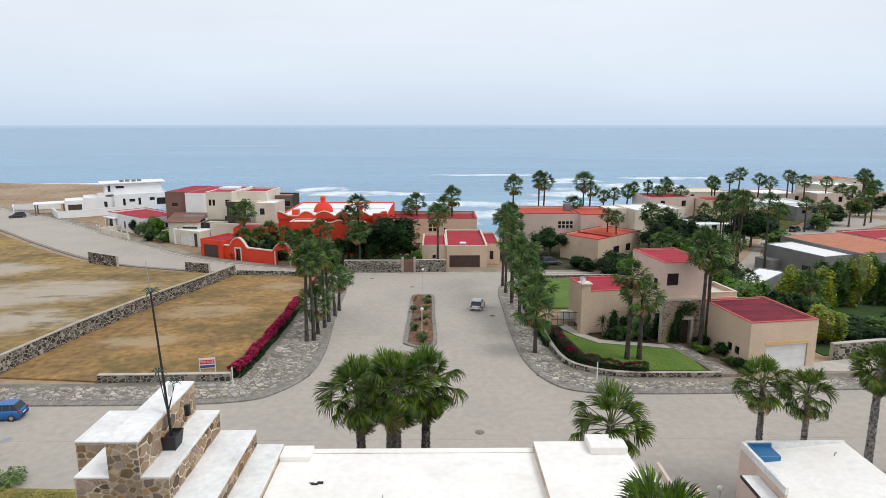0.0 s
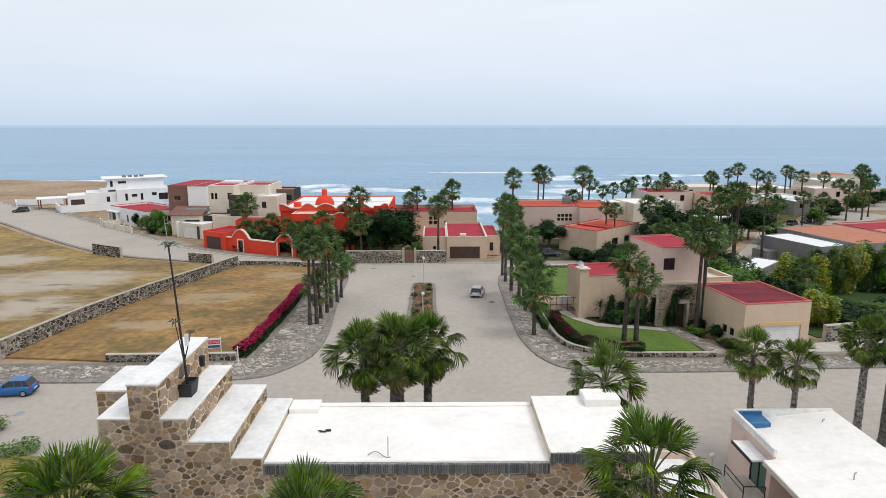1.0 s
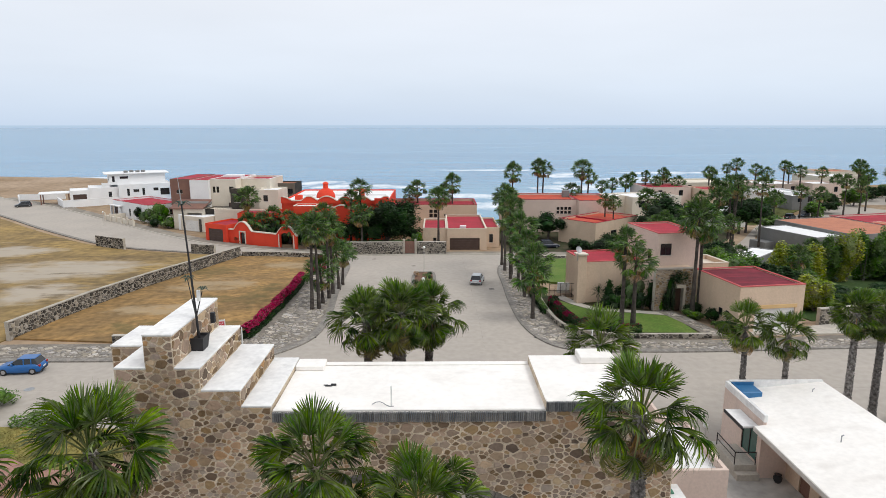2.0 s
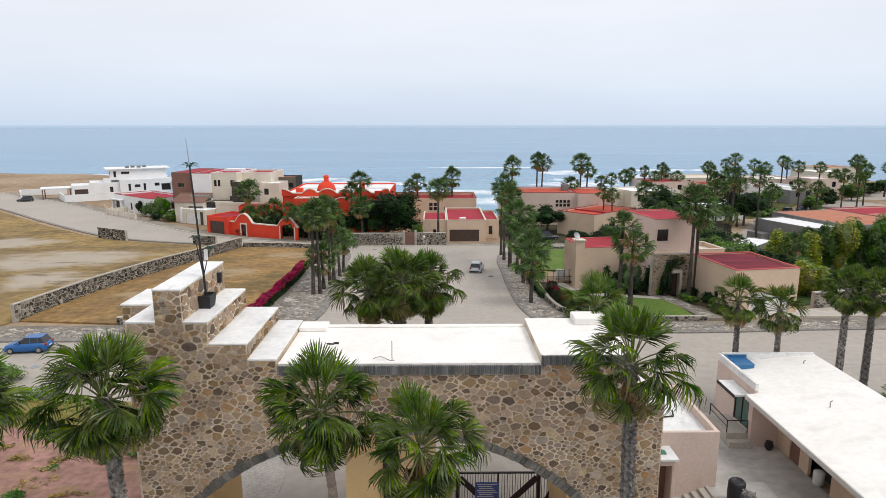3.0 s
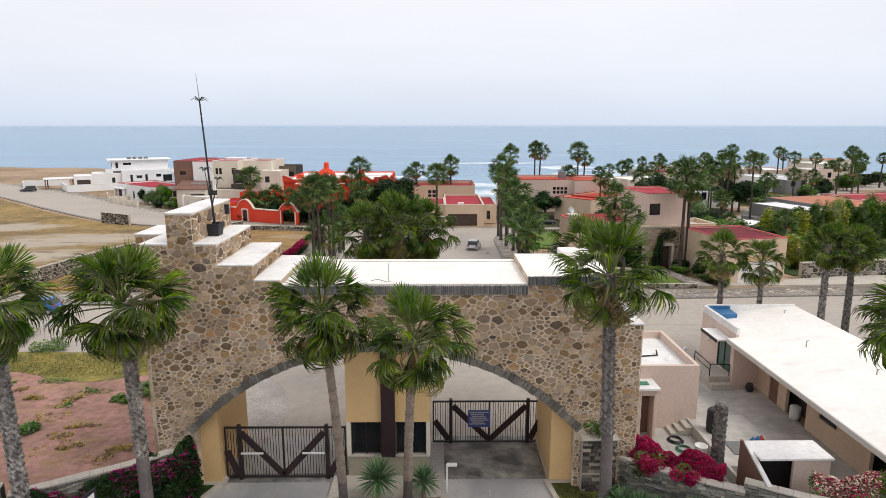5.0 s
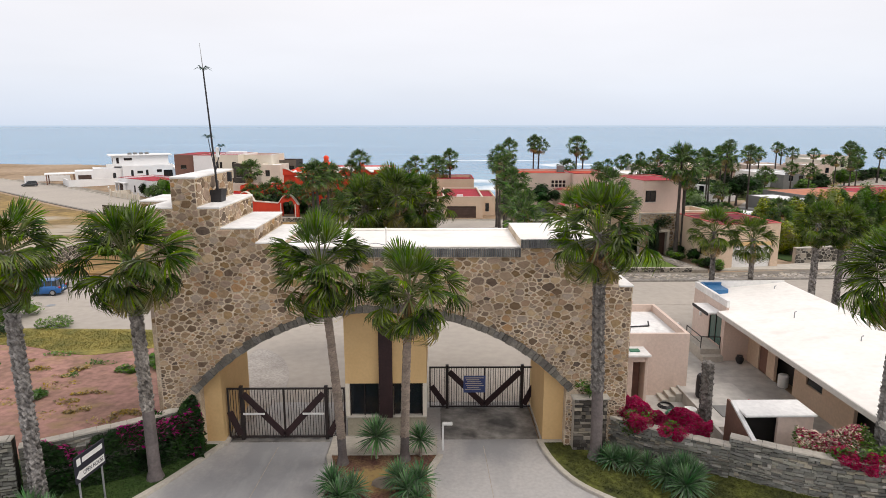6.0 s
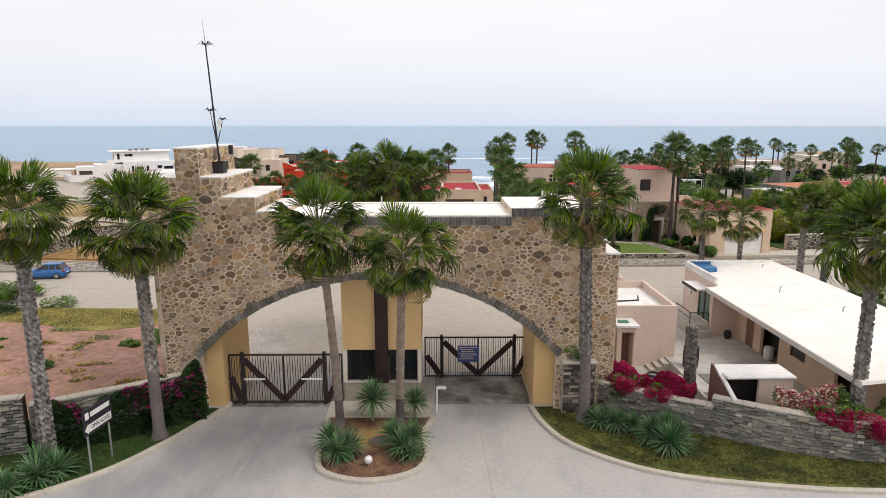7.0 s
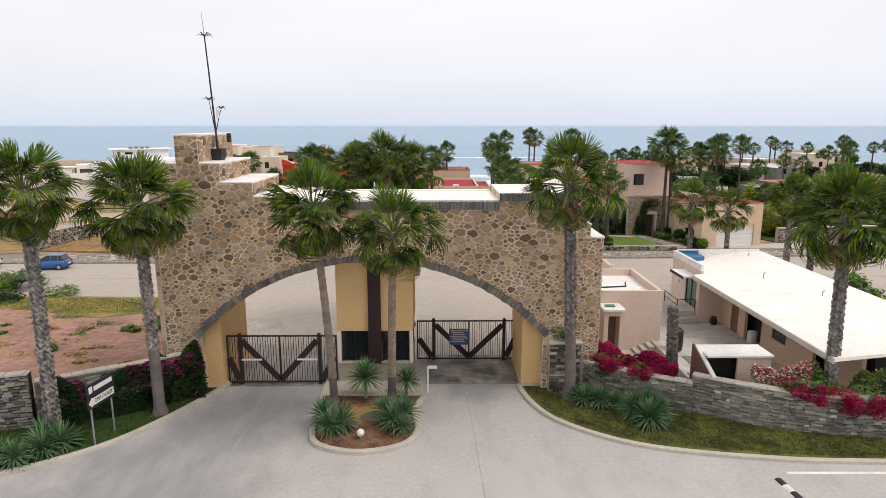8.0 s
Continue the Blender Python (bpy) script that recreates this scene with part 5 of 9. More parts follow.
def trunk_mesh(height, lean, r0, r1, step, sides, rnd, rough=0.035, low=0.0):
    """A tapering, ring-scarred trunk along a leaning line."""
    v, f = [], []
    n = max(4, int(height / step))
    for i in range(n + 1):
        t = i / n
        z = height * t
        cx, cy = lean[0] * (t ** 1.4), lean[1] * (t ** 1.4)
        flare = 1 + 0.5 * max(0, 1 - z / 0.7) ** 2
        r = (r0 + (r1 - r0) * t) * flare
        for k in range(sides):
            a = 2 * math.pi * (k + 0.5 * (i % 2)) / sides
            jag = 0 if z < low else rough * (1 if (i + k) % 2 else -0.6) * rnd.uniform(0.4, 1.3)
            v.append((cx + (r + jag) * math.cos(a), cy + (r + jag) * math.sin(a), z - (0.05 if (i + k) % 2 and z > low else 0)))
    for i in range(n):
        for k in range(sides):
            f.append((i * sides + k, i * sides + (k + 1) % sides, (i + 1) * sides + (k + 1) % sides, (i + 1) * sides + k))
    f.append(tuple(n * sides + k for k in range(sides)))
    if rough > 0.04:
        # stubs of old leaf bases
        m = int((height - low) * 30)
        for i in range(m):
            z = low + (height - low) * (i + rnd.random()) / m
            t = z / height
            a = i * 2.39996 + rnd.uniform(-0.3, 0.3)
            r = r0 + (r1 - r0) * t
            cx, cy = lean[0] * (t ** 1.4), lean[1] * (t ** 1.4)
            w, up, out = rnd.uniform(0.06, 0.11), rnd.uniform(0.08, 0.2), rnd.uniform(0.04, 0.1)
            b = len(v)
            for da, dz, dr in ((-w / r, 0, 0.0), (w / r, 0, 0.0), (0.4 * w / r, up, out), (-0.4 * w / r, up, out), (0, 0.7 * up, -0.02)):
                v.append((cx + (r + dr) * math.cos(a + da), cy + (r + dr) * math.sin(a + da), min(z + dz, height)))
            f += [(b, b + 1, b + 2, b + 3), (b + 1, b + 4, b + 2), (b, b + 3, b + 4), (b + 2, b + 4, b + 3)]
    return v, f


def near_palm(x, y, crown, label, group, r=0.3, bark=M_TRUNK, count=50, z0=0.1, low=2.2, dead=9, spread=1.0, seed=1, low_angle=-66, spear=True):
    rnd = random.Random(seed)
    cx, cy, cz = crown
    p = empty("palm_tree", pose(x, y, z0), label, "palm", group)
    h = cz - z0 - 0.3
    lean = (cx - x, cy - y)
    v, f = trunk_mesh(h, lean, r, r * 0.72, 0.15, 14, rnd, 0.075 * r / 0.3 if bark is M_TRUNK else 0.02, low)
    me = mesh_of("trunk", v, f, bark)
    me.materials.append(M_TRUNKLOW)
    if low:
        for q in me.polygons:
            if q.center.z < low:
                q.material_index = 1
    shared("trunk", me, p)
    top = Matrix.Translation((lean[0], lean[1], h))
    for m, t in crown_poses(rnd, count, low_angle, spread):
        old = t < 0.16 and rnd.random() < 0.6
        shared("frond", OLD_MESH[rnd.randrange(3)] if old else FROND_MESH[rnd.randrange(2) if t > 0.8 else 6 + rnd.randrange(3) if t < 0.28 else 2 + rnd.randrange(4)], p, top @ m)
    if spear:
        part("spear", tubes(((lean[0], lean[1], h), (lean[0] + 0.15 * rnd.uniform(-1, 1), lean[1], h + 2.3 * spread), 0.05, 0.012), sides=5), M_FRONDYOUNG, p, "unopened young frond standing upright")
    for k in range(dead):
        m = pose(0, 0, -0.3 - 0.3 * rnd.random(), 0, 0, rnd.uniform(0, 360)) @ pose(0.15, 0, 0, rnd.uniform(-40, 40), 28 + 50 * rnd.random(), 0) @ Matrix.Scale(rnd.uniform(0.75, 1.1), 4)
        shared("dead_frond", DEAD_MESH[k % 3], p, top @ m)
    return p


def joined_crown(seed, count, fingers, spread, low=-60):
    rnd = random.Random(seed)
    young = frond_data(seed * 10, 1.3, 1.3, fingers, 0.05, 125, -0.1)
    grown = [frond_data(seed * 10 + k, 1.35, 1.25, fingers, 0.12 + 0.08 * k, 195, 0.08) for k in (1, 2)]
    old = frond_data(seed * 10 + 3, 1.45, 1.15, fingers, 0.45, 180, 0.3)
    v, f, tone = [], [], []
    for n, (m, t) in enumerate(crown_poses(rnd, count, low, spread)):
        a, b, _ = young if t > 0.85 else old if t < 0.25 else grown[rnd.randrange(2)]
        k = len(v)
        v += [m @ Vector(q) for q in a]
        f += [tuple(k + i for i in g) for g in b]
        tone += [2 if n < 3 else 1 if n < 6 and n % 2 else 0] * len(b)
    me = mesh_of("crown", v, f, M_FRONDHAZE)
    me.materials.append(M_FRONDOLD)
    me.materials.append(M_DEAD)
    me.polygons.foreach_set("material_index", tone)
    return me


CROWNS = [joined_crown(s, n, 17, sp, lo) for s, n, sp, lo in ((1, 38, 0.98, -74), (2, 34, 0.92, -64), (3, 42, 1.02, -78), (4, 32, 0.88, -52), (5, 36, 0.95, -70))]
FARTRUNK = [mesh_of("trunk", *trunk_mesh(1.0, (lx, ly), 0.26, 0.2, 0.09, 7, random.Random(k), 0.02, 0), M_TRUNKFAR) for k, (lx, ly) in enumerate(((0, 0), (0.35, 0.1), (-0.3, 0.15)))]


def far_palm(x, y, top, group="palms", size=1.0, label="fan palm with a dense green crown", z0=None, slim=1.0):
    """A palm further off: trunk and one crown."""
    z0 = ground_z(y) if z0 is None else z0
    rnd = random.Random(int(x * 31 + y * 17))
    p = empty("palm_tree", pose(x, y, z0, 0, 0, rnd.uniform(0, 360)), label, "palm", group)
    k = rnd.randrange(3)
    h = top - z0
    t = shared("trunk", FARTRUNK[k], p)
    t.scale = (slim, slim, h)
    lean = ((0, 0), (0.35, 0.1), (-0.3, 0.15))[k]
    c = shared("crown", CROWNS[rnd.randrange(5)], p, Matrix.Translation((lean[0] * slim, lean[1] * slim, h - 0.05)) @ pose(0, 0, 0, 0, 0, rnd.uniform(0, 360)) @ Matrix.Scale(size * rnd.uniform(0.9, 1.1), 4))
    return p


def leaf_cloud(shape, count, size, rnd, flat=0.6):
    """Many small bent leaves at the points that shape() gives."""
    v, f = [], []
    for _ in range(count):
        p = Vector(shape(rnd))
        a, t = rnd.uniform(0, 6.283), rnd.uniform(-flat, flat)
        s = size * rnd.uniform(0.6, 1.4)
        d = Vector((math.cos(a), math.sin(a), t)).normalized() * s
        w = Vector((-math.sin(a), math.cos(a), rnd.uniform(-0.6, 0.6))).normalized() * s * 0.42
        b = len(v)
        v += [p - d, p + w, p + d, p - w]
        f += [(b, b + 1, b + 2), (b, b + 2, b + 3)]
    return v, f


def inner_mass(v, f, lumps, rnd):
    """Adds the dense inside of a crown: rough leafy lumps under the outer leaves."""
    for cx, cy, cz, a, b, c in lumps:
        k = len(v)
        rows, cols = 4, 7
        for i in range(rows + 1):
            for j in range(cols):
                th, ph = math.pi * i / rows, 2 * math.pi * (j + 0.5 * (i % 2)) / cols
                q = rnd.uniform(0.75, 1.15)
                v.append(Vector((cx + a * q * math.sin(th) * math.cos(ph), cy + b * q * math.sin(th) * math.sin(ph), max(0.02, cz + c * q * math.cos(th)))))
        for i in range(rows):
            for j in range(cols):
                f.append((k + i * cols + j, k + i * cols + (j + 1) % cols, k + (i + 1) * cols + (j + 1) % cols, k + (i + 1) * cols + j))


def bush(x, y, rx, ry, h, material, label, count=700, size=0.16, z0=None, category="bush", group="", seed=1, name="shrub", clumps=9, core=True, base=0.0):
    """A shrub or clipped hedge of leaf clumps over a dark branching core."""
    rnd = random.Random(seed * 77 + int(10 * x) + int(7 * y))
    z0 = ground_z(y) if z0 is None else z0
    b = empty(name, pose(x, y, z0), label, category, group)
    cl = [(rnd.uniform(-0.62, 0.62) * rx, rnd.uniform(-0.62, 0.62) * ry, base + (h - base) * rnd.uniform(0.16 if h > 4 else 0.28, 0.72), rnd.uniform(0.34, 0.55)) for _ in range(clumps)]

    def shape(r):
        cx, cy, cz, s = cl[r.randrange(clumps)]
        while True:
            q = Vector((r.uniform(-1, 1), r.uniform(-1, 1), r.uniform(-1, 1)))
            if 0.35 < q.length < 1:
                break
        q = q.normalized() * (0.72 + 0.33 * r.random())
        return (cx + q.x * s * rx, cy + q.y * s * ry, max(0.05 + base, cz + q.z * s * (h - base) * 0.62))
    v, f = leaf_cloud(shape, count, size, rnd)
    inner_mass(v, f, [(cx, cy, cz, s * rx * 0.7, s * ry * 0.7, s * (h - base) * 0.45) for cx, cy, cz, s in cl] if core else [], rnd)
    shared("foliage", mesh_of("foliage", v, f, material), b)
    if core:
        bm = bmesh.new()
        for k in range(6):
            a = k * 1.05
            tube(bm, (0.1 * math.cos(a), 0.1 * math.sin(a), 0), (0.45 * rx * math.cos(a), 0.45 * ry * math.sin(a), h * 0.6), 0.05 + 0.01 * h, 0.02, sides=5)
        part("branch_core", bm, M_TRUNKLOW, b)
    return b


def tree(x, y, rx, ry, h, material, label, count=2600, size=0.3, trunk=0.25, z0=None, seed=1, crown_from=0.25, clumps=22):
    z0 = ground_z(y) if z0 is None else z0
    rnd = random.Random(seed)
    t = empty("tree", pose(x, y, z0), label, "tree", "broadleaf trees")
    cl = []
    for _ in range(clumps):
        a, q = rnd.uniform(0, 6.283), math.sqrt(rnd.random()) * 0.75
        cl.append((q * rx * math.cos(a), q * ry * math.sin(a), h * rnd.uniform(crown_from + 0.15, 0.86 - 0.25 * q), rnd.uniform(0.22, 0.4)))
    bm = bmesh.new()
    tube(bm, (0, 0, -0.1), (0.1, 0.05, h * crown_from + 0.4), trunk * 1.3, trunk * 0.8)
    for cx, cy, cz, s in cl[::2]:
        tube(bm, (0.1, 0.05, h * crown_from), (cx * 0.85, cy * 0.85, cz), trunk * 0.5, 0.04, sides=6)
    part("trunk", bm, M_TRUNKLOW, t)

    def shape(r):
        cx, cy, cz, s = cl[r.randrange(clumps)]
        q = Vector((r.gauss(0, 1), r.gauss(0, 1), r.gauss(0, 1))).normalized() * (0.6 + 0.45 * r.random())
        return (cx + q.x * s * rx, cy + q.y * s * ry, max(0.15, cz + q.z * s * h * 0.55))
    v, f = leaf_cloud(shape, count, size, rnd)
    inner_mass(v, f, [(cx, cy, cz, s * rx * 0.62, s * ry * 0.62, s * h * 0.34) for cx, cy, cz, s in cl], rnd)
    shared("crown", mesh_of("crown", v, f, material), t)
    return t


def rosette(x, y, z0, radius, blades, label, category="yucca", stem=0.0, seed=1, material=None, group="yuccas", heads=1):
    """A yucca or agave: stiff pointed blades round one or more short stems."""
    rnd = random.Random(seed)
    r = empty("yucca", pose(x, y, z0), label, category, group)
    blades = int(blades * 1.5)
    for hd in range(heads):
        ox, oy = (0, 0) if heads == 1 else (0.5 * radius * math.cos(hd * 2.4), 0.5 * radius * math.sin(hd * 2.4))
        hz = stem * rnd.uniform(0.75, 1.1)
        v, f = [], []
        for k in range(blades):
            a, el = k * 2.39996, radians(-28 + 108 * (k / blades) + rnd.uniform(-8, 8))
            ln = radius * rnd.uniform(0.85, 1.1)
            d = Vector((math.cos(a) * math.cos(el), math.sin(a) * math.cos(el), math.sin(el)))
            w = Vector((-math.sin(a), math.cos(a), 0)) * 0.038 * radius
            up = Vector((0, 0, 0.03))
            o = Vector((ox, oy, hz))
            m = o + d * ln * 0.55
            e = o + d * ln - Vector((0, 0, 0.1 * ln * math.cos(el)))
            b = len(v)
            v += [o + d * 0.05 - w * 0.5, o + d * 0.05 + w * 0.5, m + w, m - w, e, m - up]
            f += [(b, b + 1, b + 2, b + 5), (b, b + 5, b + 3), (b + 5, b + 2, b + 4), (b + 3, b + 5, b + 4)]
        shared("leaf_rosette", mesh_of("leaf_rosette", v, f, material or M_YUCCA), r)
        if stem:
            part("stem", tubes(((ox * 0.5, oy * 0.5, -0.05), (ox, oy, hz), 0.09, 0.07)), M_TRUNKTAN, r)
    return r

# ---- houses ----
def house(name, x, y, rz, label, z=None):
    return empty(name, pose(x, y, ground_z(y) if z is None else z, 0, 0, rz), label, "house", "houses")


def quad_windows(x, z, s=0.5, gap=0.16):
    return [("window", x + i * (s + gap), z + j * (s + gap), x + i * (s + gap) + s, z + j * (s + gap) + s) for i in range(2) for j in range(2)]


# beige house with red roofs at the corner lawn
corner = house("house", 32.8, 40.6, 8.5, "beige stucco house with red flat roofs and a white garage door", -0.1)
flat_block(corner, 0, 0, 7.9, 9.0, 0, 5.35, M_BEIGE, M_OLDRED, south=[("white_garage", 2.0, 0.05, 6.9, 2.75)], west=[("window", 5.3, 1.2, 6.1, 2.1), ("window", 6.6, 1.2, 7.4, 2.1)], trim=M_REDTRIM, parapet=0.1)
part("lintel", boxes((1.8, -0.06, 2.78, 7.1, -0.003, 3.2), bevel=0.01), M_OCHRE, corner, "ochre lintel over the garage door")
flat_block(corner, -4.1, 11.0, 1.8, 19.5, 0, 9.5, M_PEACH, M_REDROOF, south=[("window", 0.4, 6.7, 1.9, 8.2)], west=[("window", 6.0, 5.8, 7.0, 7.2)], trim=M_REDTRIM, parapet=0.1)
flat_block(corner, -12.0, 14.5, -4.12, 21.5, 0, 5.4, M_BEIGE, M_REDROOF, trim=M_REDTRIM, parapet=0.06)
flat_block(corner, 1.82, 12.5, 6.8, 17.5, 0, 5.1, M_BEIGE, M_CREAM, trim=M_CREAM, parapet=0.5)
flat_block(corner, 0.2, 9.02, 6.5, 12.4, 0, 4.6, M_BEIGE, M_OLDRED, parapet=0.25)
part("chimney", boxes((-13.2, 14.0, 0, -12.02, 15.1, 6.4), bevel=0.03), M_BEIGE, corner, "wide beige chimney")
part("chimney_cap", boxes((-13.35, 13.85, 6.402, -11.9, 15.25, 6.6), bevel=0.03), M_CREAM, corner)
part("satellite_dish", lathe([(0.0, 0.0), (0.25, 0.03), (0.45, 0.12), (0.47, 0.14), (0.25, 0.08), (0.02, 0.05)], 14), M_GALV, corner).matrix_basis = pose(-13.4, 13.6, 7.2, 60, 0, 20)
part("dish_pole", tubes(((-13.4, 13.75, 5.8), (-13.4, 13.7, 7.15), 0.04, 0.04)), M_GALV, corner)
bm = bmesh.new()
slab(bm, (-5.2, 8.9, 0), (1, 0, 0), 5.3, 5.5, 0.6, [(2.0, 0, 3.7, 3.0)])
part("porch_wall", bm, M_LIGHTJOINT, corner, "rough stone porch wall")
porch_fill = [(c, p) for c, p in cells(0, 0, 5.3, 5.4, lambda x, z: 0.36, lambda x, z: True, random.Random(8)) if not (1.6 < c[0] < 4.1 and c[1] < 3.5)]
lay_stones("stone", porch_fill, corner, (-5.2, 8.9, 0), (1, 0, 0), (0, 0, 1), (0, -1, 0), M_RUBBLE, 0.03, 0.04, 0, "stonework")
part("porch_roof", boxes((-5.15, 9.52, 5.0, 0.1, 10.98, 5.4)), M_BEIGE, corner)
part("door_surround", boxes((-3.5, 8.75, 0, -3.22, 8.897, 3.3), (-1.48, 8.75, 0, -1.2, 8.897, 3.3), (-3.22, 8.75, 3.02, -1.48, 8.897, 3.35), bevel=0.02), M_CREAM, corner, "pale door surround")
part("front_door", boxes((-3.1, 9.3, 0, -1.55, 9.4, 2.9)), M_WOODDOOR, corner, "dark open doorway")

# house across the avenue's end
mid = house("house", 0, 104, 0, "beige stucco house with dark red roofs and brown garage door", -3.45)
flat_block(mid, -3.2, 0.4, 1.78, 14, 0, 4.6, M_BEIGE, M_REDROOF, south=[("window", 2.1, 1.9, 2.8, 2.6)], trim=M_CREAM, parapet=0.35)
flat_block(mid, 1.8, 0, 10.2, 20, 0, 4.6, M_BEIGE, M_REDROOF, south=[("garage", 0.6, 0.02, 6.9, 2.6)], trim=M_CREAM, parapet=0.35)
flat_block(mid, 10.22, 3.5, 13.2, 18, 0, 4.3, M_BEIGE, M_REDROOF, south=[("window", 0.8, 1.0, 1.6, 2.8)], parapet=0.35)
flat_block(mid, -12.4, 27, 9.8, 40, 0, 6.2, M_BEIGE, M_REDROOF, south=quad_windows(10.2, 3.0, 0.85, 0.25) + [("window", 14.0, 3.3, 14.5, 3.8)], trim=M_REDROOF, parapet=0.7)
part("roof_vent", boxes((4.6, 3, 4.25, 6.0, 3.8, 4.75), bevel=0.1), M_WHITEWALL, mid)

# vermilion house
red = house("house", -24, 118, 0, "vermilion stucco house with curved parapets and a small dome", -3.6)


def curved_front(parent, x0, x1, y, z0, base, crest, bumps, t, wall, cap, holes=()):
    """A wall whose top runs in curves, with a pale moulding along it."""
    n = int((x1 - x0) / 0.35)
    bm, cm = bmesh.new(), bmesh.new()

    def top(x):
        z = base
        for c, w in bumps:
            d = abs(x - c) / w
            z = max(z, base + crest * (1 - d * d)) if d < 1 else z
        return z
    xs = [x0 + (x1 - x0) * k / n for k in range(n + 1)]
    for a, b in zip(xs, xs[1:]):
        m = (a + b) / 2
        lo = z0
        for h0, h1, hz in holes:
            if h0 < m < h1:
                lo = z0 + hz * (1 - (2 * (m - h0) / (h1 - h0) - 1) ** 4 * 0.25)
        for (bmx, za0, za1, zb0, zb1, e) in ((bm, lo, top(a), lo, top(b), 0.0), (cm, top(a) + 0.004, top(a) + 0.22, top(b) + 0.004, top(b) + 0.22, 0.1)):
            v = [bmx.verts.new(q) for q in ((a, y - e, za0), (b, y - e, zb0), (b, y - e, zb1), (a, y - e, za1), (a, y + t + e, za0), (b, y + t + e, zb0), (b, y + t + e, zb1), (a, y + t + e, za1))]
            for q in ((0, 1, 2, 3), (7, 6, 5, 4), (3, 2, 6, 7), (4, 5, 1, 0), (0, 3, 7, 4), (1, 5, 6, 2)):
                bmx.faces.new([v[i] for i in q])
    for b in (bm, cm):
        bmesh.ops.remove_doubles(b, verts=b.verts[:], dist=0.0005)
    w = part("wall", bm, wall, parent)
    part("moulding", cm, cap, parent, "pale moulding along the curved top")
    return w


flat_block(red, -12, 0, 12.6, 25, 0, 9.0, M_REDWALL, M_WHITEWALL, south=[("window", 8.3, 6.4, 9.4, 7.3), ("door", 9.5, 2.0, 11.2, 5.0)], parapet=0.3)
curved_front(red, -12.1, 12.6, -0.35, 8.4, 8.95, 1.0, [(-12.6, 3.0), (-5.6, 1.8), (-1.6, 2.2), (2.6, 1.6), (6.4, 2.2), (12.0, 1.6)], 0.3, M_REDWALL, M_CREAM)
curved_front(red, -3.2, 8, -1.9, 0, 7.6, 0.5, [(-2.2, 1.6), (2, 1.6), (6, 2)], 0.35, M_REDWALL, M_CREAM, [(0.2, 1.8, 2.4)])
flat_block(red, -8.4, -4.4, -3.4, -0.4, 0, 8.3, M_REDWALL, M_WHITEWALL, south=[("void", 2.7, 2.5, 4.5, 6.9), ("void", 0.5, 4.6, 1.9, 6.6)], west=[("void", 1.0, 3.0, 2.6, 6.6)], trim=M_CREAM, parapet=0.2)
flat_block(red, -24.0, 5.0, -12.12, 12.0, 0, 5.4, M_REDWALL, M_REDROOF, south=[("void", 2.0, 1.0, 4.0, 4.4), ("void", 8.6, 1.0, 10.6, 4.4)], parapet=0.4)
flat_block(red, 9.4, -1.0, 12.7, -0.4, 0, 9.6, M_REDWALL, M_CREAM, parapet=0.2)
dome = part("dome", lathe([(2.3, 0), (2.25, 0.5), (2.05, 1.1), (1.6, 1.7), (1.0, 2.1), (0.5, 2.3)], 20), M_REDWALL, red, "orange-red rounded dome", True)
dome.matrix_basis = pose(-3.4, 9, 8.7)
part("lantern", lathe([(0.62, 0), (0.62, 1.0), (0.74, 1.02), (0.74, 1.15), (0.5, 1.4), (0.12, 1.6)], 14), M_REDWALL, red).matrix_basis = pose(-3.4, 9, 10.95)
part("chimney", boxes((4.6, 10, 8.7, 5.8, 11.2, 10.6), bevel=0.04), M_REDWALL, red)
part("chimney", boxes((-9.6, 3, 8.7, -8.0, 4.2, 9.9), bevel=0.04), M_REDWALL, red)
part("roof_curb", boxes((-11, 13, 8.71, 11, 13.3, 9.0), bevel=0.02), M_WHITEWALL, red)
# its garden wall and garage
yard_wall = house("garden_wall", -42.9, 111.7, -28, "vermilion garden wall with curved top and arched doorway", -3.55)
yard_wall["category"] = "wall"
curved_front(yard_wall, -5.0, 14.6, 0, 0, 2.9, 2.0, [(-0.8, 2.6), (11.8, 2.7)], 0.45, M_REDWALL, M_CREAM, [(-1.5, -0.1, 2.6), (9.9, 13.7, 3.4)])
part("door", boxes((-1.45, 0.22, 0, -0.15, 0.3, 2.6)), M_GLASS, yard_wall, "dark blue door")
part("door_surround", boxes((-1.8, -0.12, 0, -1.52, -0.004, 2.9), (-0.08, -0.12, 0, 0.2, -0.004, 2.9), (-1.519, -0.12, 2.62, -0.081, -0.004, 2.9), bevel=0.02), M_CREAM, yard_wall)
part("arch_surround", boxes((9.6, -0.1, 0, 9.88, -0.004, 3.1), (13.72, -0.1, 0, 14.0, -0.004, 3.1), bevel=0.02), M_CREAM, yard_wall)
flat_block(yard_wall, -11.6, -0.6, -5.02, 7.5, 0, 4.0, M_REDWALL, M_REDROOF, south=[("garage", 0.9, 0.02, 5.4, 2.9)], parapet=0.35)

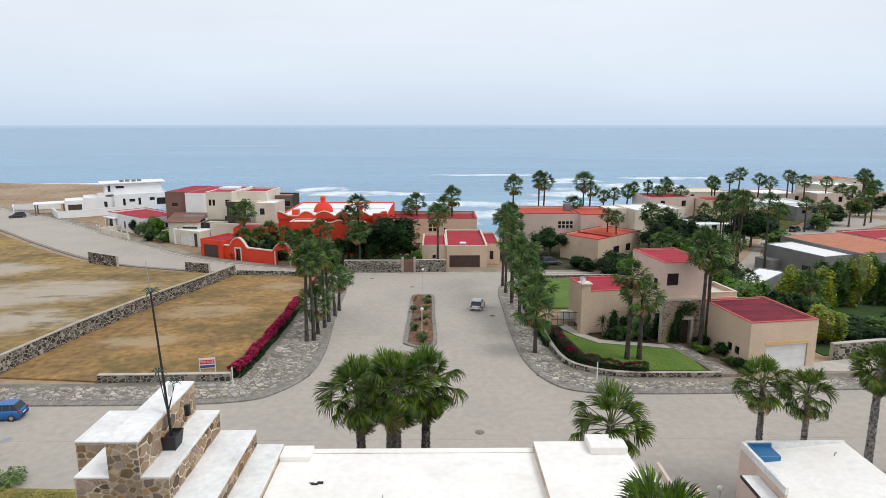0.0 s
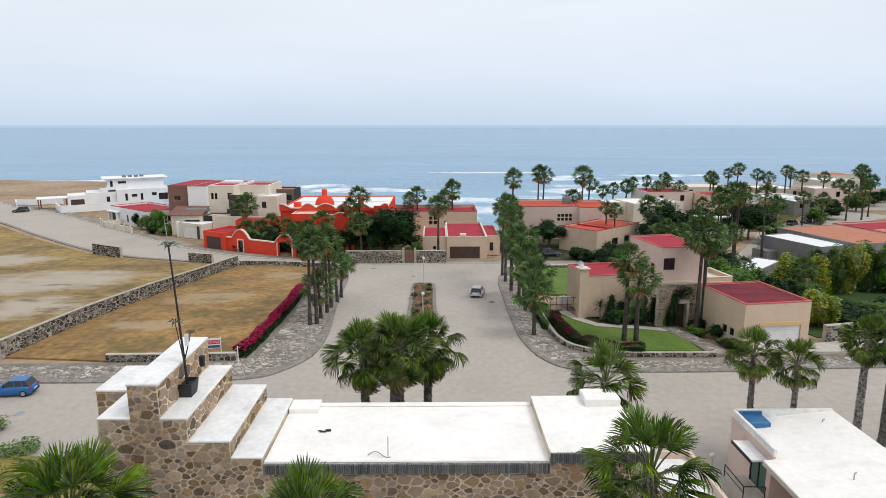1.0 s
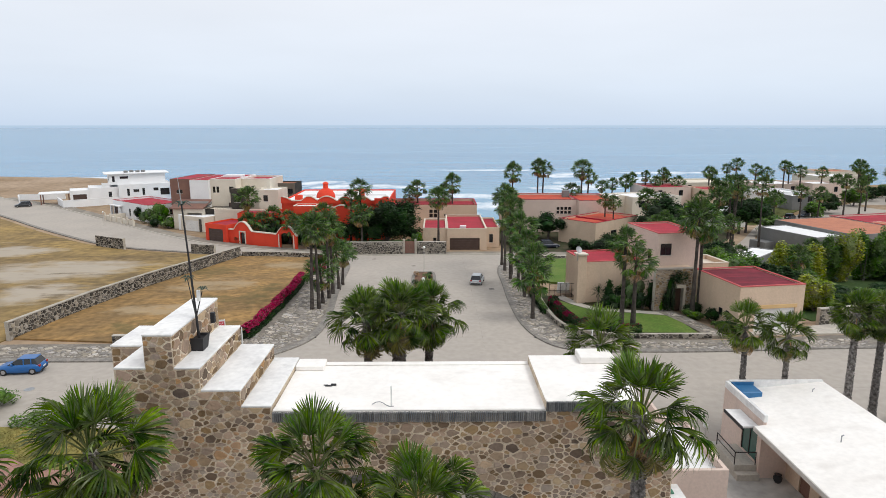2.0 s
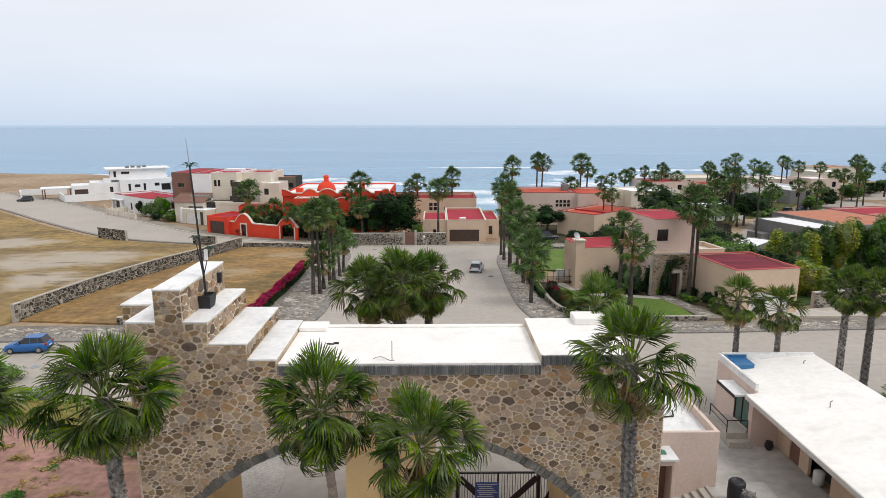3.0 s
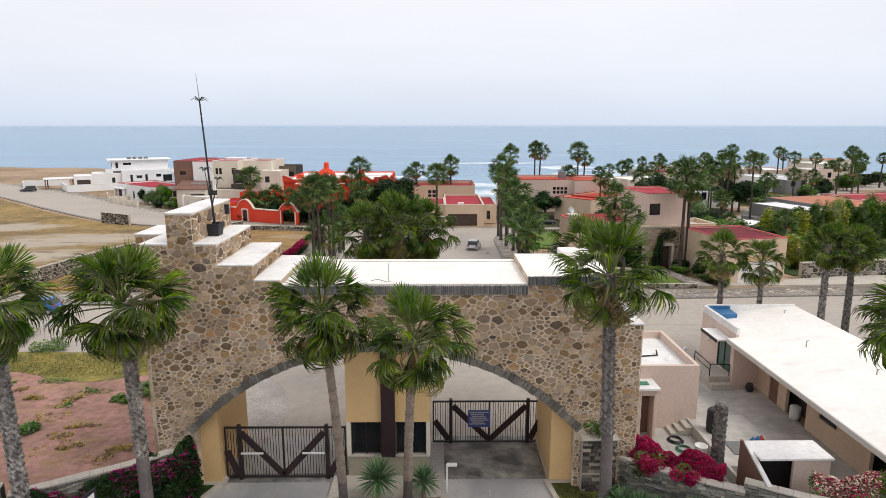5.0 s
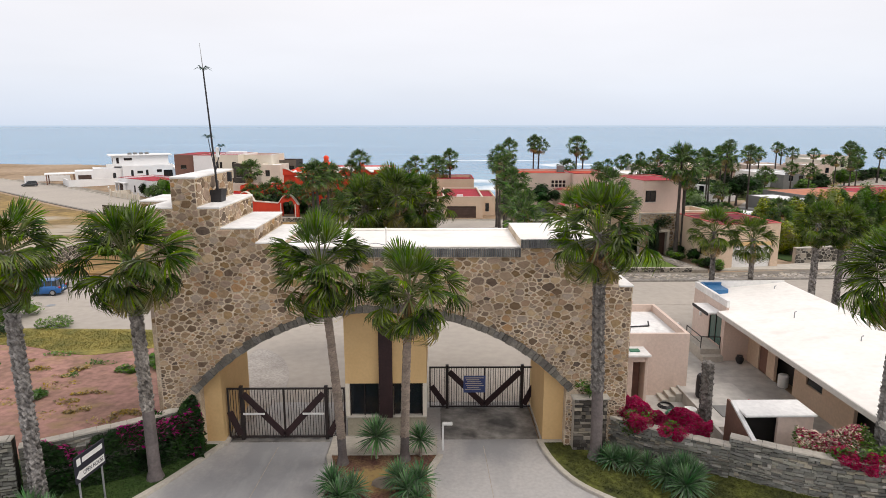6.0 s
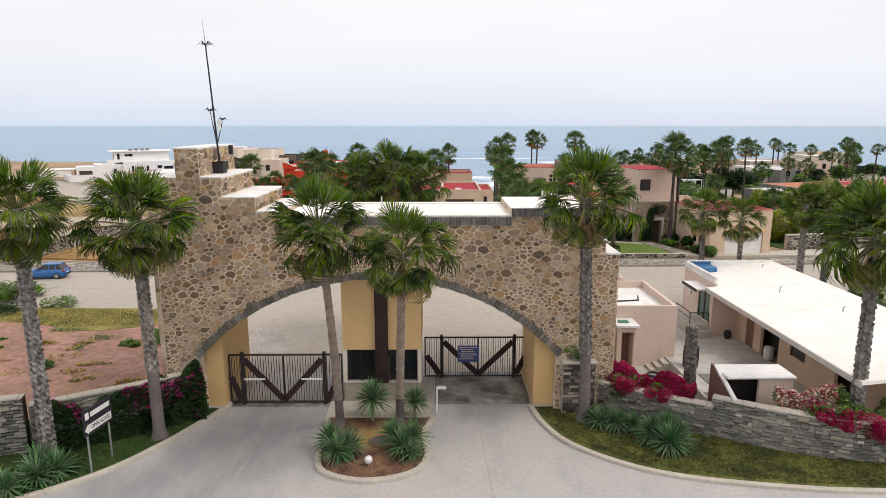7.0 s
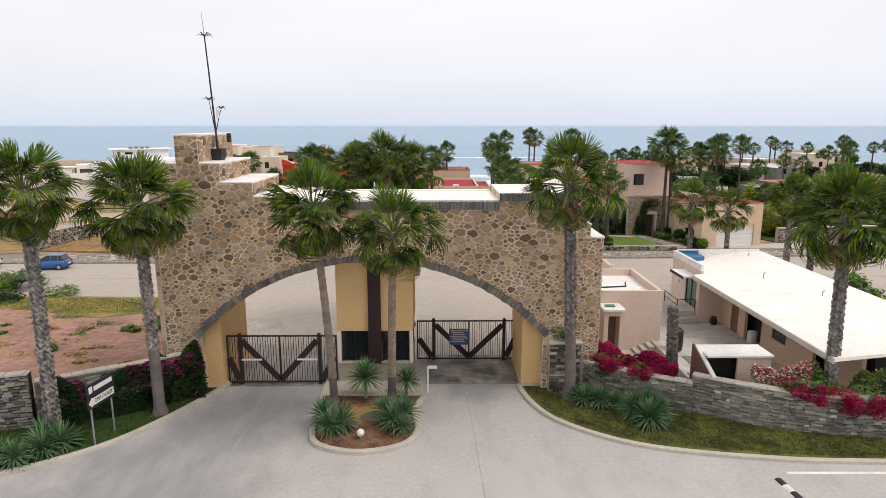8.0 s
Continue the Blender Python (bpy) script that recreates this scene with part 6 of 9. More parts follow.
# cream garage and houses of the left row
cream = house("garage_building", -65, 131.3, -28, "cream garage with flat white roof", -3.6)
flat_block(cream, 0, 0, 8.2, 9, 0, 3.7, M_CREAM, M_WHITEWALL, south=[("white_garage", 1.4, 0.02, 6.2, 2.7)], parapet=0.15)
part("pillar", boxes((-0.6, -0.2, 0, -0.02, 0.5, 3.9), bevel=0.02), M_WHITEWALL, cream)
part("stone_cladding", boxes((6.5, -0.08, 0, 7.4, -0.004, 3.2), bevel=0.02), M_DARKSTONE, cream)
part("side_room", boxes((-7.0, 1.5, 0, -0.62, 7.0, 2.7), bevel=0.03), M_CREAM, cream)
part("gate_panel", boxes((-4.6, 1.4, 0, -1.6, 1.49, 2.3)), M_DARKSTONE, cream)
low = house("house", -94.5, 156.2, -39.5, "small white house with a dark red roof behind a wall", -3.6)
flat_block(low, 0, 0, 21, 11, 0, 4.7, M_WHITEWALL, M_REDROOF, south=[("garage", 0.5, 0.02, 4.6, 3.0), ("window", 9.6, 0.9, 10.6, 2.9), ("window", 13.4, 0.9, 15.6, 2.6)], east=[("window", 2, 1.6, 3, 3.2), ("window", 6, 1.6, 7, 3.2)], trim=M_REDROOF, parapet=0.4)
part("yard_wall", boxes((7.0, -5.5, 0, 24, -5.2, 1.5), (7.0, -5.19, 0, 7.3, -0.05, 1.5), bevel=0.02), M_CREAM, low)
for x in (-0.2, 4.8):
    part("gate_pillar", boxes((x, -0.9, 0, x + 0.5, -0.3, 3.2), bevel=0.03), M_WHITEWALL, low)
part("carport_roof", boxes((-0.6, -1.2, 3.202, 5.8, -0.02, 3.5), bevel=0.03), M_WHITEWALL, low)
for k in range(6):
    part("pier", boxes((7.0 + 3.3 * k, -5.75, 0, 7.6 + 3.3 * k, -5.52, 2.2), bevel=0.02), M_CREAM, low)
brown = house("house", -70.2, 139, -4, "two-storey white and brown house with red roof", -3.6)
flat_block(brown, 0, 0, 5.4, 16, 0, 12.2, M_BROWNWALL, M_REDROOF, south=[("window", 1.6, 8.4, 3.2, 9.4)], parapet=0.08)
flat_block(brown, 5.42, -0.4, 10.4, 16, 0, 12.0, M_WHITEWALL, M_REDROOF, trim=M_REDTRIM, parapet=0.08)
flat_block(brown, 10.42, 0.8, 17.2, 16, 0, 12.1, M_CREAM, M_REDROOF, south=[("window", 0.6, 8.6, 1.3, 10.2), ("window", 1.6, 8.6, 2.3, 10.2), ("window", 5.0, 8.6, 6.2, 10.2), ("garage", 4.6, 3.8, 6.5, 6.0)], trim=M_WHITEWALL, parapet=0.08)
flat_block(brown, 17.22, 4.8, 25.0, 16, 0, 11.9, M_CREAM, M_REDROOF, south=[("window", 1.0, 8.6, 2.2, 10.0)], trim=M_WHITEWALL, parapet=0.4)
part("roof_box", boxes((11, 8, 11.72, 16, 11, 12.6), bevel=0.05), M_WHITEWALL, brown)
part("balcony", boxes((5.6, -3.2, 5.6, 11.2, -0.42, 6.6), bevel=0.3), M_GREYWALL, brown, "grey rounded balcony")
flat_block(brown, 11.0, -4.5, 17.0, 0.78, 0, 5.0, M_DARKSTONE, M_CREAM, parapet=0.3)
flat_block(brown, 3.0, -5.5, 10.9, -0.6, 0, 5.0, M_CREAM, M_CREAM, south=[("void", 3.6, 1.2, 7.4, 4.0)], parapet=0.3)
bm = bmesh.new()
v = [bm.verts.new(q) for q in ((2.4, -6.2, 5.3), (11.2, -6.2, 5.3), (11.2, -0.62, 7.0), (2.4, -0.62, 7.0), (2.4, -6.2, 5.1), (11.2, -6.2, 5.1), (11.2, -0.62, 6.8), (2.4, -0.62, 6.8))]
for q in ((0, 1, 2, 3), (7, 6, 5, 4), (4, 5, 1, 0), (5, 6, 2, 1), (6, 7, 3, 2), (7, 4, 0, 3)):
    bm.faces.new([v[i] for i in q])
part("lean_to_roof", bm, M_BROWNWALL, brown, "sloping brown tiled roof")
stone = house("house", -53.6, 136, -4, "cream house with stone-clad corner and flat roofs", -3.6)
flat_block(stone, 0, 0, 3.8, 10, 0, 10.0, M_DARKSTONE, M_CREAM, south=[("window", 0.8, 6.4, 2.6, 8.6)], parapet=0.3)
flat_block(stone, 3.82, 3, 7.0, 10, 0, 9.8, M_CREAM, M_CREAM, parapet=0.3)
flat_block(stone, 7.02, 1, 12.2, 9, 0, 9.6, M_CREAM, M_WHITEWALL, south=[("window", 1.2, 6.6, 2.4, 8.2)], parapet=0.3)
flat_block(stone, 5, 13, 13.0, 20, 0, 10.2, M_DARKSTONE, M_CLAY, south=[("window", 6.0, 7.2, 7.4, 8.6)], parapet=0.4)
part("terrace", boxes((-2, -6, 0, 12, -1.1, 4.6), bevel=0.05), M_CREAM, stone)
part("terrace_wall", boxes((-2, -6.0, 4.602, 12, -5.7, 5.4), bevel=0.03), M_CREAM, stone)
white = house("house", -123, 184, 30, "large white modern house with stacked flat terraces", -3.6)
flat_block(white, 0, 0, 5.6, 10, 0, 4.3, M_WHITEWALL, M_WHITEWALL, south=[("garage", 0.8, 0.1, 4.8, 3.0)], parapet=0.2)
flat_block(white, 5.62, 0.5, 14.5, 12, 0, 4.9, M_WHITEWALL, M_WHITEWALL, south=[("window", 5.8, 1.6, 6.8, 3.4)], parapet=0.2)
flat_block(white, 14.52, -0.6, 31.5, 12, 0, 5.7, M_WHITEWALL, M_WHITEWALL, south=[("window", 2.6, 1.8, 3.4, 4.2), ("window", 4.6, 3.0, 6.4, 3.9), ("window", 7.4, 1.8, 8.2, 4.2), ("window", 11.0, 3.2, 12.6, 4.2), ("window", 13.2, 1.6, 16.2, 3.9)], parapet=0.2)
flat_block(white, 12, 2.5, 30, 12.5, 5.5, 9.1, M_WHITEWALL, M_WHITEWALL, south=[("window", 1.0, 1.0, 1.8, 3.0), ("window", 3.4, 2.0, 6.0, 2.8)], west=[("window", 3.5, 1.2, 8.5, 2.7)], parapet=0.1)
part("roof_slab", boxes((10.6, 1.6, 9.102, 31.4, 13.2, 9.4), bevel=0.05), M_WHITEWALL, white)
part("terrace_wall", boxes((9.6, 1.0, 4.91, 12.0, 1.25, 6.4), (31.0, -3.0, 4.2, 33.5, 6.0, 5.0), bevel=0.04), M_WHITEWALL, white)
part("canopy", boxes((-9.0, 1.0, 3.4, -0.02, 8.0, 3.7), bevel=0.04), M_WHITEWALL, white)
for x, y in ((-8.6, 1.4), (-8.0, 3.4), (-0.6, 1.4)):
    part("post", boxes((x, y, 0, x + 0.35, y + 0.35, 3.4)), M_BROWNWALL, white)
for k in range(4):
    part("roof_unit", boxes((17 + 1.9 * k, 5 + k % 2, 9.4, 18.3 + 1.9 * k, 6.2 + k % 2, 10.1), bevel=0.1), M_GREYWALL, white)
for (xa, ya), (xb, yb), h in (((-119.6, 173.8), (-97, 190), 2.2), ((-119.6, 174.1), (-126.5, 183), 2.2), ((-147, 194), (-133, 198), 1.9), ((-147, 193.7), (-143, 188), 1.9)):
    fence = house("boundary_wall", xa, ya, math.degrees(math.atan2(yb - ya, xb - xa)), "long smooth white boundary wall", -3.7)
    fence["category"] = "wall"
    part("wall", boxes((0, 0, 0, math.hypot(xb - xa, yb - ya), 0.3, h + 0.1), bevel=0.03), M_WHITEWALL, fence)
    part("coping", boxes((-0.05, -0.05, h + 0.102, math.hypot(xb - xa, yb - ya), 0.35, h + 0.2), bevel=0.02), M_WHITEWALL, fence)

# right row
r2 = house("house", 19.7, 127, 0, "pale beige two-storey house with orange roofs near the sea", -3.6)
flat_block(r2, 0, 0, 14.5, 14, 0, 8.1, M_PEACH, M_ORANGEROOF, south=quad_windows(9.5, 4.6, 0.7, 0.25) + quad_windows(11.4, 4.6, 0.7, 0.25), trim=M_REDROOF, parapet=0.4)
flat_block(r2, 14.52, -2, 23, 13, 0, 8.1, M_PEACH, M_ORANGEROOF, trim=M_REDROOF, parapet=0.4)
flat_block(r2, -3.5, 3, -0.02, 12, 0, 7.0, M_PEACH, M_ORANGEROOF, parapet=0.4)
part("roof_box", boxes((12.5, 8, 7.7, 14.2, 9.6, 9.4), bevel=0.04), M_GREYWALL, r2)
oran = house("house", 34, 107.5, 42, "beige single-storey house with an orange roof", -3.6)
flat_block(oran, 0, 0, 17, 9.8, 0, 5.3, M_BEIGE, M_ORANGEROOF, south=[("window", 6, 1.4, 8.4, 3.0), ("window", 11, 1.4, 13, 3.0)], trim=M_REDROOF, parapet=0.35)
part("roof_ridge", boxes((6.0, 0.3, 4.96, 6.4, 9.5, 5.26)), M_REDROOF, oran)
w3 = house("house", 53.6, 145, 12, "cream flat-roofed house with a white roof", -3.6)
flat_block(w3, 0, 0, 15, 12, 0, 6.5, M_CREAM, M_WHITEWALL, south=[("window", 2, 3.6, 4, 5.4)], parapet=0.3)
flat_block(w3, -6, 4, -0.02, 11, 0, 6.5, M_CREAM, M_WHITEWALL, parapet=0.3)
grey = house("house", 72, 90.8, 18, "dark grey house with a white flat roof", -3.2)
flat_block(grey, 0, 0, 7.5, 14.2, 0, 4.7, M_GREYWALL, M_WHITEWALL, west=[("window", 9.5, 0.6, 11.4, 2.2)], parapet=0.15)
part("side_wall", boxes((-2.6, 9.6, 0, -0.02, 13.6, 2.2), bevel=0.03), M_GREYWALL, grey)
ww = house("house", 49.7, 71.6, 44, "low dark building with a pale flat roof", -1.9)
flat_block(ww, 0, 0, 13, 4.4, 0, 3.1, M_GREYWALL, M_WHITEWALL, parapet=0.12)
clay = house("house", 79.2, 91, 14, "single-storey house with a clay-orange roof", -3.2)
flat_block(clay, 0, 0, 16, 20, 0, 5.2, M_GREYWALL, M_CLAY, parapet=0.05)
flat_block(clay, 16.02, 2, 24, 15, 0, 4.6, M_PEACH, M_CLAY, parapet=0.05)
crim = house("house", 95, 105, 14, "house with a crimson flat roof", -3.4)
flat_block(crim, 0, 0, 20, 14, 0, 5.0, M_PEACH, M_REDROOF, south=[("window", 3, 1.6, 5, 3.6), ("window", 9, 1.6, 11, 3.6)], trim=M_REDROOF, parapet=0.3)
for x, y, w, d, h, wall, roof, lab in ((68, 176, 15, 14, 7.6, M_PEACH, M_REDROOF, "peach house with a dark red roof"), (84, 170, 9, 12, 7.4, M_BEIGE, M_REDROOF, "beige house with a red roof"),
                                       (84, 196, 22, 16, 7.1, M_CREAM, M_CREAM, "cream house with a pale flat roof"), (104, 172, 14, 12, 6.0, M_WHITEWALL, M_WHITEWALL, "white flat-roofed house"),
                                       (112, 190, 16, 16, 7.2, M_PEACH, M_WHITEWALL, "peach house with a white flat roof"), (110, 166, 7, 8, 5.4, M_GREYWALL, M_WHITEWALL, "grey house with a white flat roof"),
                                       (128, 186, 11, 12, 7.8, M_PEACH, M_WHITEWALL, "tall peach house with two windows"), (146, 212, 17, 16, 8.2, M_CREAM, M_WHITEWALL, "cream two-storey house with a white roof"),
                                       (162, 236, 17, 16, 8.2, M_CREAM, M_CLAY, "brown-roofed house behind palms"), (196, 206, 20, 16, 6.4, M_PEACH, M_CLAY, "peach house with a clay roof"),
                                       (66, 133, 14, 9, 5.4, M_WHITEWALL, M_WHITEWALL, "white flat-roofed annex behind palms")):
    h *= 0.8
    h0 = house("house", x, y, 5, lab + " near the shore")
    flat_block(h0, 0, 0, w, d, 0, h, wall, roof, south=[("window", w * 0.25, h * 0.55, w * 0.25 + 1.4, h * 0.55 + 1.8), ("window", w * 0.72, h * 0.55, w * 0.72 + 1.4, h * 0.55 + 1.8)], trim=wall, parapet=0.4)

# guard building beside the gate
guard = empty("guard_building", pose(20.55, 17.4, 0), "long low beige building with a white flat roof", "building")


def build_guard():
    # local x to the east, y towards the gate side is negative
    # roofs and walls
    bm = boxes((-0.55, -22.2, 0, 7.0, -5.42, 0.18))
    box(bm, 0.2, -5.42, 0, 7.0, -0.02, 0.18)
    for v in bm.verts:
        v.co.z += 3.55 + 0.75 * (v.co.x + 0.55) / 7.55
    part("roof", bm, M_WHITE, guard, "white coated sloping porch roof")
    part("parapet", boxes((-0.02, -5.5, 4.0, 0.22, 0.0, 4.5), (0.222, -0.2, 3.8, 7.0, 0.0, 4.58), bevel=0.02), M_CAP, guard)
    part("fascia", boxes((-0.63, -22.2, 3.42, -0.553, -5.44, 3.72), bevel=0.01), M_FRAME, guard, "pale fascia board along the roof edge")
    bm = bmesh.new()
    slab(bm, (0.0, 0.0, 0), (0, -1, 0), 5.4, 4.0, 0.22, [(2.9, 0.9, 4.9, 3.3)], inward=(1, 0, 0))
    slab(bm, (0.22, -5.4, 0), (1, 0, 0), 1.6, 3.62, 0.22)
    slab(bm, (7.0, 0.0, 0), (-1, 0, 0), 6.78, 3.7, 0.22)
    slab(bm, (7.0, -20.8, 0), (0, 1, 0), 20.5, 4.1, 0.2)
    part("wall", bm, M_PEACH, guard)
    bm = bmesh.new()
    slab(bm, (1.82, -5.4, 0), (0, -1, 0), 15.4, 3.6, 0.2, [(1.5, 0, 2.6, 2.3), (3.55, 0, 5.75, 2.4), (7.0, 1.3, 8.6, 2.0), (11.4, 0, 13.2, 2.5)], inward=(1, 0, 0))
    part("porch_wall", bm, M_BEIGE, guard)
    # solid near-black box, added to stand for the unlit room behind the openings
    part("room_shade_box", boxes((2.6, -20.6, 0.02, 6.9, -5.7, 3.6)), M_DARK, guard)
    part("door", boxes((1.9, -7.98, 0.02, 1.97, -6.92, 2.28)), M_BROWNWALL, guard, "brown door")
    part("window", boxes((1.9, -13.98, 1.32, 1.94, -12.42, 1.98)), M_GLASS, guard)
    win = part("window", boxes((0.08, -4.85, 0.92, 0.13, -2.95, 3.28)), M_GREENGLASS, guard, "green glazed entrance")
    part("frame", boxes((0.04, -4.9, 0.9, 0.18, -4.82, 3.3), (0.04, -2.98, 0.9, 0.18, -2.9, 3.3), (0.04, -3.94, 0.9, 0.18, -3.86, 3.3), (0.04, -4.82, 3.22, 0.18, -2.98, 3.3)), M_STEEL, win)
    part("canopy", boxes((-1.1, -5.0, 3.35, -0.03, -2.5, 3.5), bevel=0.02), M_CAP, guard)
    part("canopy_edge", boxes((-1.16, -5.05, 3.28, -1.103, -2.45, 3.49)), M_BLACKPLASTIC, guard)
    part("landing", boxes((-1.5, -5.2, 0.0, -0.02, -2.4, 0.85), (-1.5, -5.7, 0.0, -0.02, -5.21, 0.45), bevel=0.02), M_KERB, guard, "concrete landing with a step")
    part("railing", tubes(((-1.45, -5.1, 0.85), (-1.45, -5.1, 1.75), 0.035), ((-1.45, -2.5, 0.85), (-1.45, -2.5, 1.75), 0.035), ((-1.45, -5.1, 1.72), (-1.45, -2.5, 1.72), 0.035), ((-1.45, -5.1, 1.3), (-1.45, -2.5, 1.3), 0.025),
                          ((-1.45, -5.1, 1.72), (-0.1, -5.15, 1.72), 0.035), ((-0.1, -5.15, 0.85), (-0.1, -5.15, 1.72), 0.035)), M_STEEL, guard)
    tank = part("water_tank", boxes((0.3, -1.6, 3.8, 1.9, -0.25, 4.3), bevel=0.04), M_BLUETANK, guard, "shallow blue tank sunk in the roof corner")
    part("tank_rim", boxes((0.3, -0.33, 4.302, 1.9, -0.25, 4.5), (0.3, -1.6, 4.302, 0.38, -0.332, 4.5)), M_BLUETANK, tank)
    part("wall_lamp", boxes((-0.12, -1.6, 2.2, -0.004, -1.35, 2.5), bevel=0.02), M_WHITEPLASTIC, guard)
    for x, y in ((5.4, -1.6), (3.2, -8.2), (4.4, -13.0)):
        part("vent_pipe", tubes(((x, y, 3.8), (x, y, 4.5), 0.035), ((x, y, 4.5), (x + 0.12, y, 4.56), 0.035)), M_GALV, guard)


build_guard()

# peach annex against the gate
annex = empty("annex_building", pose(9.95, 6.3, 0), "peach stucco annex with a low parapet", "building")


def build_annex():
    for o, ux, w in (((0.0, 0.0, 0), (1, 0, 0), 5.75), ((5.75, 0.22, 0), (0, 1, 0), 6.0), ((5.75, 6.44, 0), (-1, 0, 0), 5.75), ((0.0, 6.22, 0), (0, -1, 0), 6.0)):
        part("wall", slab(bmesh.new(), o, ux, w, 4.05, 0.22), M_PEACH, annex)
    bm = bmesh.new()
    slab(bm, (2.4, 6.46, 0), (1, 0, 0), 0.2, 4.3, 2.6)
    slab(bm, (4.2, 6.46, 0), (0, 1, 0), 2.4, 4.3, 0.2)
    part("rear_wall", bm, M_PEACH, annex)
    part("roof", boxes((0.21, 0.21, 3.3, 5.54, 6.23, 3.55)), M_CAP, annex, "white coated roof below the parapet")
    part("roof_rear", boxes((2.6, 6.46, 3.6, 4.2, 8.9, 3.7)), M_CAP, annex)
    part("vestibule", boxes((1.6, -1.35, 0, 1.9, -0.004, 3.1), (2.62, -1.35, 0, 2.8, -0.004, 3.1), (1.902, -1.35, 2.75, 2.618, -0.004, 3.1), bevel=0.02), M_PEACH, annex)
    part("vestibule_slab", boxes((1.5, -1.5, 3.102, 2.92, -0.004, 3.25), bevel=0.02), M_CAP, annex)
    part("door", boxes((1.92, -0.5, 0, 2.6, -0.44, 2.7)), M_BROWNWALL, annex, "brown door half in shade")
    part("roof_hatch", boxes((1.8, -1.0, 3.254, 2.4, -0.6, 3.34), bevel=0.02), M_GREENHOSE, annex)
    part("roof_pipe", tubes(((2.2, 2.6, 3.6), (4.2, 2.9, 3.6), 0.05), ((4.2, 2.9, 3.6), (4.3, 3.4, 3.75), 0.05)), M_BLACKPLASTIC, annex)


build_annex()

# ---- palms by the gate ----
near_palm(-13.28, -2.84, (-13.0, -3.8, 11.35), "tall fan palm with bare trunk beside the stone gate", "gate palms", 0.29, seed=3, spread=1.04, dead=6, low=3.6)
near_palm(-17.3, -5.1, (-15.9, -7.2, 12.4), "tall fan palm on the lawn edge with dead fronds", "gate palms", 0.29, seed=4, spread=0.84, dead=9, low=0)
near_palm(-4.54, -1.6, (-4.7, -4.5, 11.15), "leaning slim fan palm on the planted island", "island palms", 0.22, M_TRUNKTAN, seed=5, low=1.5, spread=0.92, dead=6)
near_palm(-1.48, -1.3, (-0.95, -5.9, 10.4), "leaning slim fan palm on the island in front of the booth", "island palms", 0.22, M_TRUNKTAN, seed=6, low=1.5, spread=0.84, dead=8)
near_palm(8.16, -1.24, (7.3, -3.0, 12.3), "tall fan palm against the end of the stone gate", "gate palms", 0.30, seed=7, low=3.9, spread=0.96, dead=11, count=38)
near_palm(20.4, -4.1, (19.4, -5.2, 10.9), "fan palm behind the curved stone wall with dead fronds", "gate palms", 0.29, seed=8, dead=12, spread=0.98, low=0)
for k, (x, y, z) in enumerate(((-4.3, 10.2, 11.8), (-2.4, 9.2, 12.6), (-1.0, 11.6, 11.8), (-3.2, 12.2, 11.2))):
    near_palm(x, y, (x + 0.2 * (k - 1), y, z), "fan palm of a close group behind the gate", "palm cluster", 0.26, seed=20 + k, low=0, spread=0.84, z0=0.0, spear=k == 1, dead=6)
near_palm(8.3, 7.8, (8.5, 7.4, 11.3), "fan palm between the gate and the annex", "palms behind the gate", 0.22, seed=25, low=0, z0=0.0, dead=2, spread=0.85, count=34)
near_palm(22.3, 18.3, (22.0, 18.1, 8.7), "short fan palm behind the guard building", "palms behind the gate", 0.2, seed=26, low=0, z0=0.0, dead=4, spread=0.78, count=34)
near_palm(25.2, 17.9, (25.0, 17.8, 8.15), "short fan palm behind the guard building", "palms behind the gate", 0.2, seed=27, low=0, z0=0.0, dead=2, spread=0.78, count=32)
near_palm(31.6, 20.2, (31.5, 20.2, 9.0), "fan palm beside the cross street", "palms behind the gate", 0.26, seed=28, low=0, z0=0.0, dead=3, spread=0.8)
near_palm(34.0, 20.6, (33.8, 20.5, 8.7), "fan palm beside the cross street", "palms behind the gate", 0.26, seed=29, low=0, z0=0.0, dead=3, spread=0.8)
stump = empty("palm_stump", pose(14.2, 0.2, 0), "tall headless palm trunk behind the stone wall", "palm trunk")
v, f = trunk_mesh(5.4, (-0.95, -1.9), 0.3, 0.24, 0.17, 12, random.Random(2), 0.06, 0.0)
shared("trunk", mesh_of("trunk", v, f, M_TRUNK), stump)

# ---- avenue palms ----
for x, y, z in ((-16.0, 50.4, 10.1), (-15.2, 50.8, 10.3), (-15.2, 53.5, 4.2), (-14.9, 56.4, 9.8), (-14.8, 59.1, 8.6), (-14.5, 62.4, 5.0), (-14.5, 65.9, 4.0)):
    far_palm(x, y, z, "avenue palms", 0.95, "fan palm in the row along the avenue", slim=0.75)
for x, y, z in ((11.2, 78, 11.4), (11.2, 70, 10.2), (11.6, 64, 8.2), (11.8, 74, 7.6), (11.6, 57, 5.4), (11.0, 46, 5.6), (12.0, 52, 5.8), (11.3, 84, 9.6), (12.6, 66, 5.2), (12.0, 60, 6.6)):
    far_palm(x, y, z, "avenue palms", 0.98, "fan palm in the row along the avenue", slim=0.75)
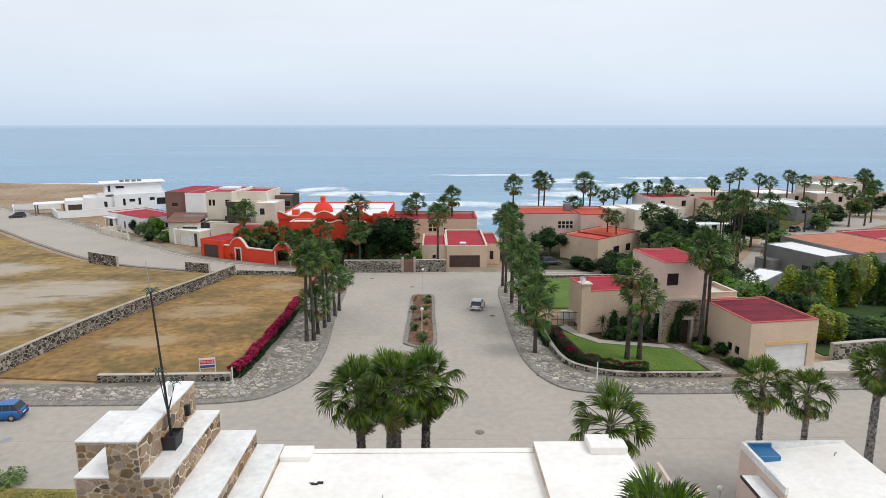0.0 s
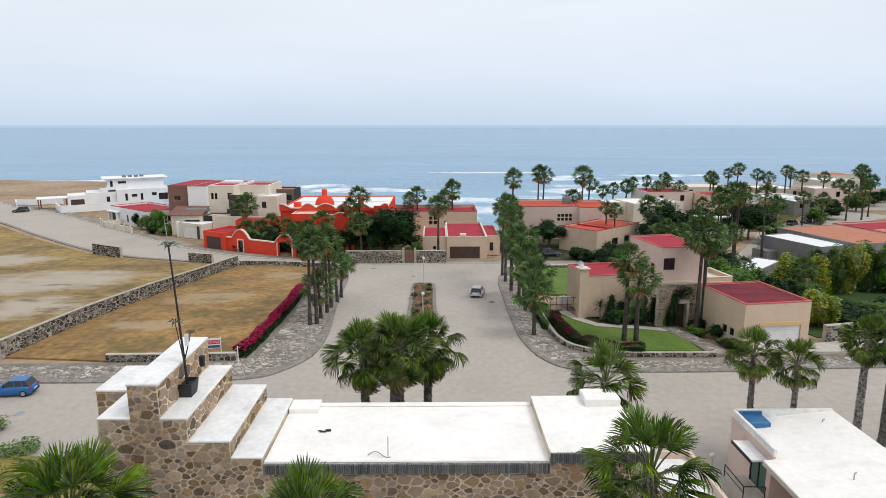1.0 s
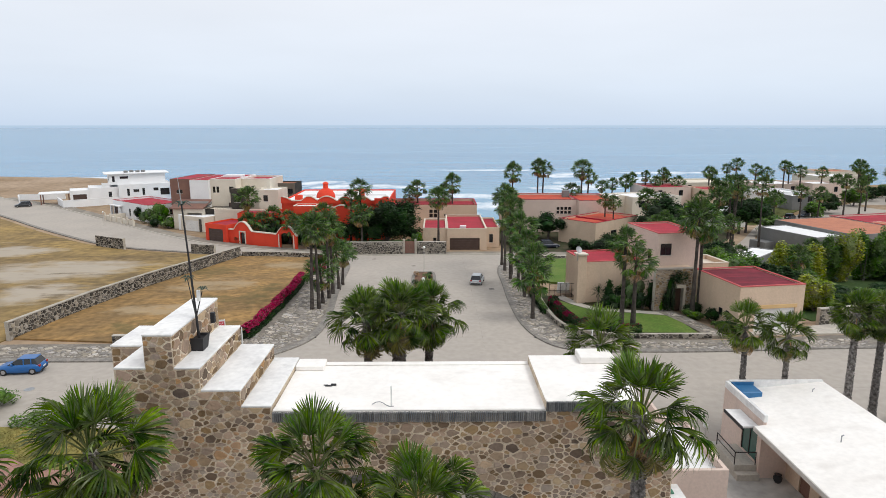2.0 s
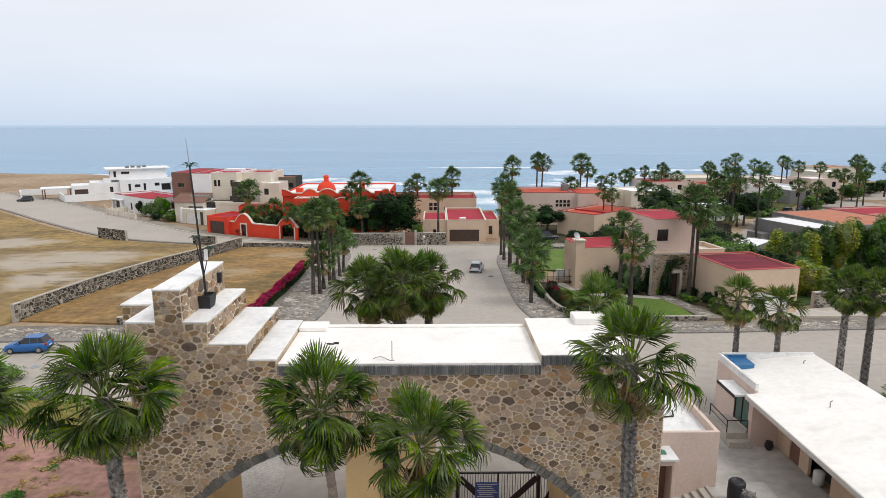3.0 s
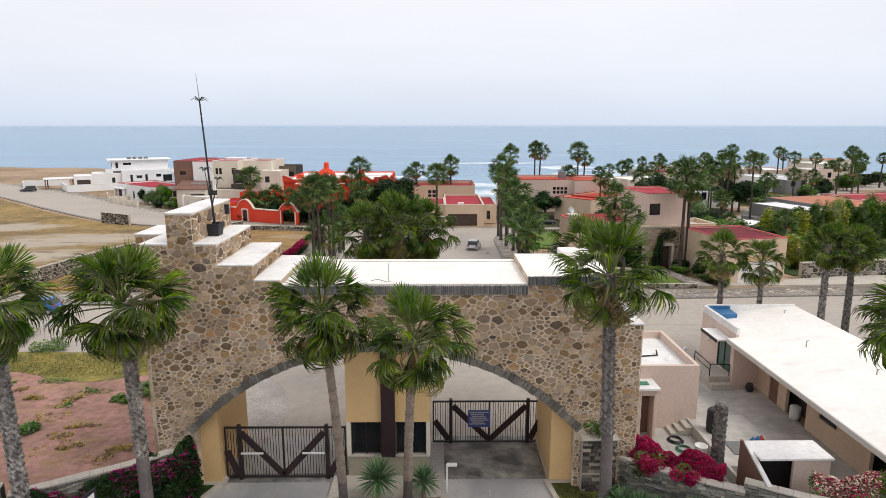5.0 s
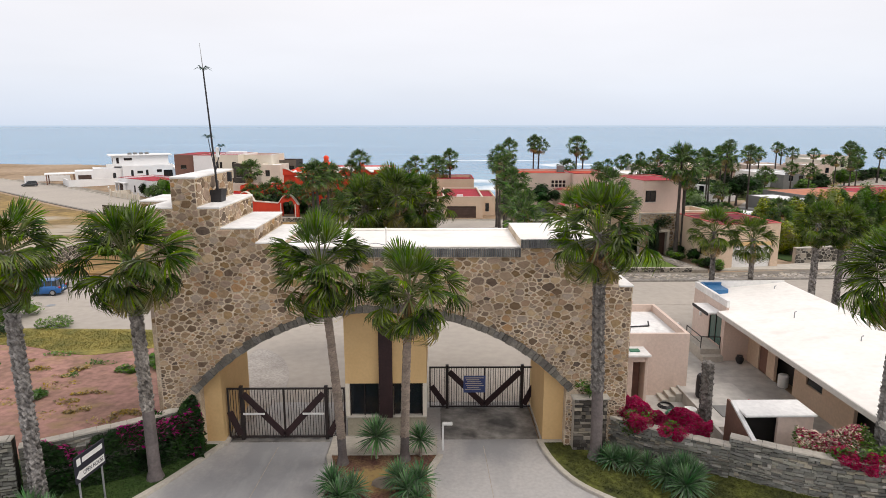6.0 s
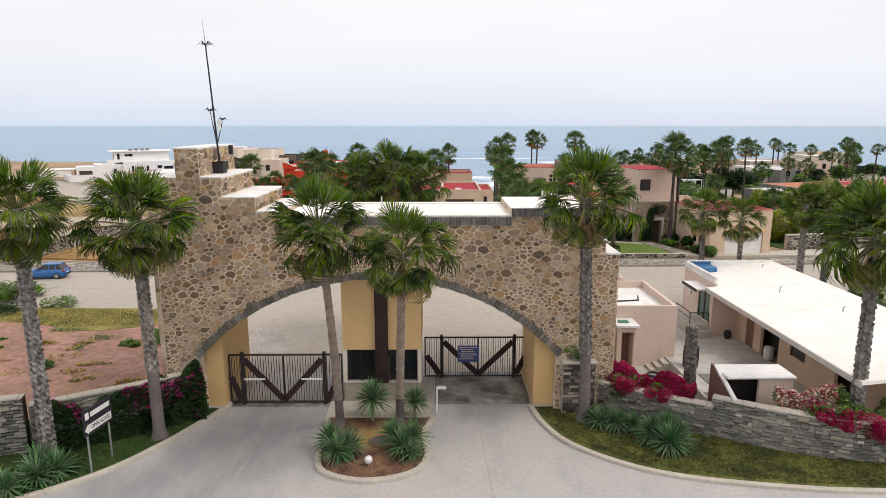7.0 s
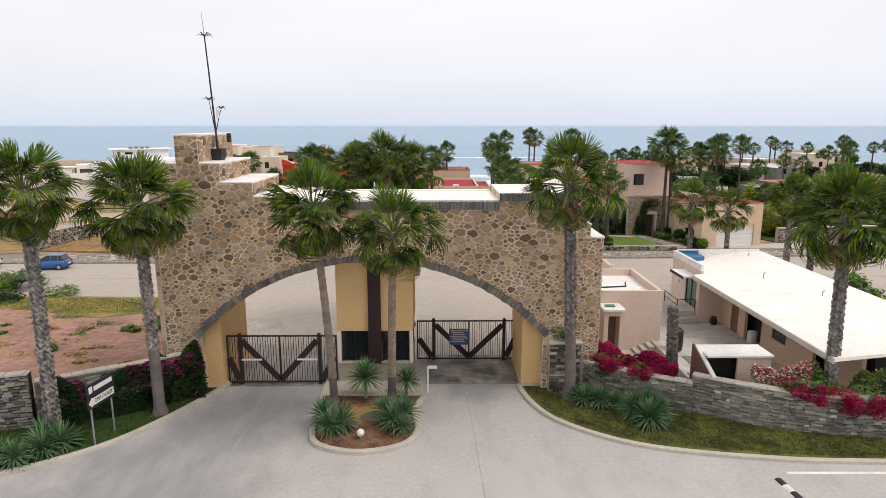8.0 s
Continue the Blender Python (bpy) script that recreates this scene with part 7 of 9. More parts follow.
for x, y, z in ((3.8, 139, 7.6), (1.5, 142, 4.8), (-5.2, 140, 6.2), (-7.6, 143, 4.4), (19.6, 140, 10.4), (26.8, 142, 11.6), (28.2, 143, 11.0), (38.4, 141, 11.2), (40.2, 142, 9.0), (35.6, 141, 5.2), (17.2, 124, 5.6),
                (0.0, 101.5, 8.2), (-17.0, 111.5, 8.9), (-19.4, 111.2, 6.6), (-16.0, 103.5, 4.4), (17, 118, 4.6), (-24.6, 105.5, 4.2), (-27.6, 105, 2.4), (-30.4, 106.6, 1.6)):
    far_palm(x, y, z, "seafront palms", 1.12, "slender fan palm near the seafront houses", slim=0.9)
for x, y, z in ((30.4, 47, 12.2), (31.8, 48.5, 11.2)):
    far_palm(x, y, z, "garden palms", 1.05, "very tall slender fan palm in the front garden", slim=0.85)
for x, y, z in ((20.8, 43.4, 9.8), (22.1, 43.3, 7.6)):
    far_palm(x, y, z, "garden palms", 1.0, "fan palm on the front lawn", slim=0.9)
for x, y, z in ((48.5, 118, 6.0), (52.5, 120, 5.0), (46, 100, 3.8), (43, 96, 3.4), (94.5, 147.6, 2.6), (101.5, 147.0, 4.4), (106.4, 146.8, 3.7), (119.4, 155.6, 6.4), (62.4, 104.4, 10.6), (73.3, 123.9, 6.8), (67.6, 117.4, 9.5), (66.0, 100.4, 10.6), (75.7, 152.3, 2.0),
                (65.4, 119.5, 8.2), (70.2, 121, 7.4), (64.0, 115, 7.0), (72.0, 127, 5.6), (125, 157, 5.0), (131, 163, 7.4), (58, 96, 3.6)):
    far_palm(x, y, z, "street palms", 1.0, "fan palm along the side street", slim=0.75)
for x, y, z in ((39.0, 118.9, 5.4), (40.2, 115.8, 5.2)):
    far_palm(x, y, z, "garden palms", 0.9, "slender fan palm in front of the orange-roofed house", slim=0.7)
for k, (x, y, z) in enumerate(((57, 190, 2.6), (60, 188, 3.6), (65, 190, 4.4), (68, 192, 5.2), (72, 190, 6.0), (74, 186, 4.6), (78, 190, 6.8), (80, 192, 5.6), (82, 186, 4.2), (94, 190, 7.4), (96, 192, 6.4), (102, 188, 10.2), (100, 190, 8.6), (111, 192, 8.0), (114, 190, 7.0), (120, 190, 9.6), (123, 192, 8.4), (126, 190, 7.6),
                               (132, 188, 7.4), (139, 190, 4.6), (146, 190, 9.4), (149, 194, 8.2), (154, 186, 7.6), (158, 184, 9.0), (161, 188, 7.8), (164, 180, 8.4), (167, 186, 6.2), (172, 190, 9.4))):
    far_palm(x, y, z - 0.8, "coast palms", 0.98, "fan palm in the far row along the coast", slim=1.0)

# ---- walls of stone ----
def stone_wall(name, line, height, thick, label, core, stones, size, cap=None, seed=1, parts=0, z0=0.0, category="wall", squash=1.3, proud=0.04, joint=0.03, sides=(1,)):
    """A wall along a plan line with its stones standing proud on the sides that are seen."""
    w = empty(name, pose(0, 0, 0), label, category, "stone walls")
    rnd = random.Random(seed)
    ribbon("core", line, thick, z0, height, core, w)
    if cap:
        lo = ribbon("cap", line, thick + 0.08, z0 + height + 0.004, 0.07, cap, w)
        for v in lo.data.vertices:
            if v.co.z < z0 + height + ground_z(v.co.y) - 0.1:
                v.co.z += 0.3
    run = 0.0
    for (xa, ya), (xb, yb) in zip(line, line[1:]):
        a, b = Vector((xa, ya, 0)), Vector((xb, yb, 0))
        ln = (b - a).length
        if ln < 0.05:
            continue
        d = (b - a) / ln
        ga, gb = ground_z(ya) + z0, ground_z(yb) + z0
        for s in sides:
            n = Vector((d.y, -d.x, 0)) * s
            up = Vector((0, 0, 1))
            found = cells(0, 0.02, ln, height - 0.02, size, lambda x, z: True, rnd, squash)
            along = (d * ln + Vector((0, 0, gb - ga))) / ln
            lay_stones("stone", found, w, a + n * (thick / 2) + Vector((0, 0, ga)), along, up, n, stones, joint, proud, parts, "stonework", rnd)
    return w


def course_wall(name, line, heights, thick, label, seed=1, limit=300):
    """A dry wall of long flat ledge stones in uneven courses, and a rough coping."""
    w = empty(name, pose(0, 0, 0), label, "wall", "stone walls")
    rnd = random.Random(seed)
    n_pts = len(line)
    lens = [0.0]
    for a, b in zip(line, line[1:]):
        lens.append(lens[-1] + (Vector(b) - Vector(a)).length)

    def at(s):
        for i in range(n_pts - 1):
            if s <= lens[i + 1] or i == n_pts - 2:
                t = (s - lens[i]) / (lens[i + 1] - lens[i])
                a, b = Vector(line[i]), Vector(line[i + 1])
                d = (b - a).normalized()
                return a + (b - a) * t, d, heights[i] + (heights[i + 1] - heights[i]) * t
    bm = bmesh.new()
    prev = None
    for i in range(n_pts):
        p, d, h = at(lens[i])
        n = Vector((-d.y, d.x))
        ring = [bm.verts.new((p.x + n.x * o, p.y + n.y * o, z)) for o, z in ((-thick / 2 + 0.06, -0.2), (-thick / 2 + 0.06, h - 0.04), (thick / 2, h - 0.04), (thick / 2, -0.2))]
        if prev:
            for k in range(3):
                bm.faces.new((prev[k], ring[k], ring[k + 1], prev[k + 1]))
        prev = ring
    part("core", bm, M_DARKSTONE, w)
    z, count = 0.0, 0
    jv, jf = [], []
    top = max(heights)
    while z < top:
        ch = rnd.uniform(0.10, 0.19)
        s = -rnd.uniform(0, 0.3)
        while s < lens[-1]:
            ln = rnd.uniform(0.16, 0.52)
            a0, a1 = max(s, 0) + 0.008, min(s + ln, lens[-1]) - 0.008
            s += ln
            if a1 - a0 < 0.06:
                continue
            (pa, da, ha), (pb, db, hb) = at(a0), at(a1)
            if z + ch * 0.5 > min(ha, hb):
                continue
            out = rnd.uniform(-0.01, 0.07)
            z_own = max(0.0, z + rnd.uniform(-0.05, 0.05))
            zt = z_own + ch * rnd.uniform(0.85, 1.15) - 0.015
            v = []
            for p, d in ((pa, da), (pb, db)):
                n = Vector((d.y, -d.x))
                lo, hi = rnd.uniform(-0.02, 0.02), rnd.uniform(-0.035, 0.02)
                for o, zz in ((thick / 2 - 0.1, z_own + lo), (thick / 2 + out + rnd.uniform(-0.02, 0.02), z_own + lo + 0.015), (thick / 2 + out - 0.015, zt + hi - 0.015), (thick / 2 - 0.1, zt + hi)):
                    v.append((p.x + n.x * o, p.y + n.y * o, max(zz, 0)))
            f = [(0, 1, 5, 4), (1, 2, 6, 5), (2, 3, 7, 6), (0, 3, 2, 1), (4, 5, 6, 7)]
            if count < limit:
                c = Vector(v[0])
                shared("stone", mesh_of("stone", [Vector(q) - c for q in v], f, M_LEDGE), w, Matrix.Translation(c))
            else:
                k = len(jv)
                jv += v
                jf += [tuple(k + i for i in g) for g in f]
            count += 1
        z += ch
    if jv:
        tagged(shared("stonework", mesh_of("stonework", jv, jf, M_LEDGE), w), kind="stuff")
    s = 0.0
    while s < lens[-1]:
        ln = rnd.uniform(0.5, 1.0)
        (pa, da, ha), (pb, db, hb) = at(s + 0.01), at(min(s + ln, lens[-1]) - 0.01)
        t = rnd.uniform(0.05, 0.09)
        v = []
        for p, d, h in ((pa, da, ha), (pb, db, hb)):
            n = Vector((d.y, -d.x))
            for o, zz in ((-thick / 2 - 0.03, h - 0.035), (thick / 2 + 0.04, h - 0.035), (thick / 2 + 0.03, h - 0.035 + t), (-thick / 2 - 0.02, h - 0.035 + t)):
                v.append((p.x + n.x * o, p.y + n.y * o, zz))
        c = Vector(v[0])
        shared("coping_stone", mesh_of("coping_stone", [Vector(q) - c for q in v], [(0, 1, 5, 4), (1, 2, 6, 5), (2, 3, 7, 6), (3, 0, 4, 7), (0, 3, 2, 1), (4, 5, 6, 7)], M_KERB), w, Matrix.Translation(c))
        s += ln
    return w


def build_walls():
    lot = [(-46.2, 39.0), (-44.6, 53), (-43, 67), (-41.2, 81), (-39.4, 96.2)]
    stone_wall("lot_wall", lot, 2.0, 0.4, "long rubble stone wall with pale coping round the dry lot", M_LIGHTJOINT, M_DARKSTONE, lambda x, z: 0.5, M_LIGHTJOINT, 3, squash=1.0, joint=0.055, proud=0.07)
    stone_wall("lot_wall", [(-39.0, 96.4), (-30, 95.6), (-22.4, 93.4)], 1.0, 0.4, "low rubble wall at the far end of the lot", M_LIGHTJOINT, M_DARKSTONE, lambda x, z: 0.5, None, 4)
    stone_wall("low_wall", [(-34.5, 38.0), (-28, 38.1), (-21.2, 38.3)], 0.8, 0.4, "low broken stone wall below the for-sale sign", M_LIGHTJOINT, M_DARKSTONE, lambda x, z: 0.42, M_KERB, 5, z0=0.1)
    stone_wall("wall_stub", [(-75, 110.2), (-66.5, 105.2)], 2.4, 0.5, "short free-standing rubble wall beside the road", M_LIGHTJOINT, M_DARKSTONE, lambda x, z: 0.6, None, 6)
    stone_wall("wall_stub", [(-50.5, 100.6), (-45, 98.4)], 2.0, 0.5, "short rubble wall by the road corner", M_LIGHTJOINT, M_DARKSTONE, lambda x, z: 0.55, None, 7)
    stone_wall("front_wall", [(-18.5, 98.6), (-7.2, 98.6)], 2.5, 0.45, "grey rubble wall in front of the beige house", M_LIGHTJOINT, M_DARKSTONE, lambda x, z: 0.42, M_KERB, 8)
    stone_wall("front_wall", [(-4.4, 98.8), (1.6, 99.0)], 2.5, 0.45, "grey rubble wall beside the brown gate", M_LIGHTJOINT, M_DARKSTONE, lambda x, z: 0.42, M_KERB, 9)
    stone_wall("planter_wall", smooth_line([(13.4, 57.8), (13.2, 49), (13.9, 42.6), (16.5, 39.9), (20, 38.9), (29.2, 38.8)], 3), 0.55, 0.4, "low stone wall round the front lawn", M_LIGHTJOINT, M_DARKSTONE, lambda x, z: 0.4, None, 10, z0=0.1)
    stone_wall("gate_post_wall", [(43.6, 43.6), (49.5, 44.8)], 1.9, 0.5, "stone boundary wall with a mailbox beside the garage", M_LIGHTJOINT, M_DARKSTONE, lambda x, z: 0.55, M_KERB, 11)
    stone_wall("gate_post_wall", [(49.5, 44.8), (70, 47)], 1.9, 0.5, "stone boundary wall in front of the tall hedges", M_LIGHTJOINT, M_DARKSTONE, lambda x, z: 0.55, M_KERB, 12)
    stone_wall("low_wall", [(14.6, 91.6), (34, 92.6)], 0.7, 0.4, "low dark wall at the back of the lawn", M_LIGHTJOINT, M_DARKSTONE, lambda x, z: 0.45, None, 13)
    arc = smooth_line([(8.9, 0.5), (10.4, -0.75), (12.0, -1.85), (14.1, -2.95)], 4)
    course_wall("garden_wall", arc, [1.75] * len(arc), 0.45, "curved dry-stone wall of grey ledge stones", 14, 150)
    arc = smooth_line([(14.15, -2.7), (16.5, -4.1), (18.8, -4.95), (21.6, -5.5), (25, -6.0), (31, -6.4)], 4)
    course_wall("garden_wall", arc, [2.1 - 0.1 * k / len(arc) for k in range(len(arc))], 0.45, "curved dry-stone wall of grey ledge stones under flowers", 15, 300)
    arc = smooth_line([(-36, -6.6), (-24, -5.2), (-21, -4.6), (-18.9, -4.0)], 4)
    course_wall("garden_wall", arc, [2.85] * len(arc), 0.5, "tall stacked ledge-stone wall behind the lawn", 16, 200)
    arc = smooth_line([(-18.85, -3.8), (-17.6, -3.15), (-16, -2.2), (-14, -0.9), (-12.4, 0.6)], 4)
    course_wall("garden_wall", arc, [2.35] * len(arc), 0.45, "stacked ledge-stone wall overgrown by bougainvillea", 17, 100)
    # facing of the pier by the arch
    rnd = random.Random(21)
    z = 0.0
    while z < 2.8:
        h = rnd.uniform(0.12, 0.22)
        x = -0.84
        while x < 0.8:
            w = rnd.uniform(0.2, 0.55)
            x1 = min(x + w, 0.85)
            part("stone", boxes((x + 0.01, -rnd.uniform(0.05, 0.1), z + 0.01, x1 - 0.01, 0.02, min(z + h, 2.88) - 0.01), bevel=0.012), M_DARKSTONE, pier)
            x = x1
        z += h


# brown gate between the front walls
bg = empty("garden_gate", pose(-7.1, 98.5, -3.05), "solid reddish-brown garden gate between stone piers", "gate")
part("leaf", boxes((0.35, 0.1, 0.1, 1.3, 0.2, 2.6), (1.33, 0.1, 0.1, 2.3, 0.2, 2.6), bevel=0.02), M_BROWNWALL, bg)
for x in (0.0, 2.35):
    part("pier", boxes((x - 0.1, -0.1, -0.2, x + 0.33, 0.4, 3.0), bevel=0.04), M_LIGHTJOINT, bg)

# ---- flowering hedges and shrubs ----
def flower_hedge(line, width, height, label, leaf, petal, count, z0=0.1, top_only=True, seed=1, size=0.11, share=0.5, petal2=None, few=0.8, start=1.0, rough=0.3):
    """A hedge along a plan line, its flowers mostly on top."""
    rnd = random.Random(seed)
    h = empty("flowering_hedge", pose(line[0][0], line[0][1], ground_z(line[0][1]) + z0), label, "hedge", "bougainvillea")
    o = Vector((line[0][0], line[0][1], ground_z(line[0][1])))
    segs = [(Vector(a), Vector(b)) for a, b in zip(line, line[1:])]
    tot = [(b - a).length for a, b in segs]

    def along(r):
        a, b = r.choices(segs, tot)[0]
        t = r.random()
        p = a + (b - a) * t
        d = (b - a).normalized()
        far = (Vector(line[0]) - p).length / max((Vector(line[0]) - Vector(line[-1])).length, 0.1)
        return p, Vector((-d.y, d.x)), start + (1 - start) * min(far, 1)

    def leafpt(r):
        p, n, tall = along(r)
        lump = (0.82 + rough * noise.noise((p.x * 0.7, p.y * 0.7, seed)) + 0.4 * rough * noise.noise((p.x * 2.1, p.y * 2.1, seed + 5))) * tall
        a = r.uniform(-0.25, 3.39)
        rad = 0.82 + 0.2 * r.random()
        q = p + n * (math.cos(a) * width / 2 * rad * lump)
        return (q.x - o.x, q.y - o.y, ground_z(q.y) - o.z + max(0.05, (0.25 + 0.75 * max(0, math.sin(a)) * rad) * height * lump * (r.uniform(0.1, 1) if abs(math.cos(a)) > 0.8 else 1)))

    def petalpt(r):
        for _ in range(14):
            x, y, z = leafpt(r)
            p = noise.noise((x * 0.55 + seed, y * 0.55, 0.3))
            up = z - (ground_z(y + o.y) - o.z)
            if (not top_only or up > height * 0.5 * start) and p > -share:
                break
        return (x, y, z + 0.05)
    v, f = leaf_cloud(leafpt, count, size, rnd)
    shared("foliage", mesh_of("foliage", v, f, leaf), h)
    v, f = leaf_cloud(petalpt, int(count * few), size * 0.95, rnd)
    shared("blossom", mesh_of("blossom", v, f, petal), h)
    if petal2:
        v, f = leaf_cloud(petalpt, int(count * 0.22), size * 0.9, rnd)
        shared("pale_blossom", mesh_of("pale_blossom", v, f, petal2), h)
    core = ribbon("stem_core", line, width * 0.3, z0, height * 0.4 * start * start, M_LEAF, h)
    core.matrix_basis = h.matrix_basis.inverted()
    return h


flower_hedge([(-21.2, 38.9), (-20.7, 42), (-20.5, 50), (-20.6, 60), (-21.4, 70)], 1.7, 1.5, "clipped bougainvillea hedge, green below and crimson on top", M_LEAF, M_PETAL, 9000, size=0.16, seed=2, share=1.6, few=1.5)
flower_hedge([(-19.8, 74), (-20.2, 80)], 1.8, 3.0, "tall crimson bougainvillea beside the avenue palms", M_LEAF, M_PETAL, 2500, size=0.16, seed=3, share=0.8, top_only=False)
flower_hedge([(14.4, 52), (14.5, 46.5), (15.2, 42.4), (17.2, 40.4), (20.0, 39.5), (21.8, 39.4)], 1.6, 1.5, "bougainvillea shrubs with dark crimson flowers by the lawn wall", M_LEAF, M_PETALDARK, 6500, z0=0.25, size=0.14, seed=4, share=-0.12, few=0.4)
flower_hedge([(12.9, 48), (12.8, 56), (13.2, 66)], 1.0, 1.0, "dark green trailing shrubs on the lawn wall", M_LEAF, M_LEAFMID, 2500, size=0.14, seed=5)
flower_hedge([(-18.2, -4.2), (-17.2, -3.65), (-15.7, -2.75), (-13.8, -1.55), (-12.3, 0.0)], 1.7, 3.1, "dark bougainvillea bank with purple flowers by the lawn", M_LEAF, M_PETALPINK, 26000, z0=0.05, size=0.12, seed=6, share=0.12, few=0.075, start=0.8, rough=0.3)
flower_hedge([(-14.2, -0.75), (-12.9, -0.7), (-11.8, -0.45)], 1.5, 2.5, "bougainvillea climbing the foot of the arch", M_LEAF, M_PETALPINK, 5000, z0=0.0, size=0.1, seed=7, share=-0.05, top_only=False, few=0.12, rough=0.45)
flower_hedge([(9.5, 0.9), (10.9, -0.3), (12.4, -1.1), (13.6, -1.9)], 1.9, 3.1, "crimson bougainvillea spilling over the curved stone wall", M_LEAF, M_PETAL, 14000, z0=0.0, size=0.06, seed=8, share=0.9, few=2.4)
flower_hedge([(16.9, -3.3), (19.0, -4.0), (22, -4.6), (26, -5.2), (30, -5.5)], 2.0, 3.3, "mixed crimson and cream bougainvillea over the stone wall", M_LEAFMID, M_PETAL, 30000, z0=0.0, size=0.075, seed=9, share=-0.15, petal2=M_PETALPALE, few=0.16)
for k, (x, y, rx, base, top) in enumerate(((10.3, -1.1, 0.8, 1.2, 2.6), (11.6, -1.9, 0.7, 1.35, 2.3), (19.4, -5.3, 0.7, 1.5, 2.7), (20.6, -5.55, 0.8, 1.2, 2.6), (21.9, -5.75, 0.9, 0.9, 2.6), (23.3, -6.0, 0.9, 1.0, 2.7), (24.8, -6.15, 1.0, 0.8, 2.6), (26.6, -6.3, 1.0, 1.1, 2.7), (18.2, -4.9, 0.6, 1.7, 2.6))):
    bush(x, y, rx, 0.55, top, M_PETAL, "crimson bougainvillea spray hanging over the stone wall", 3000, 0.05, category="bougainvillea", group="bougainvillea", seed=200 + k, name="bougainvillea_spray", clumps=9, core=False, base=base, z0=0.0)
    bush(x + 0.1, y + 0.25, rx * 1.15, 0.55, top + 0.15, M_LEAFMID, "green bougainvillea leaves behind the crimson sprays", 700, 0.085, category="bougainvillea", group="bougainvillea", seed=230 + k, name="bougainvillea_foliage", clumps=9, core=False, base=base * 0.9, z0=0.0)
bush(7.9, -0.25, 0.75, 0.5, 0.9, M_LEAFMID, "small green shrub trailing over the stone pier", 500, 0.09, z0=3.02, seed=41, core=False)
bush(9.2, 1.9, 1.0, 0.9, 2.6, M_LEAFMID, "green shrub between the pier and the wall", 900, 0.13, seed=1)
bush(9.9, 7.0, 1.0, 1.0, 3.2, M_PETAL, "dark reddish shrub beside the gate wall", 300, 0.14, seed=2)
for x, y, r, h, m, lab in ((-37.2, 22.4, 2.2, 1.9, M_LEAFMID, "glossy green rounded shrub beside the street"), (-31.7, 20.0, 1.5, 1.0, M_LEAFMID, "low green shrub beside the street"), (-35.4, 18.4, 2.0, 0.8, M_LEAF, "low dark shrub on the olive grass"),
                           (-20.4, 12.4, 0.9, 0.6, M_LEAFMID, "small green tuft on the pink gravel"), (-19.4, 11.0, 1.0, 0.8, M_LEAFMID, "small green tuft on the pink gravel"), (-21.0, 10.2, 0.8, 0.5, M_LEAFMID, "small green tuft on the pink gravel"), (-24.6, 6.2, 1.0, 0.7, M_LEAFMID, "green tuft beside the ledge wall")):
    bush(x, y, r, r, h, m, lab, int(500 * r), 0.13, group="shrubs", core=h > 1)
for k in range(40):
    x, y = R.uniform(-36, -15.8), R.uniform(2.5, 13.5)
    bush(x, y, R.uniform(0.5, 1.5), R.uniform(0.4, 0.9), R.uniform(0.2, 0.42), M_STRAW if k % 4 else M_LEAFMID, "dry straw-coloured tuft on the pink gravel", 200, 0.11, group="dry tufts", core=False, seed=k, clumps=4, name="grass_tuft", category="grass")

# trees and tall hedges further off
tree(-11.6, 109, 8.4, 6, 11.8, M_LEAF, "broad dark green tree in front of the beige house", 12000, 0.36, seed=1, crown_from=0.05, clumps=40)
tree(-20.5, 110, 4, 4, 6.0, M_LEAF, "dark green tree by the vermilion house", 2200, 0.32, seed=2)
bush(-4.6, 101.6, 1.6, 1.6, 4.2, M_LEAFMID, "tall green banana-like shrub by the wall", 700, 0.3)
tree(25.5, 117, 5.5, 5, 6.8, M_LEAF, "dark green tree between seafront houses", 2400, 0.34, seed=3)
tree(16.5, 112, 3.5, 4, 5.2, M_LEAFMID, "green shrub tree at the avenue's end", 1500, 0.3, seed=4)
tree(51, 113, 7.5, 6, 11.4, M_LEAF, "broad dark tree behind the beige house", 3600, 0.36, seed=5)
tree(55, 122, 6, 6, 6.5, M_LEAF, "dark tree between houses", 2200, 0.38, seed=6)
tree(76, 126, 7.5, 6, 9.0, M_LEAF, "tall dark tree along the street", 3200, 0.4, seed=7)
tree(43, 62, 4.5, 5, 6.0, M_LEAFMID, "green tree behind the beige house", 2000, 0.3, seed=9)
tree(43.5, 56, 2.5, 3, 4.4, M_LEAF, "dark green shrub tree beside the house wall", 1300, 0.26, seed=10)
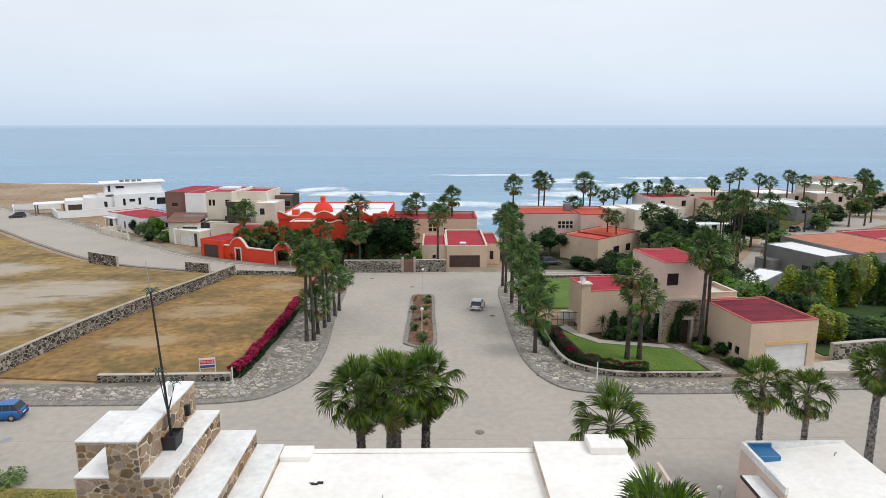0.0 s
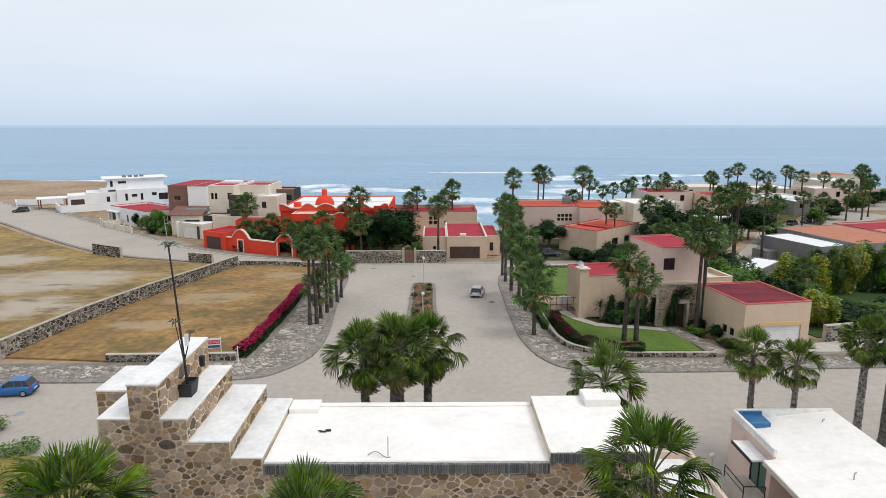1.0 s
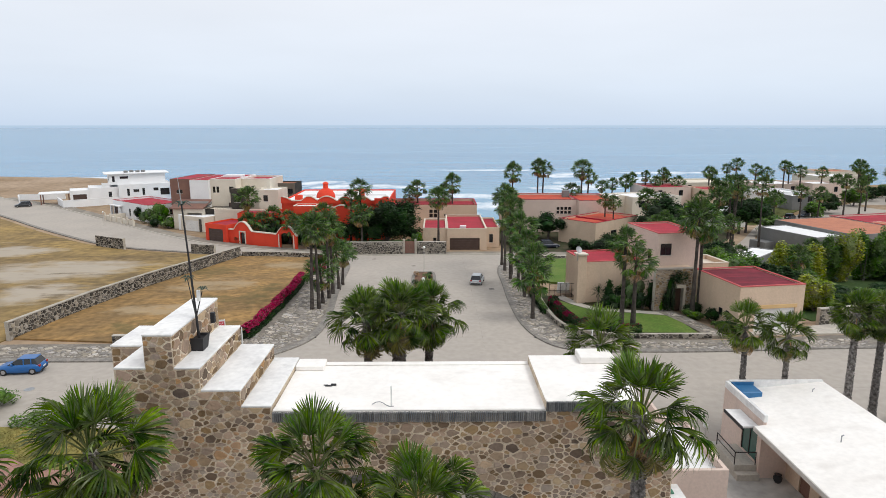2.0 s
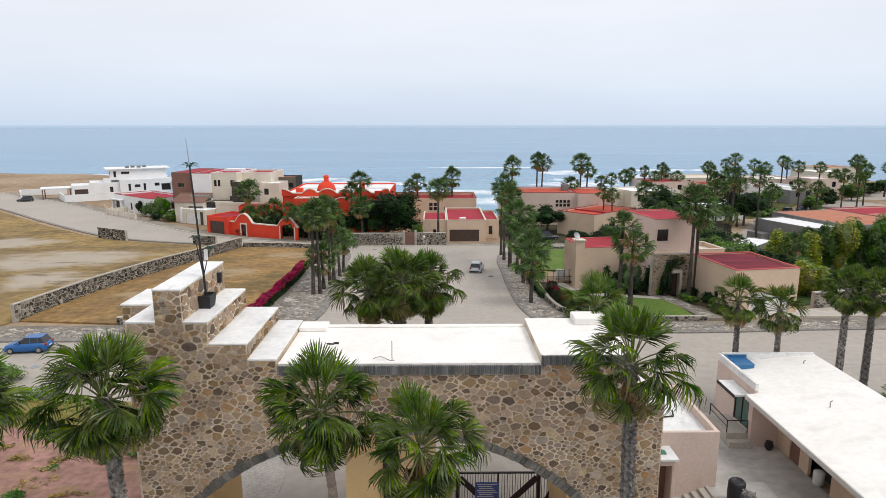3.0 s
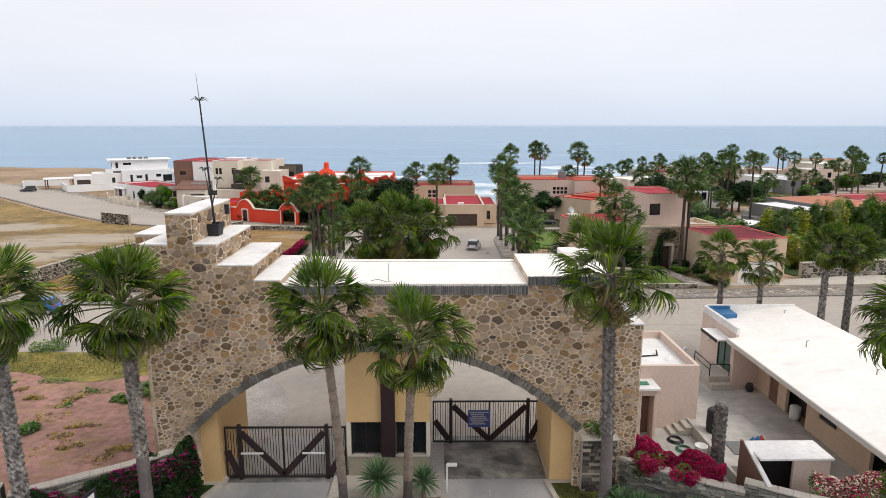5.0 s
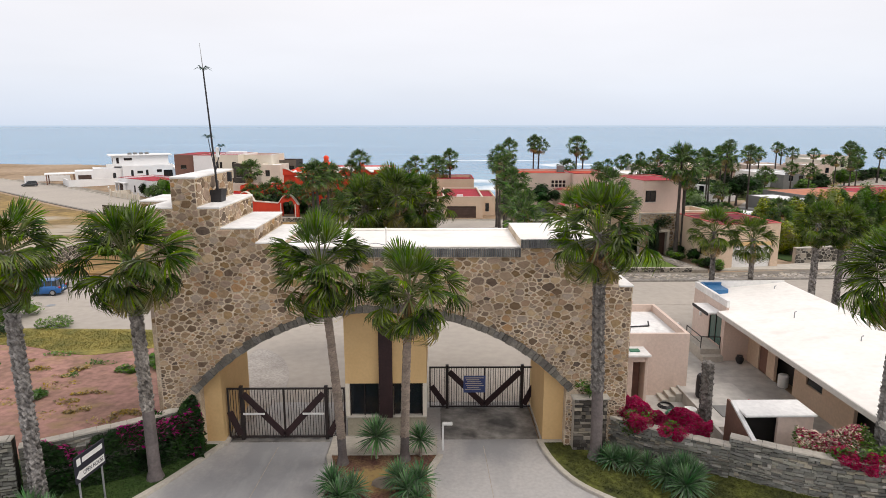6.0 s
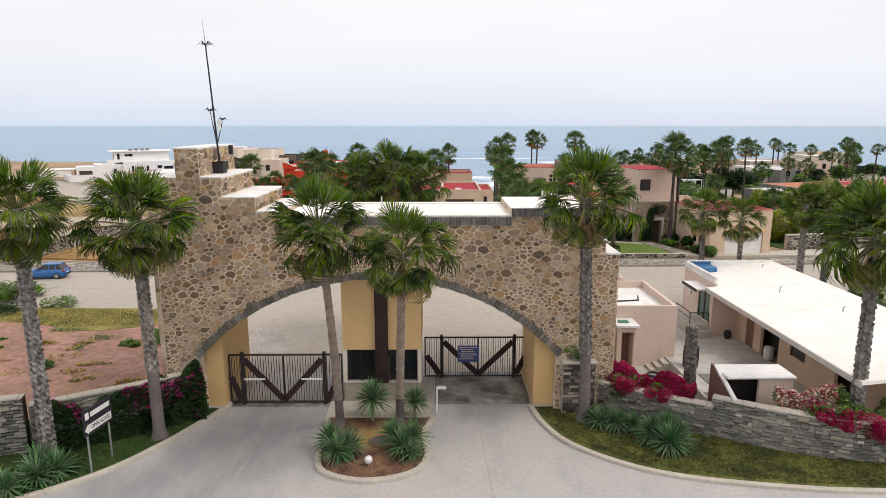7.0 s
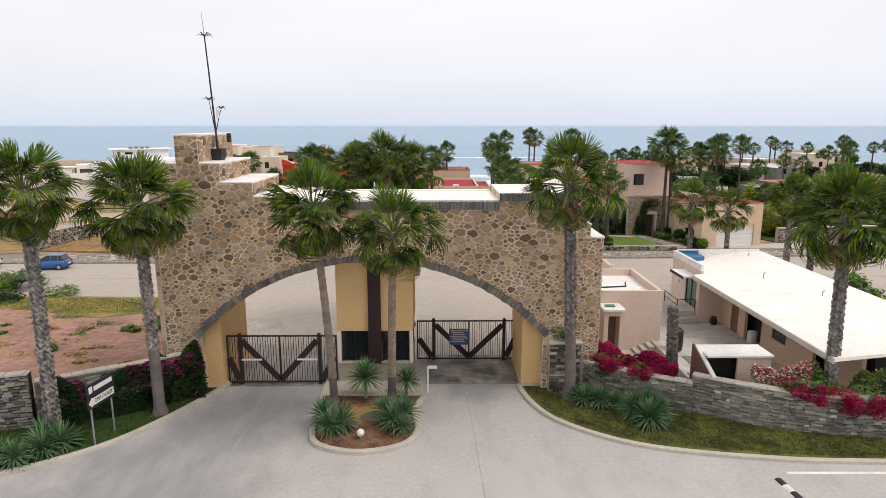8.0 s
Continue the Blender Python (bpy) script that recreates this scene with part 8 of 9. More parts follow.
for k, (x, y, rx, h, m) in enumerate(((51.2, 65.5, 2.2, 6.6, M_LEAFLIME), (48.8, 63.0, 1.9, 5.0, M_LEAFLIME), (54.2, 67, 1.8, 6.0, M_LEAFMID), (57.0, 67.5, 2.0, 6.6, M_LEAFLIME), (60.0, 68, 2.0, 7.6, M_LEAFMID), (62.6, 67.6, 2.2, 8.2, M_LEAFLIME), (66, 68.6, 2.4, 8.0, M_LEAFMID), (69.5, 68.6, 2.6, 8.4, M_LEAFMID), (73, 68, 3, 8.2, M_LEAFLIME), (77, 68, 3, 8.0, M_LEAFMID),
                                      (46.6, 49.2, 1.9, 4.6, M_LEAFLIME), (47.2, 51.8, 1.8, 4.2, M_LEAFLIME), (46.0, 58.0, 2.0, 4.4, M_LEAF), (48.4, 58.6, 2.2, 4.2, M_LEAF), (44.8, 62, 2.0, 4.4, M_LEAFMID), (51.6, 60.8, 2.2, 3.6, M_LEAFMID), (52, 53, 2.4, 2.4, M_LEAF), (50.2, 50.0, 1.9, 2.0, M_LEAF),
                                      (57, 53.4, 2.6, 1.9, M_LEAFMID), (54, 49.2, 2.4, 1.8, M_LEAF), (61, 55, 3.0, 2.0, M_LEAF), (66, 58, 3.0, 2.4, M_LEAFMID), (59, 50, 3.0, 2.0, M_LEAFMID), (44.2, 67.5, 2.4, 4.4, M_LEAFMID), (47.5, 78, 3.2, 5.6, M_LEAF), (44.6, 74.5, 2.8, 5.0, M_LEAFMID), (42, 80, 3.4, 6.0, M_LEAF), (47, 87, 3.6, 6.6, M_LEAFMID), (41, 90, 3.6, 6.0, M_LEAF), (50, 94, 3.6, 7.0, M_LEAFMID),
                                      (40, 97, 3.0, 5.0, M_LEAFMID), (36.5, 100.5, 2.6, 3.8, M_LEAF), (29.5, 103.5, 2.2, 2.6, M_LEAF))):
    bush(x, y, rx, rx, h, m, "tall leafy hedge shrub, yellow-green in places" if m is M_LEAFLIME else "dense green hedge shrub behind the boundary wall", int(1500 + 480 * rx * h / 2), 0.25, group="hedge shrubs", seed=k, name="hedge_shrub", clumps=16)
for k, (x, y, rx, h) in enumerate(((29.6, 9.0, 2.2, 3.4), (30.5, 5.0, 2.4, 3.6), (33, 12, 2.4, 2.6), (29.6, 1.5, 1.8, 3.0), (36, 18, 2.0, 2.4))):
    bush(x, y, rx, rx, h, M_LEAF if k % 2 else M_LEAFMID, "dense green shrub beside the guard building", 1500, 0.2, group="hedge shrubs", seed=30 + k, name="hedge_shrub", clumps=12)
for k, (x, y, rx, h, m) in enumerate(((21.6, 50.6, 1.6, 2.4, M_LEAF), (23.6, 50.9, 1.4, 1.8, M_LEAFMID), (25.4, 50.0, 1.3, 2.6, M_LEAF), (31.0, 48.0, 1.2, 1.6, M_LEAF), (30.2, 46.0, 1.2, 1.2, M_LEAFMID), (32.0, 44.6, 1.3, 1.8, M_LEAF), (33.0, 39.9, 1.0, 1.3, M_LEAFMID), (31.6, 42.2, 1.0, 1.0, M_LEAFMID),
                                      (32.6, 50.2, 1.0, 3.6, M_LEAF), (27.0, 49.2, 0.8, 4.6, M_LEAFMID), (32.4, 41.0, 0.9, 1.3, M_LEAF))):
    bush(x, y, rx, rx, h, m, "garden shrub against the beige house", 700, 0.17, group="garden shrubs", seed=50 + k)
for k, (x, y, r, h) in enumerate(((33, 95.5, 2.6, 3.6), (37, 94.5, 3.0, 4.0), (49, 100, 3.0, 4.4), (54, 101, 2.6, 3.6), (44, 104, 2.8, 4.0), (30, 99.5, 1.8, 2.4), (21, 101.5, 1.8, 2.4))):
    bush(x, y, r, r, h, M_LEAFMID if k % 3 == 1 else M_LEAF, "dense green shrub at the corner garden", 1800, 0.24, group="garden shrubs", seed=500 + k, clumps=14)
for k, (x, y, r, h) in enumerate(((-74.5, 140.5, 3.2, 6.0), (-69.5, 134, 2.0, 3.0), (-78.5, 143.5, 2.2, 5.4), (-82, 146, 1.6, 4.4), (-73, 135.5, 2.0, 2.6), (-38, 115, 2.4, 5.0), (-41, 117, 2.4, 4.6), (-30.5, 113, 3.0, 3.2), (-36.5, 113.5, 2.6, 3.6), (-44, 114, 2.0, 2.0))):
    bush(x, y, r, r, h, M_LEAFMID if k < 3 else M_LEAF, "green shrub in a front garden", 900, 0.24, group="garden shrubs", seed=70 + k)
far_palm(-46, 125, 5.6, "garden palms", 1.35, "fan palm in the vermilion house's garden")
far_palm(-33, 112, 2.6, "garden palms", 0.8, "young palm behind the garden wall")
far_palm(51, 61, 4.4, "garden palms", 0.8, "small palm among hedges")
for x, y, z in ((60, 72, 3.6), (47, 70, 3.0)):
    far_palm(x, y, z, "garden palms", 0.75, "small palm among hedges")
rosette(20.2, 51.6, 0.1, 1.3, 26, "tall strelitzia with spreading leaves", "plant", 1.9, 3, M_LEAF, "garden plants")

for k, (x, y, rx, h, base, m) in enumerate(((28.2, 48.6, 1.0, 5.2, 0.0, M_LEAF), (31.9, 49.2, 0.8, 4.8, 1.0, M_LEAFMID), (29.6, 48.9, 1.4, 5.6, 3.6, M_LEAF), (26.6, 50.4, 1.5, 4.0, 0.0, M_LEAF), (24.4, 51.4, 1.6, 4.2, 0.0, M_LEAFMID), (22.4, 52.2, 1.4, 3.8, 0.0, M_LEAF))):
    bush(x, y, rx, 0.9, h, m, "dark vine and shrub grown over the stone porch", 900, 0.16, group="garden shrubs", seed=300 + k, base=base, core=base == 0)
for x, y, z in ((-40, 115.5, 1.2), (-37.6, 116, 2.6), (-43.5, 118, 0.8)):
    far_palm(x, y, z, "garden palms", 1.0, "feathery palm in the walled garden")
for k, (x, y, r, h) in enumerate(((-39.5, 114.5, 2.2, 4.6), (-36, 113, 2.0, 4.4), (-46, 119.5, 2.0, 4.0), (-33.5, 112.5, 1.8, 5.0), (-26, 109, 2.2, 5.2), (-30, 110, 2.0, 4.0), (-23, 107, 2.0, 4.4))):
    bush(x, y, r, r, h, M_LEAF, "dark shrub in the walled garden", 900, 0.26, group="garden shrubs", seed=400 + k)
rnd_far = random.Random(12)
for k, (x, y) in enumerate(((80, 122), (88, 142), (92, 158), (100, 160), (66, 134), (72, 142), (108, 152), (116, 160), (124, 172), (136, 176), (148, 190), (160, 200), (170, 206), (152, 224), (182, 196), (176, 232), (118, 196), (98, 186), (82, 184), (140, 204), (196, 206), (206, 230), (62, 148), (150, 172), (166, 186), (182, 178))):
    tree(x, y, rnd_far.uniform(4, 6.5), rnd_far.uniform(4, 5.5), rnd_far.uniform(4.2, 6.8), M_LEAF if k % 3 else M_LEAFMID, "rounded green tree between the coast houses", 1500, 0.45, seed=100 + k, crown_from=0.1, clumps=16)

# ---- planted island in front of the booth ----
ISLAND = smooth_line([(-5.35, -0.9), (-5.0, -2.6), (-5.1, -4.6), (-4.6, -6.1), (-2.7, -6.8), (-0.7, -6.2), (0.0, -4.8), (-0.2, -2.6), (0.3, -0.9)], 5)
sheet("planting_bed", ISLAND, 0.12, M_SOIL, "planting bed of red lava gravel and leaf litter", "bed", 0.3)
tagged(ribbon("kerb", ISLAND, 0.28, 0, 0.2, M_KERB), "pale concrete kerb round the planted island", "kerb", kind="structure")
rosette(-4.2, -4.6, 0.14, 1.05, 70, "spiky green yucca on the island", seed=1, heads=3, stem=0.5)
rosette(-1.2, -4.2, 0.14, 1.05, 70, "spiky green yucca on the island", seed=2, heads=3, stem=0.6)
rosette(-0.7, -5.1, 0.14, 0.8, 50, "spiky green yucca beside the kerb", seed=3, heads=1, stem=0.4)
rosette(-2.9, -1.2, 0.2, 1.2, 90, "rounded yucca on a bare stem below the booth window", seed=4, stem=1.35)
rosette(-0.7, -1.0, 0.2, 1.0, 80, "rounded yucca on a short stem beside the booth", seed=5, stem=0.9)
for k, (x, y, r) in enumerate(((9.1, -2.3, 0.95), (9.9, -2.5, 0.85), (8.6, -1.7, 0.75))):
    rosette(x, y, 0.13, r, 60, "blue-green yucca clump on the lawn", seed=10 + k, stem=0.35, heads=2)
rosette(11.35, -4.0, 0.13, 1.12, 110, "large blue-green yucca clump in front of the stone wall", seed=13, stem=0.55, heads=4)
rosette(-16.9, -6.2, 0.13, 1.15, 80, "blue-green yucca on the lawn", seed=14, stem=0.3, heads=3)
rosette(-18.0, -7.7, 0.13, 1.0, 60, "blue-green yucca on the lawn edge", seed=15, stem=0.3, heads=2)
lamp = empty("garden_lamp", pose(-2.65, -5.6, 0.12), "small white globe lamp in the gravel", "lamp")
part("globe", lathe([(0.05, 0.12), (0.14, 0.17), (0.19, 0.28), (0.17, 0.4), (0.08, 0.48)], 12), M_WHITEPLASTIC, lamp, "", True)
part("stand", tubes(((0, 0, 0), (0, 0, 0.14), 0.05)), M_GALV, lamp)
reader = empty("card_reader", pose(0.45, -0.2, 0.0), "white bent-top card reader post", "post")
part("post", boxes((-0.05, -0.06, 0, 0.05, 0.06, 1.5), bevel=0.01), M_WHITEPLASTIC, reader)
part("head", boxes((-0.02, -0.09, 1.42, 0.5, 0.09, 1.56), bevel=0.02), M_WHITEPLASTIC, reader)
# flat dark lump added in place of the shadow on the bed
rock = empty("shadow_stand_in", pose(-2.4, -3.4, 0.12), "dark flat lump standing in for a shadow on the planting bed", "rock")
bm = bmesh.new()
bmesh.ops.create_icosphere(bm, subdivisions=2, radius=0.6, matrix=Matrix.Diagonal((1, 0.8, 0.3, 1)))
for q in bm.verts:
    q.co += Vector((R.uniform(-0.06, 0.06), R.uniform(-0.06, 0.06), R.uniform(-0.04, 0.04)))
part("rock", bm, M_SHADOWLUMP, rock)

# ---- signs ----
def words(text, size, material, parent, m, name="lettering"):
    c = bpy.data.curves.new(name, "FONT")
    c.body, c.size, c.extrude = text, size, 0.004
    c.align_x, c.align_y = "CENTER", "CENTER"
    c.materials.append(material)
    ob = new(name, c)
    ob.parent = parent
    ob.matrix_basis = m
    return ob


house_sign = empty("open_house_sign", pose(-14.75, -5.4, 0.1, 0, 0, 80), "black and white open house arrow sign on two posts", "sign")
house_sign.scale = (0.9, 0.9, 1.25)
for x in (-0.75, 0.75):
    part("post", boxes((x - 0.04, 0.0, -0.1, x + 0.04, 0.06, 2.2), bevel=0.005), M_GALV, house_sign)
part("panel", boxes((-1.0, -0.04, 1.45, 1.0, -0.003, 2.4)), M_SIGNBLACK, house_sign)
bm = bmesh.new()
f = bm.faces.new([bm.verts.new((x, -0.05, z)) for x, z in ((-0.95, 1.68), (-0.7, 1.5), (-0.7, 1.56), (0.9, 1.56), (0.9, 1.84), (-0.7, 1.84), (-0.7, 1.88))])
ex = bmesh.ops.extrude_face_region(bm, geom=[f])["geom"]
bmesh.ops.translate(bm, verts=[q for q in ex if isinstance(q, bmesh.types.BMVert)], vec=(0, 0.008, 0))
part("arrow", bm, M_WHITEPLASTIC, house_sign, "white arrow")
words("OPEN HOUSE", 0.22, M_SIGNBLACK, house_sign, pose(0.15, -0.058, 1.7, 90, 0, 0))
part("emblem", boxes((-0.85, -0.048, 2.05, -0.6, -0.042, 2.3)), M_WHITEPLASTIC, house_sign)
part("text_bar", boxes((-0.5, -0.048, 2.08, 0.85, -0.042, 2.26)), M_WHITEPLASTIC, house_sign)

sale = empty("for_sale_sign", pose(-23.9, 39.3, 0.1, 0, 0, 12), "white and red for-sale board on two white posts", "sign")
for x in (-0.75, 0.75):
    part("post", boxes((x - 0.05, 0, -0.1, x + 0.05, 0.08, 2.1), bevel=0.01), M_WHITEPLASTIC, sale)
part("panel", boxes((-0.8, -0.04, 0.95, 0.8, -0.004, 2.05)), M_WHITEPLASTIC, sale)
part("red_field", boxes((-0.72, -0.05, 1.42, 0.72, -0.044, 1.86)), M_SIGNRED, sale)
part("blue_field", boxes((-0.72, -0.05, 1.02, 0.72, -0.044, 1.3)), M_SIGNBLUE, sale)
words("FOR SALE", 0.3, M_WHITEPLASTIC, sale, pose(0, -0.056, 1.64, 90, 0, 0))

# ---- vehicles ----
def car(x, y, rz, paint, label, length=4.0, width=1.72, height=1.5, tail=0.5, category="car"):
    """A car facing its local +x, with a moulded body, glazed cabin, wheels and lights."""
    c = empty("car", pose(x, y, ground_z(y) + 0.02, 0, 0, rz), label, category, "parked cars")
    L, W, H = length / 2, width / 2, height
    paint_m = mat("car_paint", paint, tuple(0.92 * v for v in paint), 2.0, 0.28, 0, 30, 0.03, spec=0.6)
    stations = [(-L, 0.35, 0.62, 0.80), (-L + 0.12, 0.22, 0.92, 0.93), (-L + 0.75, 0.20, 0.97, 1.0), (0, 0.18, 0.93, 1.0), (L - 1.15, 0.20, 0.90, 0.99), (L - 0.35, 0.22, 0.76, 0.93), (L - 0.05, 0.3, 0.62, 0.80), (L, 0.36, 0.55, 0.7)]
    bm = bmesh.new()
    rings = []
    for sx, lo, hi, wf in stations:
        w = W * wf
        rings.append([bm.verts.new((sx, sy * w * k, z)) for sy, k, z in ((-1, 0.92, lo), (-1, 1.0, lo + 0.16), (-1, 0.99, hi - 0.14), (-1, 0.88, hi), (1, 0.88, hi), (1, 0.99, hi - 0.14), (1, 1.0, lo + 0.16), (1, 0.92, lo))])
    for a, b in zip(rings, rings[1:]):
        for k in range(8):
            bm.faces.new((a[k], a[(k + 1) % 8], b[(k + 1) % 8], b[k]))
    bm.faces.new(rings[0])
    bm.faces.new(rings[-1][::-1])
    part("body", bm, paint_m, c, "", True)
    x0, x1 = -L + 0.16, L - 1.1
    bm = bmesh.new()
    lowr = [(x0, -W * 0.86), (x1, -W * 0.86), (x1, W * 0.86), (x0, W * 0.86)]
    topr = [(x0 + tail, -W * 0.70), (x1 - 0.95, -W * 0.70), (x1 - 0.95, W * 0.70), (x0 + tail, W * 0.70)]
    a = [bm.verts.new((*p, 0.9)) for p in lowr]
    b = [bm.verts.new((*p, H - 0.06)) for p in topr]
    for k in range(4):
        bm.faces.new((a[k], a[(k + 1) % 4], b[(k + 1) % 4], b[k]))
    bm.faces.new(b)
    cab = part("cabin_glass", bm, M_GLASS, c, "dark tinted windows")
    bm = bmesh.new()
    box(bm, x0 + tail - 0.05, -W * 0.72, H - 0.07, x1 - 0.9, W * 0.72, H, bevel=0.03)
    part("roof", bm, paint_m, c)
    for sy in (-1, 1):
        for px, bx in (((x0 + x1) / 2 - 0.1, (x0 + x1) / 2 - 0.05), (x0 + 0.62, x0 + tail + 0.3)):
            bm = tubes(((px, sy * W * 0.87, 0.9), (bx, sy * W * 0.715, H - 0.05), 0.045), sides=5)
            part("pillar", bm, paint_m, c)
        part("mirror", boxes((x1 - 0.55, sy * W * 0.9 - 0.02, 0.95, x1 - 0.4, sy * W * 1.1, 1.08), bevel=0.02), paint_m, c)
        part("tail_light", boxes((-L + 0.02, sy * W * 0.58, 0.72, -L + 0.22, sy * W * 0.9, 0.92), bevel=0.02), M_LIGHTRED, c)
        part("headlight", boxes((L - 0.4, sy * W * 0.55, 0.55, L - 0.1, sy * W * 0.84, 0.69), bevel=0.02), M_LIGHTCLEAR, c)
    part("number_plate", boxes((-L - 0.012, -0.26, 0.55, -L + 0.05, 0.26, 0.66)), M_WHITEPLASTIC, c)
    part("bumper", boxes((-L - 0.02, -W * 0.74, 0.3, -L + 0.1, W * 0.74, 0.46), bevel=0.03), M_BLACKPLASTIC, c)
    for sx in (-L + 0.72, L - 0.78):
        for sy in (-1, 1):
            w = empty("wheel", pose(sx, sy * (W - 0.1), 0.31, 90, 0, 0), "", "")
            w.parent = c
            tyre = lathe([(0.19, -0.1), (0.27, -0.11), (0.31, -0.08), (0.31, 0.08), (0.27, 0.11), (0.19, 0.1)], 18)
            part("tyre", tyre, M_TYRE, w)
            part("rim", lathe([(0.03, -0.115), (0.19, -0.105), (0.19, 0.105), (0.03, 0.115)], 12), M_RIM, w)
    return c


car(-39.1, 30.4, 186, (0.012, 0.11, 0.34), "blue compact hatchback parked at the kerb", 4.0, 1.7, 1.5, 0.35)
car(-46.6, 30.6, 184, (0.55, 0.56, 0.57), "white car parked behind the blue hatchback", 4.2, 1.72, 1.5, 0.4)
car(5.8, 67.2, 79, (0.46, 0.48, 0.50), "silver-grey car on the avenue", 4.2, 1.8, 1.55, 0.3)
car(-134, 176.4, 215, (0.02, 0.022, 0.025), "black sport utility vehicle on the road", 4.8, 1.95, 1.8, 0.25)
car(23.6, 106.4, 8, (0.02, 0.025, 0.045), "dark blue pickup-like car in the driveway", 4.9, 1.9, 1.75, 0.9)
car(92.5, 142.0, 44, (0.03, 0.035, 0.05), "dark blue car parked along the street", 4.6, 1.85, 1.55, 0.4)
car(99.4, 148.0, 42, (0.025, 0.03, 0.04), "dark car parked along the street", 4.6, 1.85, 1.6, 0.4)
car(105.6, 152.0, 218, (0.035, 0.05, 0.07), "dark blue car parked beside palms", 4.5, 1.85, 1.7, 0.3)

# ---- street furniture ----
def lamp_post(x, y, h, label, bulb=0.22):
    p = empty("street_lamp", pose(x, y, ground_z(y)), label, "lamp", "street lamps")
    part("pole", tubes(((0, 0, -0.1), (0, 0, h), 0.07, 0.05)), M_FRAME, p)
    part("globe", lathe([(0.08, 0), (bulb, 0.16), (bulb, 0.32), (0.08, 0.46)], 12), M_WHITEPLASTIC, p, "white globe", True).matrix_basis = pose(0, 0, h)
    part("base", lathe([(0.16, 0), (0.14, 0.25), (0.08, 0.3)], 10), M_FRAME, p)
    return p


lamp_post(-2.5, 77.4, 4.0, "slim street lamp with white globe at the median end")
lamp_post(-2.1, 53.0, 3.2, "slim street lamp with a white globe on the median")
lamp_post(79.6, 127.6, 4.6, "slim pale street lamp beside the side street")
lamp_post(-17.6, 66, 3.6, "slim street lamp with a white globe among the palms")
lamp_post(-88, 138, 3.4, "slim street lamp on the seaside road")
post = empty("marker_post", pose(-20.6, 37.0, 0.1), "thin white marker post at the hedge corner", "post")
part("post", tubes(((0, 0, -0.05), (0, 0, 2.0), 0.07, 0.06)), M_WHITEPLASTIC, post)
post = empty("marker_post", pose(16.2, 38.4, 0.1), "thin white marker post beside the lawn wall", "post")
part("post", tubes(((0, 0, -0.05), (0, 0, 1.8), 0.07, 0.06)), M_WHITEPLASTIC, post)
yl = empty("bollard_lamp", pose(19.5, 17.6, 0.0), "short white bollard lamp beside the guard building", "lamp")
part("pole", lathe([(0.14, 0), (0.12, 0.08), (0.07, 0.1), (0.07, 0.7)], 10), M_FRAME, yl)
part("head", lathe([(0.08, 0), (0.19, 0.08), (0.2, 0.24), (0.06, 0.36)], 12), M_WHITEPLASTIC, yl, "", True).matrix_basis = pose(0, 0, 0.69)
for x, y in ((-14.2, 39.4), (10.9, 39.2)):
    d = empty("drain_grate", pose(x, y, 0.012, 0, 0, -35 if x > 0 else 30), "dark storm drain grate at the kerb", "drain", "drains")
    part("grate", boxes((-0.75, -0.22, -0.01, 0.75, 0.22, 0.01)), M_BLACKPLASTIC, d)
    part("bars", boxes(*[(-0.7 + 0.2 * k, -0.2, 0.012, -0.62 + 0.2 * k, 0.2, 0.025) for k in range(8)]), M_STEEL, d)
for x, y in ((3.4, 27.4), (7.6, 62.5), (-36, 26.5), (-12.4, 92.4), (-4.5, 84)):
    d = empty("manhole_cover", pose(x, y, ground_z(y) + 0.003), "round iron manhole cover in the concrete street", "manhole", "manholes")
    part("cover", lathe([(0.42, 0), (0.42, 0.012), (0.36, 0.014)], 16), M_GALV if x == -36 else M_VOUSS, d)

# ---- median of the avenue ----
MEDIAN = [(-4.0, 49.5), (-4.0, 62), (-4.0, 75.4), (-2.4, 76.6), (-0.9, 75.4), (-0.7, 62), (-0.5, 49.5), (-2.2, 48.2)]
sheet("planting_bed", MEDIAN, 0.14, M_SOIL, "median bed of reddish soil with sparse shrubs", "bed", 0.3)
tagged(ribbon("kerb", smooth_line(MEDIAN + [MEDIAN[0]], 3)[:-1], 0.5, 0, 0.2, M_KERBGREY, closed=True), "grey kerb round the median", "kerb", kind="structure")
for k in range(16):
    y = 50 + 1.6 * k
    bush(-2.4 + R.uniform(-1.0, 1.0), y, R.uniform(0.5, 1.0), R.uniform(0.5, 0.9), R.uniform(0.5, 1.1), (M_LEAF, M_LEAFMID, M_DEAD)[k % 3], "low shrub on the median bed", 220, 0.13, group="median shrubs", seed=k, clumps=5, core=False, z0=ground_z(y) + 0.12)

# ---- yard beside the gate ----
shed = empty("shed", pose(15.0, -3.3, 0), "small shed with a white roof and brown side panel", "shed")
part("roof", boxes((0.1, 1.15, 2.72, 3.6, 2.9, 2.84), bevel=0.02), M_CAP, shed, "white painted roof slab")
bm = bmesh.new()
f = bm.faces.new([bm.verts.new((-0.02, y, z)) for y, z in ((0.1, 0), (2.9, 0), (2.9, 2.9), (2.4, 2.9), (0.1, 2.0))])
ex = bmesh.ops.extrude_face_region(bm, geom=[f])["geom"]
bmesh.ops.translate(bm, verts=[q for q in ex if isinstance(q, bmesh.types.BMVert)], vec=(0.1, 0, 0))
part("side_panel", bm, M_BROWNWALL, shed, "dark brown sloping side panel")
bm = bmesh.new()
box(bm, -0.06, 0.05, 0, 0.14, 2.42, 0.12)
for q in bm.verts:
    q.co.z += 2.0 + (q.co.y - 0.05) / 2.37 * 0.9
part("panel_cap", bm, M_CAP, shed)
